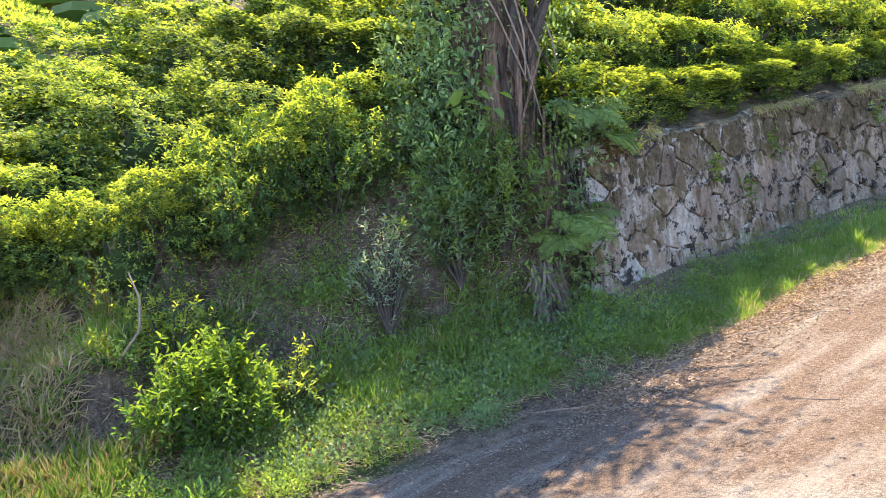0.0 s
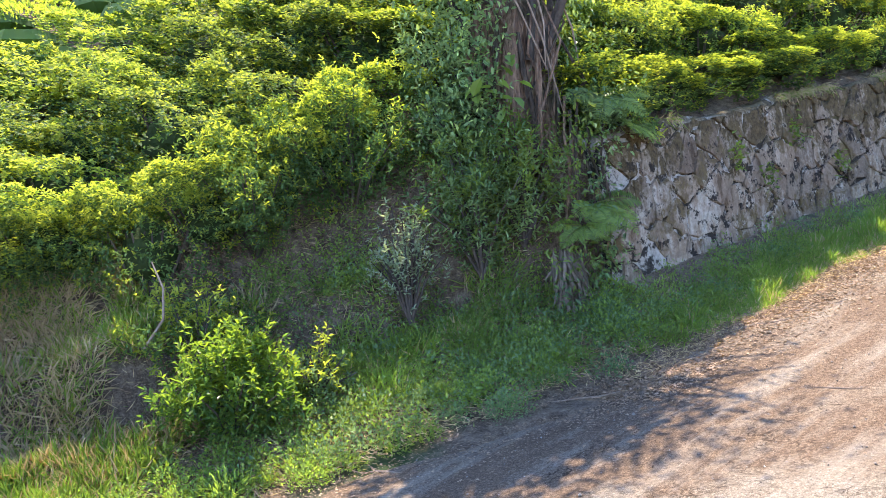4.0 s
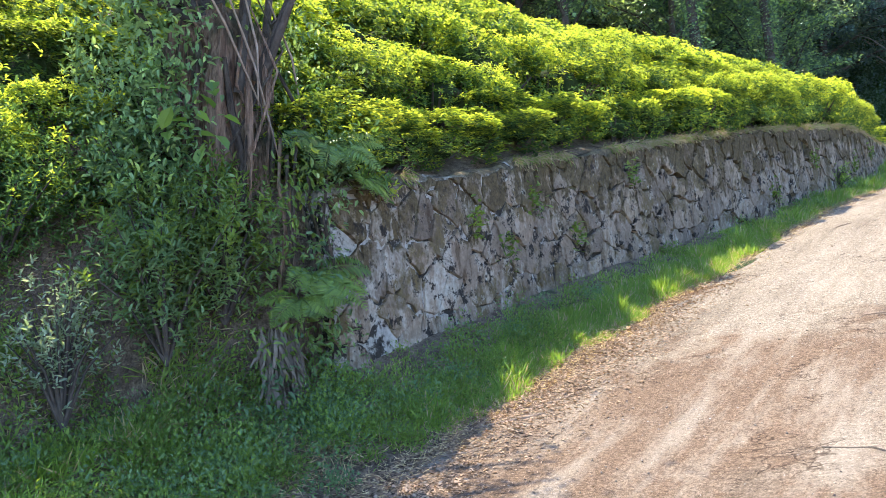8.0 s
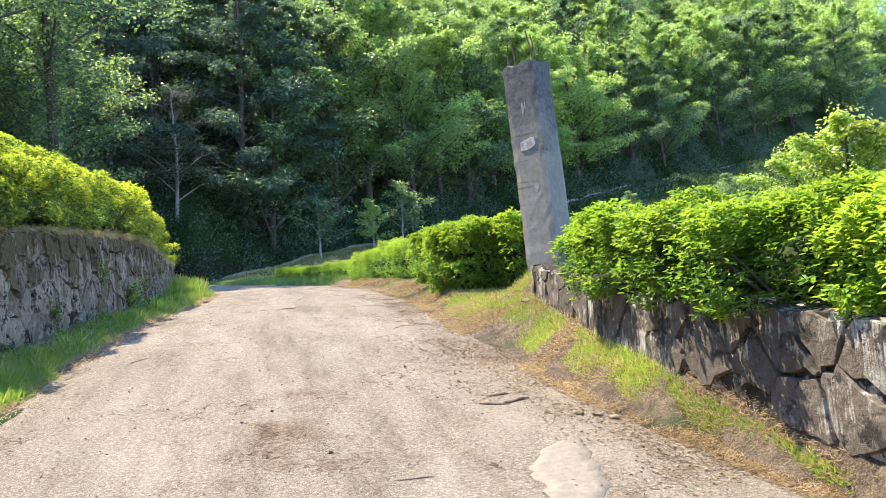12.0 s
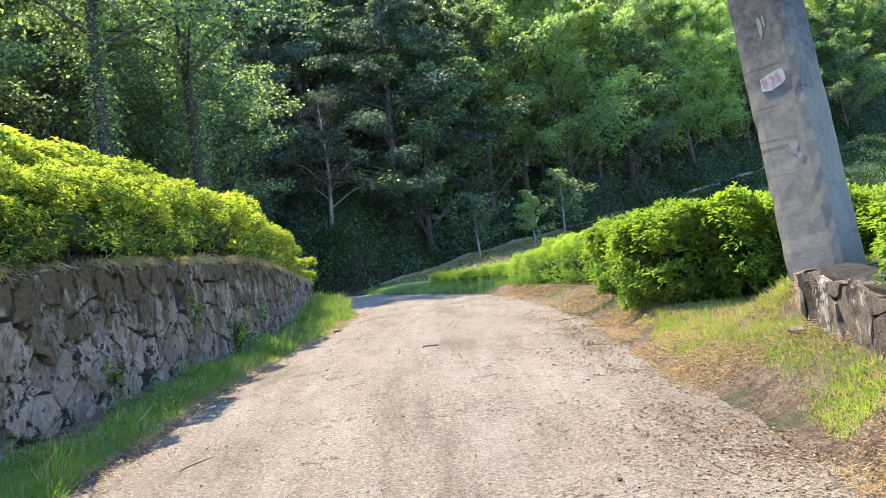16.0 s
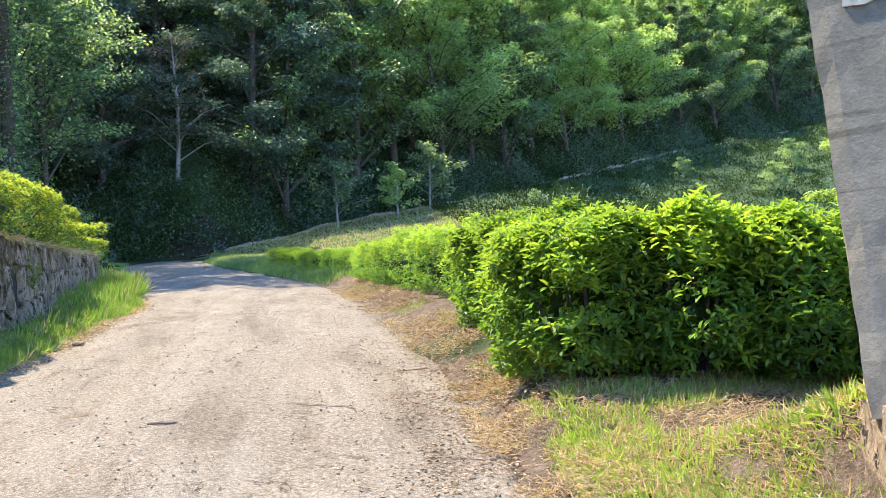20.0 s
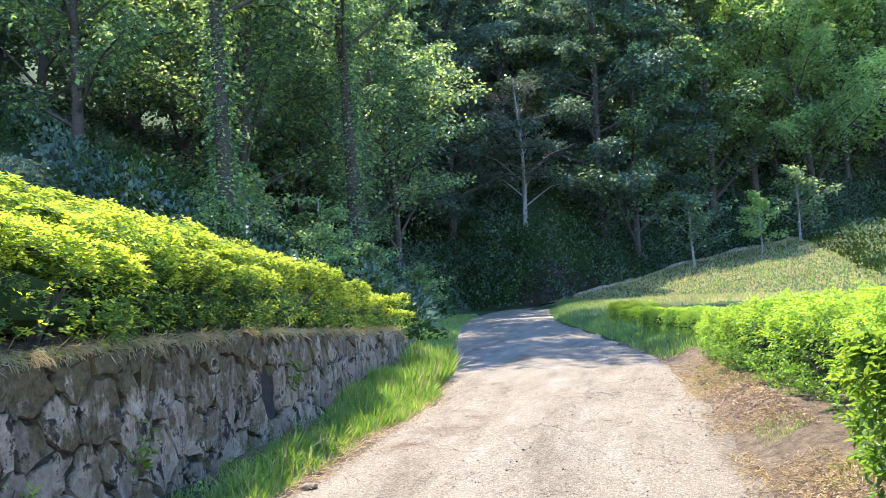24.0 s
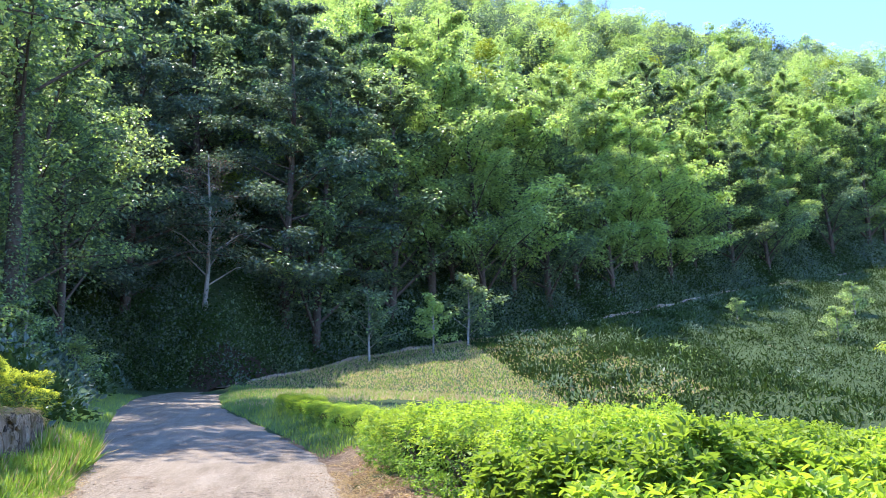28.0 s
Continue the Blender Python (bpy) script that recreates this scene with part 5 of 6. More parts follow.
def pillar():
    g = np.random.default_rng(5)
    base = new("concrete_pillar")
    base.matrix_basis = pose(1.35, 12.88, 3.02, -1.0, -2.5, -45)
    n, m, w = 27, 6, 0.195
    rim = []
    for k in range(4):
        for j in range(m):
            t = -1 + 2 * j / m
            rim.append([(t, -1), (1, t), (-t, 1), (-1, -t)][k])
    k = len(rim)
    v = []
    for i in range(n):
        t = i / (n - 1)
        seam = 0.003 if i % 3 == 0 else 0.0
        for a, b in rim:
            corner = abs(a) > 0.95 and abs(b) > 0.95
            s = w * (0.965 if corner else 1) - seam * 0.6 + g.normal(0, 0.0008) - (abs(g.normal(0, 0.003)) if corner else 0)
            top = g.normal(0, 0.012) + 0.03 * b * t if i == n - 1 else 0
            v.append((a * s, b * s, t * 2.25 + top))
    f = [(i * k + j, i * k + (j + 1) % k, (i + 1) * k + (j + 1) % k, (i + 1) * k + j) for i in range(n - 1) for j in range(k)]
    heap = Heap().put(v, np.array(f))
    top = v[-k:] + [(0, 0, 2.27)]
    heap.put(top, np.array([(j, (j + 1) % k, k) for j in range(k)]))
    part("shaft", heap.mesh("shaft", [CONCRETE]), base)
    # number plate of plaster on the front
    ring = [(-0.085, 0), (-0.08, 0.085), (-0.03, 0.1), (0.05, 0.115), (0.085, 0.11), (0.09, 0.03), (0.05, 0.005), (-0.02, -0.012)]
    vv = [(a + 0.005, -w - d, 1.28 + b) for d in (-0.004, 0.008) for a, b in ring]
    ff = [(8, 8 + j, 9 + j) for j in range(1, 7)] + [(i, (i + 1) % 8, 8 + (i + 1) % 8) for i in range(8)] + [(i, 8 + (i + 1) % 8, 8 + i) for i in range(8)]
    plate = part("number_patch", Heap().put(vv, np.array(ff)).mesh("number_patch", [PLASTER]), base, "white plaster patch with a red number")
    text = bpy.data.curves.new("number", "FONT")
    text.body, text.size, text.extrude = "P 35", 0.075, 0.001
    text.materials.append(RED_PAINT)
    num = new("number", text)
    num.parent = plate
    num.matrix_basis = pose(-0.068, -w - 0.0095, 1.305, 90, -7, 0)
    for x, z0, hh, ww in ((0.045, 0.85, 0.1, 0.03), (0.075, 0.78, 0.06, 0.022), (0.0, 1.72, 0.14, 0.016), (0.03, 1.75, 0.1, 0.01)):
        ring = [(math.cos(q) * ww * g.uniform(0.6, 1.3), math.sin(q) * hh * 0.5 * g.uniform(0.7, 1.2)) for q in np.linspace(0, 2 * math.pi, 10, endpoint=False)]
        vv = [(x + a, -w - d, z0 + b) for d in (-0.004, 0.003) for a, b in ring]
        ff = [(10, 10 + j, 11 + j) for j in range(1, 9)] + [(i, (i + 1) % 10, 10 + (i + 1) % 10) for i in range(10)] + [(i, 10 + (i + 1) % 10, 10 + i) for i in range(10)]
        part("plaster_scar", Heap().put(vv, np.array(ff)).mesh("plaster_scar", [PALE_SCAR]), base, "pale ragged plaster scar")
    for x, y, h, lean in ((-0.13, -0.12, 0.13, -0.02), (-0.05, -0.13, 0.3, -0.03), (0.06, 0.1, 0.42, -0.06), (0.12, 0.06, 0.34, -0.05)):
        part("reinforcing_bar", Heap().put(*tube([(x, y, 2.2), (x + lean * 0.5, y, 2.27 + h * 0.5), (x + lean, y, 2.27 + h)], [0.007] * 3, 6)).mesh("bar", [RUST], True), base, "thin rusty reinforcing bar")
    tagged(base, "leaning square grey concrete pillar standing on the low stone wall", "pillar")
    # footing stone
    bm = bmesh.new()
    bmesh.ops.create_cube(bm, size=1.0)
    bmesh.ops.subdivide_edges(bm, edges=bm.edges[:], cuts=5, use_grid_fill=True)
    for q in bm.verts:
        k = q.co.normalized() * 0.62
        q.co = q.co.lerp(k, 0.22)
        q.co = Vector((q.co.x * 0.54, q.co.y * 0.54, q.co.z * 0.6)) * (1 + 0.09 * noise.noise(q.co * 5))
    me = bpy.data.meshes.new("footing_stone")
    bm.to_mesh(me)
    bm.free()
    me.materials.append(WALL_STONE)
    foot = new("footing_stone", me)
    foot.matrix_basis = pose(1.42, 12.92, 2.76, 0, 0, -20)
    tagged(foot, "rough grey stone block under the concrete pillar", "stone")


pillar()


def plank_gate():
    """Weathered boards at the near end of the low wall."""
    base = new("board_fence")
    base.matrix_basis = pose(1.62, 6.95, 1.5, 0, 0, 8)
    for i in range(4):
        part("board", block(Heap(), (0, -0.02, 0.16 + i * 0.27), (1.1, 0.02, 0.41 + i * 0.27), 0, 0.003).mesh("board", [DEAD_WOOD]), base)
    for x in (0.05, 1.0):
        part("post", block(Heap(), (x, 0.021, -0.2), (x + 0.09, 0.11, 1.25), 0, 0.003).mesh("post", [DEAD_WOOD]), base)
    tagged(base, "weathered brown wooden boards at the end of the low wall", "fence")


plank_gate()


# old stump-like tree with roots and creepers on the bank
def bark_mat(name, lo, hi):
    """Bark in upright shreds."""
    n = Nodes(name)
    m = n.add("ShaderNodeMapping", Vector=n.co)
    m.inputs["Scale"].default_value = (1.0, 1.0, 0.16)
    f, c = n.noise(34.0, 6.0, 0.7, m.outputs[0]), n.noise(3.0, 4.0)
    n.bump(f, 1.0, 0.06)
    return n.done(n.mix(n.grade(c, 0.5, 0.68), n.ramp(f, (0.32, lo), (0.68, hi)), n.ramp(f, (0.32, (0.03, 0.028, 0.014)), (0.68, (0.11, 0.1, 0.05)))), 0.95, 0.2)


ROOT_BARK = bark_mat("shredded_brown_bark", (0.085, 0.046, 0.028), (0.46, 0.29, 0.185))
OLD_BARK = bark_mat("dark_shredded_bark", (0.03, 0.022, 0.016), (0.17, 0.125, 0.09))


def root_tree():
    g = np.random.default_rng(77)
    base = new("tree")
    bx, by = -5.64, 5.72
    base.matrix_basis = pose(bx, by, 0)
    zs, k = np.linspace(0, 1, 26), 40
    ang = np.linspace(0, 2 * np.pi, k, endpoint=False)
    ridge = 0.14 * np.sin(ang * 5 + 1) + 0.1 * np.sin(ang * 11 + 2.0) + g.normal(0, 0.08, k)
    rad = np.interp(zs, [0, 0.15, 0.35, 0.6, 0.8, 0.93, 1], [0.22, 0.22, 0.26, 0.32, 0.33, 0.28, 0.12])
    r = rad[:, None] * (1 + ridge[None] * (0.6 + 0.8 * zs[:, None]) + g.normal(0, 0.03, (26, k)))
    twist = ang[None] + 0.5 * zs[:, None]
    v = np.stack([-0.02 + 0.05 * np.sin(zs * 6)[:, None] + np.cos(twist) * r, 0.04 * np.cos(zs * 5)[:, None] + np.sin(twist) * r, 0.9 + zs[:, None] * 3.0 + 0 * r], -1)
    f = [(i * k + j, i * k + (j + 1) % k, (i + 1) * k + (j + 1) % k, (i + 1) * k + j) for i in range(25) for j in range(k)]
    part("trunk", Heap().put(v, np.array(f)).mesh("trunk", [ROOT_BARK], False), base, "thick brown trunk with shredded bark")
    for i in range(11):
        a = -1.9 + 0.24 * i + g.normal(0, 0.25)
        x, y = math.cos(a), math.sin(a)
        w = g.uniform(0.005, 0.014) if i % 5 else g.uniform(0.02, 0.03)
        r, end = 0.35 + w * 0.6, g.uniform(1.2, 2.6)
        bend = g.normal(0, 0.09, (5, 2))
        zz = np.linspace(3.6 + g.uniform(-0.3, 0.5), end, 5)
        pts = [(x * (r - 0.02 * q) + bend[q, 0] * (q > 0), y * (r - 0.02 * q) + bend[q, 1] * 1.6 * (q > 0), zz[q]) for q in range(5)]
        part("root", Heap().put(*tube(pts, [w * 0.5, w, w * 1.1, w * 0.8, w * 0.3], 7, 0.12, g)).mesh("root", [OLD_BARK if i % 3 else ROOT_BARK], True), base)
    # loose shreds of bark
    for i in range(44):
        a, w = g.uniform(-2.0, 1.6), g.uniform(0.012, 0.032)
        z0 = g.uniform(1.3, 3.5)
        long = g.uniform(0.25, 0.7)
        pts = []
        for q in np.linspace(0, 1, 4):
            zz = z0 + long * (q - 0.5)
            rr = float(np.interp((zz - 0.9) / 3.0, zs, rad)) * 1.1 + 0.02 * abs(q - 0.4)
            pts.append((math.cos(a + 0.1 * q) * rr, math.sin(a + 0.1 * q) * rr, zz))
        part("bark_strip", Heap().put(*tube(pts, [w * 0.3, w, w * 0.8, w * 0.2], 5, 0.2, g)).mesh("bark_strip", [ROOT_BARK if i % 3 else OLD_BARK], False), base)
    for i in range(7):
        a = g.uniform(-2.2, 1.4)
        x, y = math.cos(a), math.sin(a)
        reach = g.uniform(0.35, 1.1)
        pts = [(x * 0.25, y * 0.25, 3.4 + g.uniform(-0.2, 0.3)), (x * reach * 0.6 + g.normal(0, 0.08), y * reach * 0.6, 4.0 + g.uniform(0, 0.3)), (x * reach + g.normal(0, 0.2), y * reach + g.normal(0, 0.2), 4.8 + g.uniform(0, 0.5))]
        part("limb", Heap().put(*tube(pts, [0.04, 0.025, 0.01], 6)).mesh("limb", [BARK], True), base)
    # dry stems leaning against the trunk
    for y0, z0, y1, z1 in ((-0.75, 4.2, -0.1, 3.1), (-0.4, 4.1, 0.06, 2.75), (-0.15, 4.0, -0.12, 3.1), (0.12, 3.9, 0.3, 3.2)):
        pts = [(0.36, y0, z0), (0.44, (y0 + y1) / 2 + 0.03, (z0 + z1) / 2 - 0.05), (0.44, y1, z1)]
        part("bare_stem", Heap().put(*tube(pts, [0.007, 0.009, 0.005], 6, 0.06, g)).mesh("bare_stem", [DEAD_WOOD], True), base, "pale dry leafless stem")
    n = 7000
    cen = np.stack([g.normal(0.1, 0.5, n), g.normal(-0.2, 0.6, n), 4.05 + 1.6 * g.random(n) ** 0.8], 1)
    low = g.random(n) < 0.26
    cen[low] = np.stack([g.normal(0.0, 0.22, low.sum()), g.normal(-0.62, 0.22, low.sum()), g.uniform(2.5, 4.0, low.sum())], 1)
    side = (g.random(n) < 0.16) & ~low
    cen[side] = np.stack([g.normal(0.15, 0.2, side.sum()), g.normal(0.56, 0.18, side.sum()), g.uniform(2.6, 3.9, side.sum())], 1)
    d = g.normal(0, 0.6, (n, 3)) + np.array([0.3, -0.1, -0.2])
    ln = g.uniform(0.03, 0.075, n)
    v, f = leaves(cen, d, ln, ln * 0.24, 0.3, 0.4, 1.0, g, True)
    part("crown", np_mesh("crown", v, f, [SHRUB_LEAF, TREE_LIGHT], np.repeat((g.random(n) < 0.1).astype(int), 4)), base, "dark green creeper leaves")
    # high crown over the bank
    n = 5200
    hub = np.stack([g.uniform(-0.75, 0.2, 34), g.uniform(-1.3, 0.45, 34), g.uniform(4.5, 5.4, 34)], 1)
    for i in range(0, 34, 2):
        pts = [(0, 0, 3.7), tuple(hub[i] * np.array([0.45, 0.45, 0.86])), tuple(hub[i])]
        part("limb", Heap().put(*tube(pts, [0.05, 0.03, 0.008], 6)).mesh("limb", [BARK], True), base)
    cen = hub[g.integers(0, 34, n)] + g.normal(0, 1, (n, 3)) * np.array([0.22, 0.24, 0.14])
    ln = g.uniform(0.08, 0.16, n)
    v, f = leaves(cen, g.normal(0, 0.6, (n, 3)) + np.array([0.3, -0.1, -0.3]), ln, ln * 0.22, 0.3, 0.4, 1.0, g, True)
    part("high_crown", np_mesh("high_crown", v, f, [SHRUB_LEAF]), base, "leafy branches high over the bank")
    # big soft leaves
    for i in range(16):
        p = np.array([[0.3 + g.normal(0, 0.1), -0.58 + g.normal(0, 0.13), 3.02 + g.normal(0, 0.15)]])
        v, f = leaves(p, g.normal(0, 0.5, (1, 3)) + np.array([0.5, -0.3, -0.25]), g.uniform(0.11, 0.17), 0.048, 0.2, 0.3, 1.0, g, True)
        part("broad_leaf", np_mesh("broad_leaf", v, f, [GRASS]), base, "large soft light green leaf")
    tagged(base, "old root-wrapped tree overgrown with creepers on the bank", "tree")


root_tree()


def shrub(x, y, wide, tall, count, leaf, mats, share, label, name="shrub", lift=0.0, ratio=0.2, seed=1):
    """Branching stems with whorls of narrow leaves along their outer half."""
    g = np.random.default_rng(seed)
    base = new(name)
    base.matrix_basis = pose(x, y, float(height(x, y)) + lift)
    wood = Heap()
    tips, starts = [], []
    for i in range(30):
        a = i * 2.4 + g.normal(0, 0.3)
        r = wide * g.uniform(0.2, 1.0)
        z = tall * (1 - 0.5 * (r / wide) ** 2) * g.uniform(0.65, 1.08)
        tip = np.array([math.cos(a) * r, math.sin(a) * r, z])
        tips.append(tip)
        wood.put(*tube([(0, 0, -0.1), (tip[0] * 0.45, tip[1] * 0.45, z * 0.55), tuple(tip)], [0.014, 0.009, 0.004], 5))
    n = count // 5
    t = np.array(tips)[g.integers(0, 30, n)]
    q = 0.14 + 0.94 * g.random(n)[:, None] ** 0.6
    p = t * q + g.normal(0, 1, (n, 3)) * np.array([wide, wide, tall]) * 0.1
    p[:, 2] = np.maximum(p[:, 2], 0.03)
    axis = unit(t * np.array([0.9, 0.9, 0.4]) / tall + g.normal(0, 0.35, (n, 3)) + np.array([0, 0, 0.55]))
    sd = unit(np.cross(axis, g.normal(0, 1, (n, 3))))
    other = np.cross(axis, sd)
    high = np.clip(p[:, 2] / tall, 0, 1)
    fresh = g.random(n) < share * high
    heap = Heap()
    for j in range(5):
        a = j * 2.4 + g.normal(0, 0.3, n)
        o = np.radians(30 + 14 * j + g.normal(0, 12, n))
        d = axis * np.cos(o)[:, None] + (sd * np.cos(a)[:, None] + other * np.sin(a)[:, None]) * np.sin(o)[:, None]
        ln = leaf * g.uniform(0.65, 1.2, n)
        v, f = leaves(p - axis * j * leaf * 0.22, d, ln, ln * ratio, 0.35, 0.25, 1.0, g, True)
        heap.put(v, f, np.repeat(fresh.astype(int), 4))
    part("woody_frame", wood.mesh("woody_frame", [BARK], True), base)
    part("foliage", heap.mesh("foliage", mats), base)
    return tagged(base, label, "shrub")


shrub(-5.5, 5.0, 0.62, 1.05, 5200, 0.06, [SHRUB_LEAF, FERN_LEAF], 0.7, "dark green leafy shrub growing from the bank", seed=3, lift=0.22, ratio=0.17)
shrub(-5.35, 5.35, 0.42, 0.9, 3000, 0.06, [SHRUB_LEAF, FERN_LEAF], 0.7, "dark green leafy shrub before the old tree", seed=13, lift=0.25, ratio=0.17)
shrub(-5.7, 4.4, 0.32, 0.85, 1100, 0.045, [PALE_LEAF, PALE_LEAF], 0.25, "slender shrub with small pale shiny leaves", seed=4, lift=0.3)
shrub(-5.75, 2.85, 0.5, 0.72, 5200, 0.058, [HEDGE_OLD, HEDGE_NEW], 0.95, "sunlit yellow-green bush at the foot of the bank", seed=5)
shrub(-5.66, 3.5, 0.28, 0.42, 1000, 0.05, [SHRUB_LEAF, TEA_NEW], 0.8, "small green bush at the foot of the bank", seed=6)
shrub(-6.6, 4.55, 0.85, 1.1, 8000, 0.045, [TEA_OLD, TEA_NEW], 0.3, "tall overgrown dark tea shrub on the bank", seed=7, lift=-0.1)
shrub(-6.95, 3.8, 0.85, 1.15, 8000, 0.045, [TEA_OLD, TEA_NEW], 0.45, "tall overgrown dark tea shrub on the bank", seed=8, lift=-0.1)
shrub(-6.6, 3.05, 0.6, 0.75, 4200, 0.045, [TEA_OLD, TEA_NEW], 0.9, "leafy tea shrub growing down the bank", seed=15, lift=-0.05)
shrub(-6.2, 5.55, 0.7, 1.2, 5000, 0.055, [SHRUB_LEAF, TEA_NEW], 0.25, "tall leafy shrub behind the old tree", seed=14, lift=-0.1)
shrub(-5.4, 6.35, 0.5, 0.7, 2600, 0.075, [TEA_OLD, TEA_NEW], 0.7, "leafy tea shrub beside the old tree", seed=9, lift=-0.15)
shrub(-5.15, 6.2, 0.3, 0.4, 1300, 0.06, [SHRUB_LEAF, FERN_LEAF], 0.5, "dark leafy plant draped over the wall end", seed=16, lift=-0.05)
shrub(-5.12, 6.5, 0.42, 0.5, 1700, 0.055, [TEA_OLD, TEA_NEW], 0.5, "leafy plant hanging over the corner of the wall", seed=17, lift=-0.22)
shrub(-5.85, 5.2, 0.5, 0.95, 2400, 0.07, [SHRUB_LEAF, FERN_LEAF], 0.2, "dark green leafy shrub beside the old tree", seed=18, lift=-0.1, ratio=0.18)
shrub(-4.35, 15.2, 0.22, 0.5, 260, 0.06, [GRASS, FERN_LEAF], 0.5, "green weed at the foot of the wall", seed=10)
shrub(-3.55, 17.2, 0.3, 0.42, 420, 0.06, [GRASS, FERN_LEAF], 0.5, "green weed at the foot of the wall", seed=12)


def fern(x, y, z, size, turn, seed, fronds=7):
    g = np.random.default_rng(seed)
    base = new("fern")
    base.matrix_basis = pose(x, y, z, 0, 48, turn)
    for i in range(fronds):
        a = -1.3 + 2.6 * i / (fronds - 1) + g.normal(0, 0.12)
        heap = Heap()
        t = np.linspace(0, 1, 22)
        r = size * g.uniform(0.8, 1.1)
        spine = np.stack([np.cos(a) * r * t, np.sin(a) * r * t, r * (0.75 * t - 0.6 * t**2)], 1)
        heap.put(*tube(spine[::3], np.linspace(0.006, 0.002, len(spine[::3])), 4))
        out = np.array([-math.sin(a), math.cos(a), 0.0])
        for s in (-1, 1):
            d = np.tile(out * s, (22, 1)) + np.array([math.cos(a), math.sin(a), 0]) * 0.35 + g.normal(0, 0.06, (22, 3))
            ln = r * 0.3 * np.sin(np.pi * np.clip(0.12 + 0.86 * t, 0, 1)) ** 0.8
            v, f = leaves(spine, d, ln, ln * 0.09 + 0.003, 0.1, 0.1, 1.0, g)
            heap.put(v, f)
        part("frond", heap.mesh("frond", [FERN_LEAF]), base)
    return tagged(base, "green feathery fern growing beside the stone wall", "fern", "ferns by the wall")


fern(-4.98, 6.02, 2.85, 0.42, -20, 1)
fern(-4.9, 6.25, 2.62, 0.3, 10, 2)
fern(-4.95, 5.75, 1.95, 0.42, -10, 3)
fern(-4.9, 5.6, 1.78, 0.3, -60, 4)


def wall_end():
    """Dark roots and creepers in the gap between the old tree and the wall."""
    g = np.random.default_rng(41)
    base = new("creeper")
    base.matrix_basis = pose(-5.0, 5.75, 0)
    for i in range(9):
        y = g.uniform(-0.3, 0.15)
        x = 0.02 + g.uniform(0, 0.1) + 0.25 * y * (y < 0)
        zz = np.linspace(g.uniform(2.2, 3.0), g.uniform(0.95, 1.5), 6)
        w = g.uniform(0.005, 0.014)
        pts = [(x + g.normal(0, 0.03), y + g.normal(0, 0.035), q) for q in zz]
        part("root", Heap().put(*tube(pts, [w, w, w * 1.2, w, w * 0.8, w * 0.4], 6, 0.1, g)).mesh("root", [OLD_BARK if i % 3 else ROOT_BARK], True), base)
    for i in range(16):
        n = 70
        c = np.array([0.08 + g.uniform(0, 0.08), g.uniform(-0.45, 0.3), g.uniform(1.0, 2.9)])
        p = c + g.normal(0, 1, (n, 3)) * np.array([0.05, 0.12, 0.16])
        ln = g.uniform(0.03, 0.07, n)
        v, f = leaves(p, g.normal(0, 0.5, (n, 3)) + np.array([0.6, -0.1, -0.2]), ln, ln * 0.24, 0.3, 0.4, 1.0, g, True)
        tagged(part("leaf_spray", np_mesh("leaf_spray", v, f, [SHRUB_LEAF if i % 3 else FERN_LEAF]), base), kind="stuff")
    tagged(base, "dark roots and creeper leaves over the end of the wall", "creeper")


wall_end()


DRY_ROOT = plain_mat("dry_root", (0.09, 0.07, 0.05), (0.24, 0.19, 0.135), 20.0, 0.95, 0.3, 0.002)


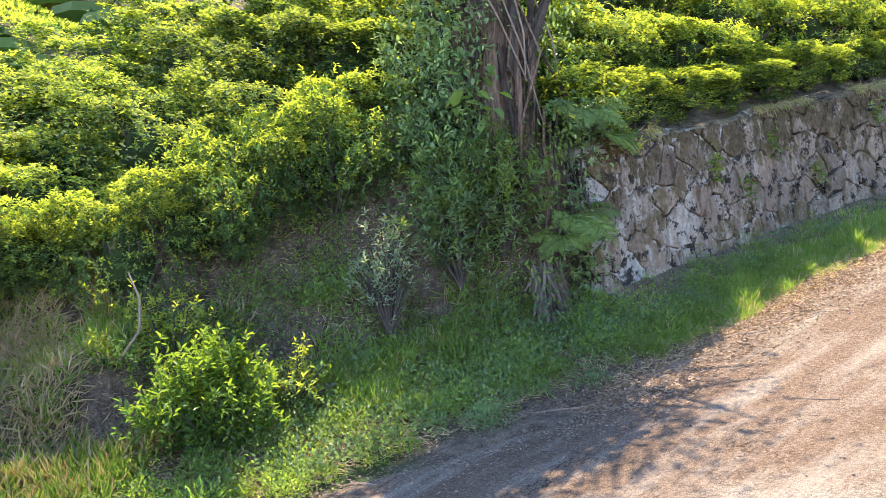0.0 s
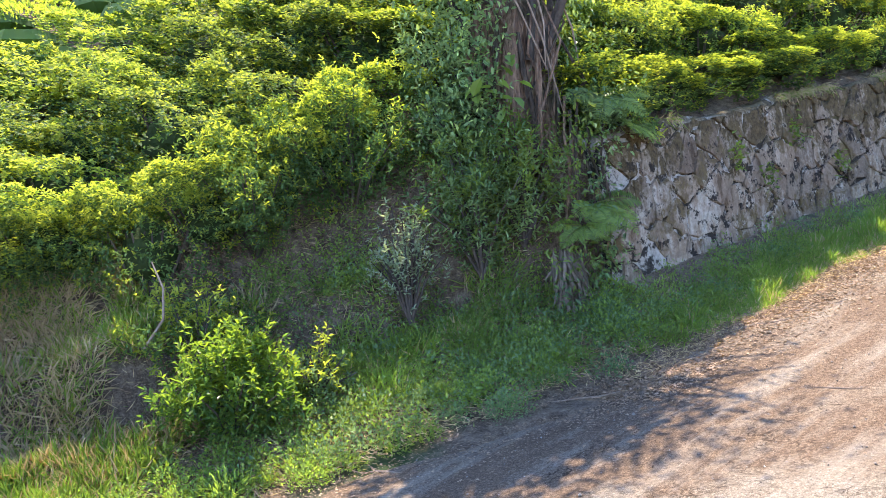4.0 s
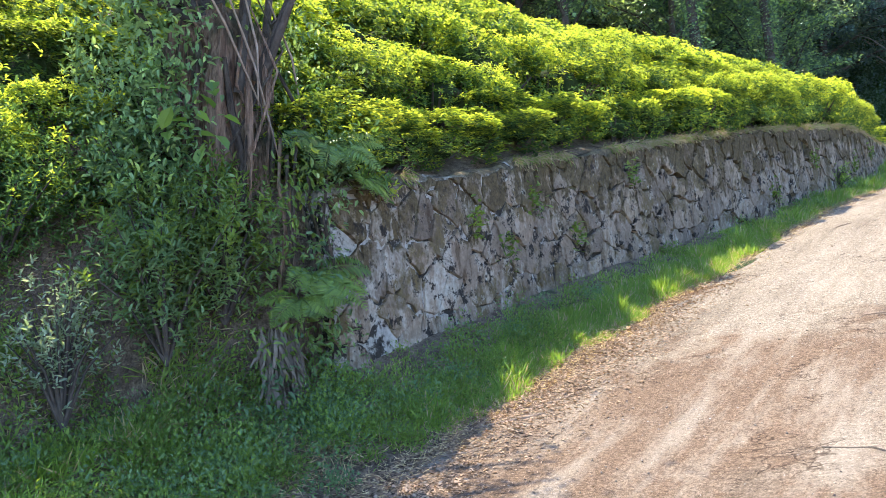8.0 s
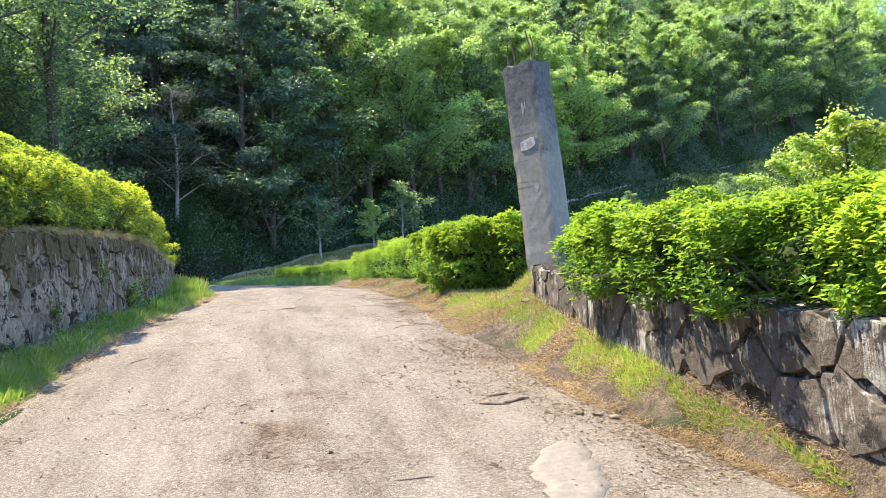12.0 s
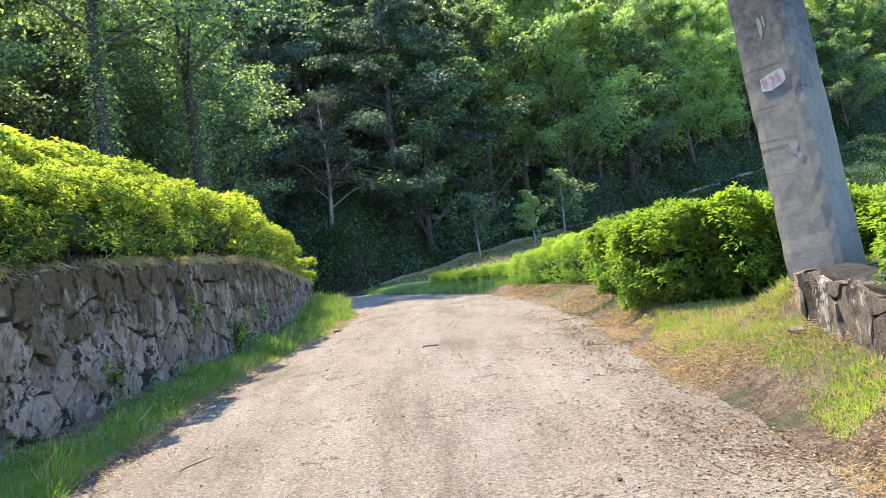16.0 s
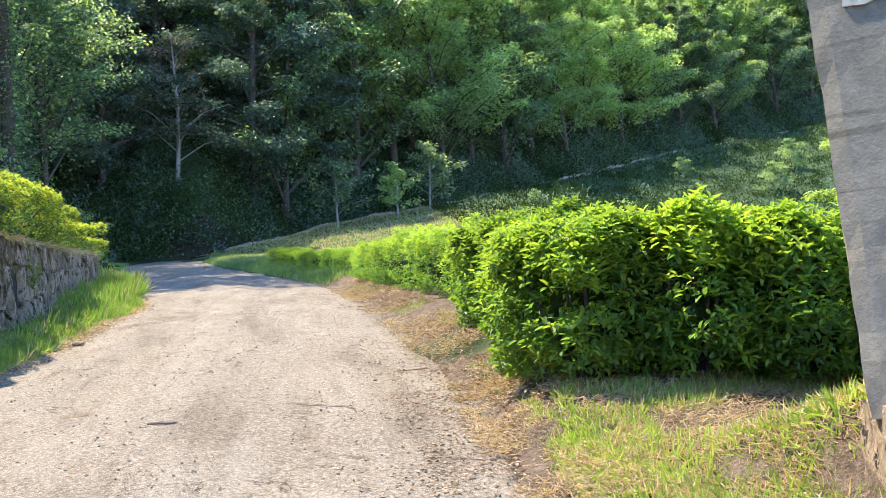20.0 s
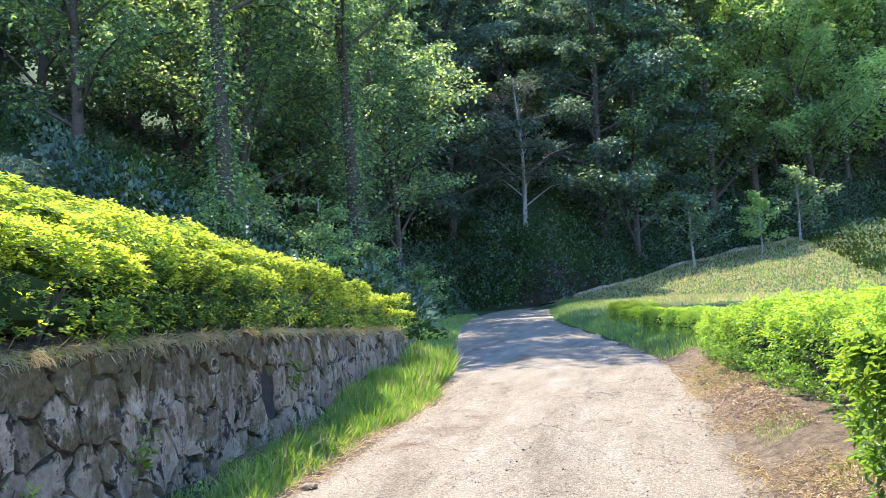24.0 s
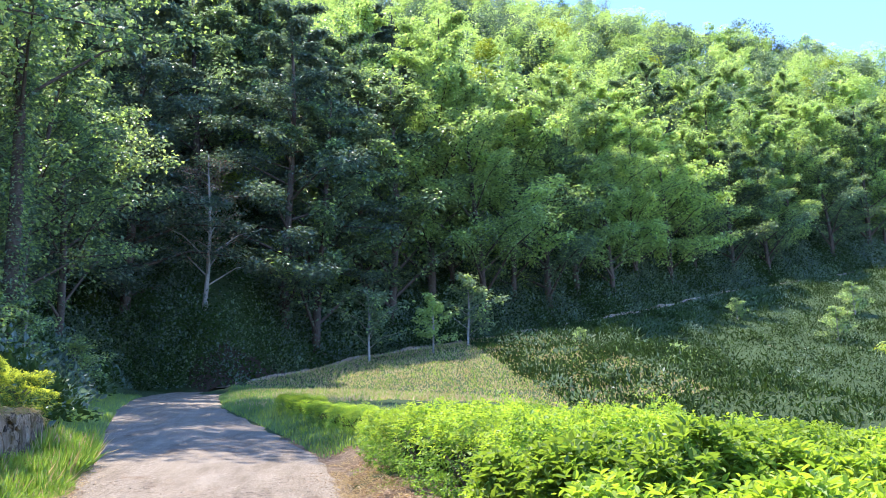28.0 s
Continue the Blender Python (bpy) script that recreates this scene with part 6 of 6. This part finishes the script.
def bank_details():
    """Hanging dry roots, a bleached stem and leafy ground cover on the bank."""
    g = np.random.default_rng(9)
    base = new("hanging_roots")
    base.matrix_basis = pose(-5.0, 5.45, 0)
    for i in range(12):
        n = 45
        yy = 0.09 * (i - 5.5) / 5.5
        p = np.stack([g.normal(0.02, 0.03, n), yy + g.normal(0, 0.03, n), g.uniform(1.05, 1.62, n)], 1)
        d = np.stack([np.full(n, 0.22), yy * 0.8 + g.normal(0, 0.1, n), np.full(n, -1.0)], 1) + g.normal(0, 0.1, (n, 3))
        v, f = leaves(p, d, g.uniform(0.14, 0.32, n), 0.0016, 0.3, 0.8, 0.3, g, True)
        tagged(part("root_strand", np_mesh("root_strand", v, f, [DRY_ROOT]), base), kind="stuff")
    tagged(base, "pale dry roots hanging over the bare earth", "roots")
    stem = Heap().put(*tube([(-6.42, 2.55, 1.1), (-6.36, 2.68, 1.3), (-6.42, 2.72, 1.52), (-6.55, 2.7, 1.72)], [0.01, 0.01, 0.009, 0.006], 6))
    tagged(new("bare_stem", stem.mesh("bare_stem", [DEAD_WOOD], True)), "bent bare grey stem on the bank", "stem")
    spots = []
    for _ in range(520):
        y = g.uniform(-3, 5.9)
        x = edge_x(y) + 0.75 - 1.9 * g.random()
        if wander(x, y, 1.7, 5.0) > -0.15 or y > 3.6:
            spots.append((x, y, g.uniform(0.45, 1.0)))
    spots += [(float(edge_x(y)) - g.uniform(-0.1, 1.4), y, g.uniform(0.6, 1.1)) for y in g.uniform(2.9, 5.0, 110)]
    spots += [(g.uniform(-5.3, -4.5), y, g.uniform(0.5, 0.9)) for y in g.uniform(4.6, 5.75, 60)]
    sunny = [q for q in spots if q[1] < 2.6]
    spots = [q for q in spots if q[1] >= 2.6]
    clumps("ground_cover", "small-leaved green plants covering the earth bank", "ground cover", spots, [SHRUB_LEAF, FERN_LEAF, GRASS], 110, 0.27, 0.032, 0.1, (0, 1, 1, 2), 1.0, 0.28)
    # lighter leaf colours here stand in for sun on the bank
    clumps("bank_herbs", "yellow-green herbs and grass on the earth bank, toned light for sun", "herbs", sunny[::3], [GRASS, TREE_YELLOW, DRY_GRASS], 120, 0.2, 0.05, 0.08, (0, 0, 1, 2), 1.0, 0.14)
    spots = [(float(road_left(y)) - g.uniform(0.0, 0.75), y, g.uniform(0.35, 0.8)) for y in g.uniform(0.4, 3.1, 120)]
    clumps("foot_herbs", "bright green creeping herbs along the foot of the bank", "herbs", spots, [GRASS, FERN_LEAF, TREE_YELLOW], 170, 0.24, 0.024, 0.08, (0, 0, 1, 2), 1.0, 0.25)
    spots = [(float(road_left(y)) - g.uniform(0.1, 0.9), y, g.uniform(0.35, 0.8)) for y in g.uniform(3.0, 6.0, 120)]
    # like foot_herbs but in darker leaves, which paint the tree's shade
    clumps("shade_herbs", "creeping herbs below the old tree, toned dark for shade", "herbs", spots, [SHRUB_LEAF, FERN_LEAF], 170, 0.24, 0.024, 0.08, (0, 0, 1), 1.0, 0.28)
    spots = [(edge_x(y) + 0.22 + g.uniform(0, 0.5), y, g.uniform(0.4, 0.9)) for y in np.concatenate([g.uniform(5.2, 8, 60), g.uniform(8, 27, 90)])]
    clumps("wall_foot_herbs", "low herbs along the foot of the stone wall", "herbs", spots, [SHRUB_LEAF, FERN_LEAF], 130, 0.24, 0.025, 0.1, (0, 1, 1), 1.0, 0.28)


bank_details()


def tussock(x, y, size, dry, seed):
    """A tuft of long grass."""
    g = np.random.default_rng(seed)
    n = int(1000 * size)
    a, q = g.uniform(0, 6.28, n), np.sqrt(g.random(n))
    r = 0.34 * size * q
    px, py = x + np.cos(a) * r, y + np.sin(a) * r
    p = np.stack([px, py, height(px, py) - 0.02], 1)
    d = np.stack([np.cos(a) * 0.3 * q + 0.45, np.sin(a) * 0.3 * q - 0.1, np.full(n, 0.45)], 1) + g.normal(0, 0.42, (n, 3))
    ln = 0.24 * size**0.5 * g.uniform(0.5, 1.2, n)
    v, f = leaves(p, d, ln, 0.0032, 0.2, 0.8, 0.4, g)
    ob = new("grass_tussock", np_mesh("tussock", v, f, [GRASS, DRY_GRASS], np.repeat((g.random(n) < dry).astype(int), 2)))
    tagged(ob, "tussock of long straw-coloured grass on the bank" if dry > 0.5 else "tussock of long green grass on the bank", "grass", "grass tussocks")


for i, (x, y, size, dry) in enumerate(((-6.35, 2.15, 1.5, 0.6), (-6.7, 1.75, 1.3, 0.7), (-7.0, 1.2, 1.5, 0.5), (-6.6, 1.0, 1.4, 0.25), (-6.9, 0.6, 1.6, 0.3), (-6.3, 1.4, 1.2, 0.2), (-7.3, 0.9, 1.4, 0.7), (-6.1, 2.3, 1.0, 0.15), (-5.9, 2.0, 1.1, 0.1), (-6.2, 1.75, 1.2, 0.35),
                                       (-6.9, 2.2, 1.0, 0.8), (-5.75, 4.0, 1.1, 0.1), (-5.6, 4.3, 1.0, 0.1), (-5.55, 4.75, 1.0, 0.5), (-5.4, 5.1, 1.0, 0.1), (-5.9, 3.9, 1.0, 0.2), (-5.25, 4.6, 0.9, 0.05), (-7.2, 1.75, 1.2, 0.9), (-6.15, 3.2, 1.0, 0.75), (-5.35, 3.9, 0.9, 0.1))):
    tussock(x, y, size * 0.62, dry * 0.75, 60 + i)


scatter = np.random.default_rng(88)
for i in range(64):
    y = scatter.uniform(-1.2, 3.4)
    tussock(float(edge_x(y)) + scatter.uniform(-1.8, 0.4), y, scatter.uniform(0.35, 0.75), scatter.choice([0.15, 0.5, 0.9]), 200 + i)


def wall_crest():
    """Moss, dry grass and small plants on the crest of the wall."""
    g = np.random.default_rng(19)
    n = 46000
    y = g.uniform(6.2, 26.8, n)
    keep = wander(y, y * 0.3, 2.6, 4.0) + np.interp(y, [6, 11, 14, 26], [-0.2, -0.1, 0.4, 0.5]) > 0
    y = y[keep]
    x = edge_x(y) + 0.02 - 0.22 * g.random(len(y))
    p = np.stack([x, y, wall_top(y) + 0.0], 1)
    p = p + np.stack([g.normal(0, 0.03, len(y)), g.normal(0, 0.02, len(y)), g.normal(0, 0.02, len(y))], 1)
    d = g.normal(0, 0.55, (len(y), 3)) + np.array([0.5, 0, -0.75])
    ln = g.uniform(0.04, 0.13, len(y))
    v, f = leaves(p, d, ln, 0.0026, 0.2, 0.8, 0.3, g)
    dry = g.random(len(y)) < np.interp(y, [6, 12, 26], [0.45, 0.8, 0.88])
    tagged(new("crest_grass", np_mesh("crest_grass", v, f, [GRASS, DRY_GRASS], np.repeat(dry.astype(int), 2))), "dry brown grass and moss hanging over the wall top", "grass", kind="stuff")
    # moss cushions
    heap = Heap()
    for _ in range(190):
        yy = g.uniform(6.6, 26.5)
        drop = 0.13 + abs(g.normal(0, 0.2))
        cx, cz = float(edge_x(yy)) + 0.075 - 0.06 * (1.4 - drop), float(wall_top(yy)) - drop
        r = g.uniform(0.06, 0.16)
        a = np.linspace(0, 2 * np.pi, 9, endpoint=False)
        vv = [(cx + 0.035 * (1 - k) * 1.0 - 0.01, yy + math.cos(t) * r * k * 1.5, cz + math.sin(t) * r * k) for k in (1.0, 0.6) for t in a] + [(cx + 0.035, yy, cz)]
        ff = [(i, (i + 1) % 9, 9 + (i + 1) % 9) for i in range(9)] + [(i, 9 + (i + 1) % 9, 9 + i) for i in range(9)] + [(9 + i, 9 + (i + 1) % 9, 18) for i in range(9)]
        heap.put(vv, np.array(ff))
    tagged(new("wall_moss", heap.mesh("wall_moss", [plain_mat("brown_moss", (0.05, 0.042, 0.016), (0.15, 0.12, 0.045), 40.0, 1.0, 1.0, 0.03)], True)), "brown and olive moss cushions on the wall", "moss", kind="stuff")
    # little plants rooted in the joints
    sprigs = Heap()
    for yy, drop in ((7.6, 0.45), (8.1, 0.75), (8.6, 0.35), (9.3, 0.8), (10.4, 0.3), (14.2, 0.9), (16.0, 0.5), (18.3, 0.7), (21.0, 0.4)):
        n = 46
        p = np.stack([np.full(n, float(edge_x(yy)) + 0.06) + g.uniform(0, 0.1, n), yy + g.normal(0, 0.07, n), float(wall_top(yy)) - drop + g.normal(0, 0.08, n)], 1)
        sprigs.put(*leaves(p, g.normal(0, 0.5, (n, 3)) + np.array([0.7, 0, 0.1]), 0.06, 0.018, 0.2, 0.5, 1.0, g))
    tagged(new("wall_plants", sprigs.mesh("wall_plants", [FERN_LEAF])), "small green plants rooted in the wall joints", "plants", kind="stuff")


wall_crest()


# on the road: patch of concrete, worn line, wood, litter, pebbles
def road_surface(x, y):
    a, b = road_left(y), road_right(y)
    k = (x - a) / (b - a)
    return road_z(y) + 0.05 * (1 - (2 * k - 1) ** 2) + 0.016 * wander(x, y, 2.3) + 0.008 * wander(x, y, 7.1) - 0.025 * np.exp(-(((k - 0.3) / 0.07) ** 2)) - 0.025 * np.exp(-(((k - 0.68) / 0.07) ** 2))


def flat_patch(name, rows, mat, label, category, lift=0.006):
    """A thin ragged slab on the road, from rows of (y, x from, x to)."""
    g = np.random.default_rng(len(name))
    ys = np.linspace(rows[0][0], rows[-1][0], int(abs(rows[-1][0] - rows[0][0]) / 0.04) + 2)
    src = sorted(rows)
    v = []
    for y in ys:
        a = np.interp(y, [r[0] for r in src], [r[1] for r in src]) + g.normal(0, 0.012) + 0.015 * math.sin(y * 23) * math.sin(y * 9)
        b = np.interp(y, [r[0] for r in src], [r[2] for r in src]) + g.normal(0, 0.012) + 0.012 * math.sin(y * 19 + 1) * math.sin(y * 7)
        for k, up in ((-0.03, -0.015), (0, lift), (0.25, lift), (0.5, lift), (0.75, lift), (1, lift), (1.03, -0.015)):
            x = a + (b - a) * k
            v.append((x, y, float(road_surface(x, y)) + up))
    i = np.arange(len(ys) - 1)[:, None] * 7 + np.arange(6)[None, :]
    f = np.stack([i, i + 1, i + 8, i + 7], -1).reshape(-1, 4)
    return tagged(new(name, np_mesh(name, v, f, [mat], None, True)), label, category, kind="structure")


PALE_CONCRETE = plain_mat("pale_concrete", (0.15, 0.123, 0.09), (0.28, 0.235, 0.178), 16.0, 0.9, 0.8, 0.015)
flat_patch("concrete_patch", [(6.6, -0.95, -0.8), (7.0, -0.78, -0.55), (7.35, -0.62, -0.4), (7.75, -0.44, -0.2), (8.05, -0.32, 0.0), (8.4, -0.3, 0.05), (8.65, -0.16, 0.1), (8.78, 0.0, 0.12)], PALE_CONCRETE, "pale smooth concrete repair in the road", "road patch")
flat_patch("edge_line", [(8.75, -3.66, -3.58), (9.2, -3.46, -3.4), (9.64, -3.3, -3.26)], PALE_CONCRETE, "worn pale edge line on the road", "road marking", 0.005)


def cracks():
    g = np.random.default_rng(23)
    heap = Heap()
    for x, y, ang, n in ((-2.1, 5.5, 0.5, 9), (-1.6, 5.2, 0.1, 10), (-1.3, 6.4, 1.2, 9), (-0.9, 6.0, 0.2, 8), (-0.6, 9.6, 1.4, 10), (-1.0, 15.8, 0.2, 12), (-0.2, 14.3, 0.4, 8), (0.0, 10.9, 1.2, 8)):
        px, py = [x], [y]
        for _ in range(n):
            ang += g.normal(0, 0.35)
            px.append(px[-1] + math.cos(ang) * 0.11)
            py.append(py[-1] + math.sin(ang) * 0.11)
        px, py = np.array(px), np.array(py)
        w = 0.0045 * np.sin(np.linspace(0.15, 3.0, len(px))) + 0.001
        v = np.stack([np.stack([px - w * 0.4, py - w, road_surface(px, py - w) + 0.004], 1), np.stack([px + w * 0.4, py + w, road_surface(px, py + w) + 0.004], 1)], 1)
        i = np.arange(len(px) - 1)[:, None] * 2
        heap.put(v, np.concatenate([i + [0, 1, 3], i + [0, 3, 2]]))
    tagged(new("road_cracks", heap.mesh("road_cracks", [plain_mat("crack_dirt", (0.03, 0.022, 0.016), (0.09, 0.07, 0.05), 20.0)])), "dark cracks in the worn road surface", "cracks", kind="stuff")


cracks()


def stick(x, y, length, thick, turn, label="dry brown stick lying on the road", mat=None, flat=1.0, seed=0):
    g = np.random.default_rng(seed + int(x * 100) % 97)
    c, s = math.cos(turn), math.sin(turn)
    pts = []
    for t in np.linspace(-0.5, 0.5, 5):
        px, py = x + c * t * length + g.normal(0, thick * 0.4), y + s * t * length + g.normal(0, thick * 0.4)
        z = float(road_surface(px, py)) if road_left(py) < px < road_right(py) else float(height(px, py))
        pts.append((px, py, z + thick * 0.55))
    v, f = tube(pts, np.array([0.6, 1, 1, 0.9, 0.5]) * thick * 0.7, 6, 0.08, g)
    ends = Heap().put(v, f).put(v[:6], np.array([(0, j, j + 1) for j in range(1, 5)])).put(v[-6:], np.array([(0, j, j + 1) for j in range(1, 5)]))
    return tagged(new("stick", ends.mesh("stick", [mat or DEAD_WOOD], False)), label, "stick", "sticks on the road")


stick(-1.32, 15.3, 0.15, 0.012, 0.15, "short piece of brown wood on the road")
stick(0.02, 9.78, 0.22, 0.016, 0.45, "split grey piece of wood by the road edge")
stick(-0.06, 9.95, 0.18, 0.012, 0.3, "split grey piece of wood by the road edge")
stick(-0.15, 9.72, 0.2, 0.012, -0.2)
for i, (x, y, l, k, a) in enumerate(((-3.75, 6.1, 0.5, 0.009, 0.6), (-3.6, 6.5, 0.4, 0.007, 1.0), (-3.9, 5.6, 0.45, 0.008, 0.3), (-3.5, 5.9, 0.3, 0.006, -0.2), (-4.2, 4.6, 0.6, 0.009, 0.7), (-4.45, 4.2, 0.5, 0.008, 0.5), (-2.6, 5.0, 0.25, 0.006, 0.1), (-1.9, 8.1, 0.15, 0.006, 0.0), (-0.9, 8.4, 0.2, 0.006, 0.1), (0.35, 13.1, 0.25, 0.006, 0.4), (0.1, 14.5, 0.3, 0.006, -0.2), (0.15, 16.6, 0.25, 0.006, 0.2), (-2.7, 12.2, 0.25, 0.006, 0.9), (-4.6, 3.2, 0.4, 0.008, 0.2))):
    stick(x, y, l, k, a, seed=i)


def litter():
    """Dead leaves and needles along both edges of the road."""
    g = np.random.default_rng(31)
    xs, ys = [], []
    n = 46000
    y = g.uniform(7, 26, n)
    x = road_right(y) + np.interp(y, [7, 10, 14, 17, 26], [-0.17, -0.4, -0.2, 0.1, 0.38]) + g.normal(0, 0.36, n)
    k = (wander(x, y, 1.8, 6.0) + 0.5 * wander(x, y, 5.0, 2.0) > -0.2) & (x < low_x(y) + 0.25)
    xs.append(x[k]), ys.append(y[k])
    n = 15000
    y = np.where(g.random(n) < 0.7, g.uniform(4.2, 9.6, n), g.uniform(2, 22, n))
    x = road_left(y) + 0.14 + np.interp(y, [4, 7, 9.6, 12], [0.3, 0.28, 0.16, 0.1]) * g.normal(0.2, 0.8, n)
    xs.append(x), ys.append(y)
    n = 7000
    y = g.uniform(8.2, 16.5, n)
    x = road_right(y) + np.abs(g.normal(0, 0.4, n)) - 0.5
    xs.append(x[x < low_x(y)]), ys.append(y[x < low_x(y)])
    n = 11000
    y = g.uniform(4.6, 10, n)
    x = road_left(y) - 0.05 + np.abs(g.normal(0, 1, n)) * np.interp(y, [4.6, 7, 10], [0.42, 0.4, 0.2])
    xs.append(x), ys.append(y)
    n = 7000
    y = g.uniform(0.0, 5.2, n)
    x = road_left(y) + g.normal(0.05, 0.32, n)
    xs.append(x), ys.append(y)
    n = 900
    y = g.uniform(2, 24, n)
    x = road_left(y) + (road_right(y) - road_left(y)) * g.random(n)
    xs.append(x), ys.append(y)
    x, y = np.concatenate(xs), np.concatenate(ys)
    on = (x > road_left(y)) & (x < road_right(y))
    z = np.where(on, road_surface(x, y) + 0.006, height(x, y) + 0.02 * wander(x, y, 3.7) + 0.02)
    m = len(x)
    d = g.normal(0, 1, (m, 3)) * np.array([1, 1, 0.16])
    ln = 0.007 + 0.024 * g.random(m) ** 2 + 0.014 * (((y > 4.6) & (y < 10) & (x < road_left(y) + 0.9)) | ((y > 15) & (x > road_right(y)))) * g.random(m)
    v, f = leaves(np.stack([x, y, z], 1), d, ln, ln * g.uniform(0.1, 0.35, m), 0.25, 0.3, 1.0, g)
    tagged(new("leaf_litter", np_mesh("leaf_litter", v, f, [LITTER])), "reddish-brown dead leaves along the road edges", "dead leaves", kind="stuff")


litter()


def pebbles():
    g = np.random.default_rng(37)
    n = 15000
    y = g.uniform(3.0, 24, n)
    x = road_left(y) + (road_right(y) - road_left(y)) * g.random(n)
    r = 0.0025 + 0.006 * g.random(n) ** 3
    r[:40] = g.uniform(0.01, 0.018, 40)
    z = road_surface(x, y) + r * 0.25
    octa = np.array([(1, 0, 0), (0, 1, 0), (-1, 0, 0), (0, -1, 0), (0, 0, 0.7), (0, 0, -0.7)])
    v = np.stack([x, y, z], 1)[:, None] + octa[None] * r[:, None, None] * g.uniform(0.65, 1.35, (n, 6, 1))
    i = np.arange(n)[:, None] * 6
    f = np.concatenate([i + t for t in ((0, 1, 4), (1, 2, 4), (2, 3, 4), (3, 0, 4), (1, 0, 5), (2, 1, 5), (3, 2, 5), (0, 3, 5))])
    tagged(new("gravel", np_mesh("gravel", v.reshape(-1, 3), f, [rock_mat("pebble", (0.14, 0.12, 0.1), (0.42, 0.37, 0.31))])), "loose grey and brown gravel on the road", "gravel", kind="stuff")
    for i, (px, py, s) in enumerate(((0.4, 9.28, 0.035), (0.48, 9.2, 0.03), (0.3, 9.32, 0.028), (-2.55, 19.0, 0.05), (0.95, 12.5, 0.06), (-2.6, 20.5, 0.04), (0.7, 13.4, 0.05))):
        bm = bmesh.new()
        bmesh.ops.create_icosphere(bm, subdivisions=2, radius=s)
        for vert in bm.verts:
            vert.co *= 1 + 0.6 * noise.noise(vert.co * 0.9 / s + Vector((i * 3.1, 0, 0)))
            vert.co.z *= 0.45
        me = bpy.data.meshes.new("loose_stone")
        bm.to_mesh(me)
        bm.free()
        me.materials.append(WALL_STONE)
        ob = new("loose_stone", me)
        z = float(road_surface(px, py)) if road_left(py) < px < road_right(py) else float(height(px, py))
        ob.matrix_basis = pose(px, py, z + s * 0.25)
        tagged(ob, "loose grey stone lying at the road edge", "stone", "loose stones")


pebbles()
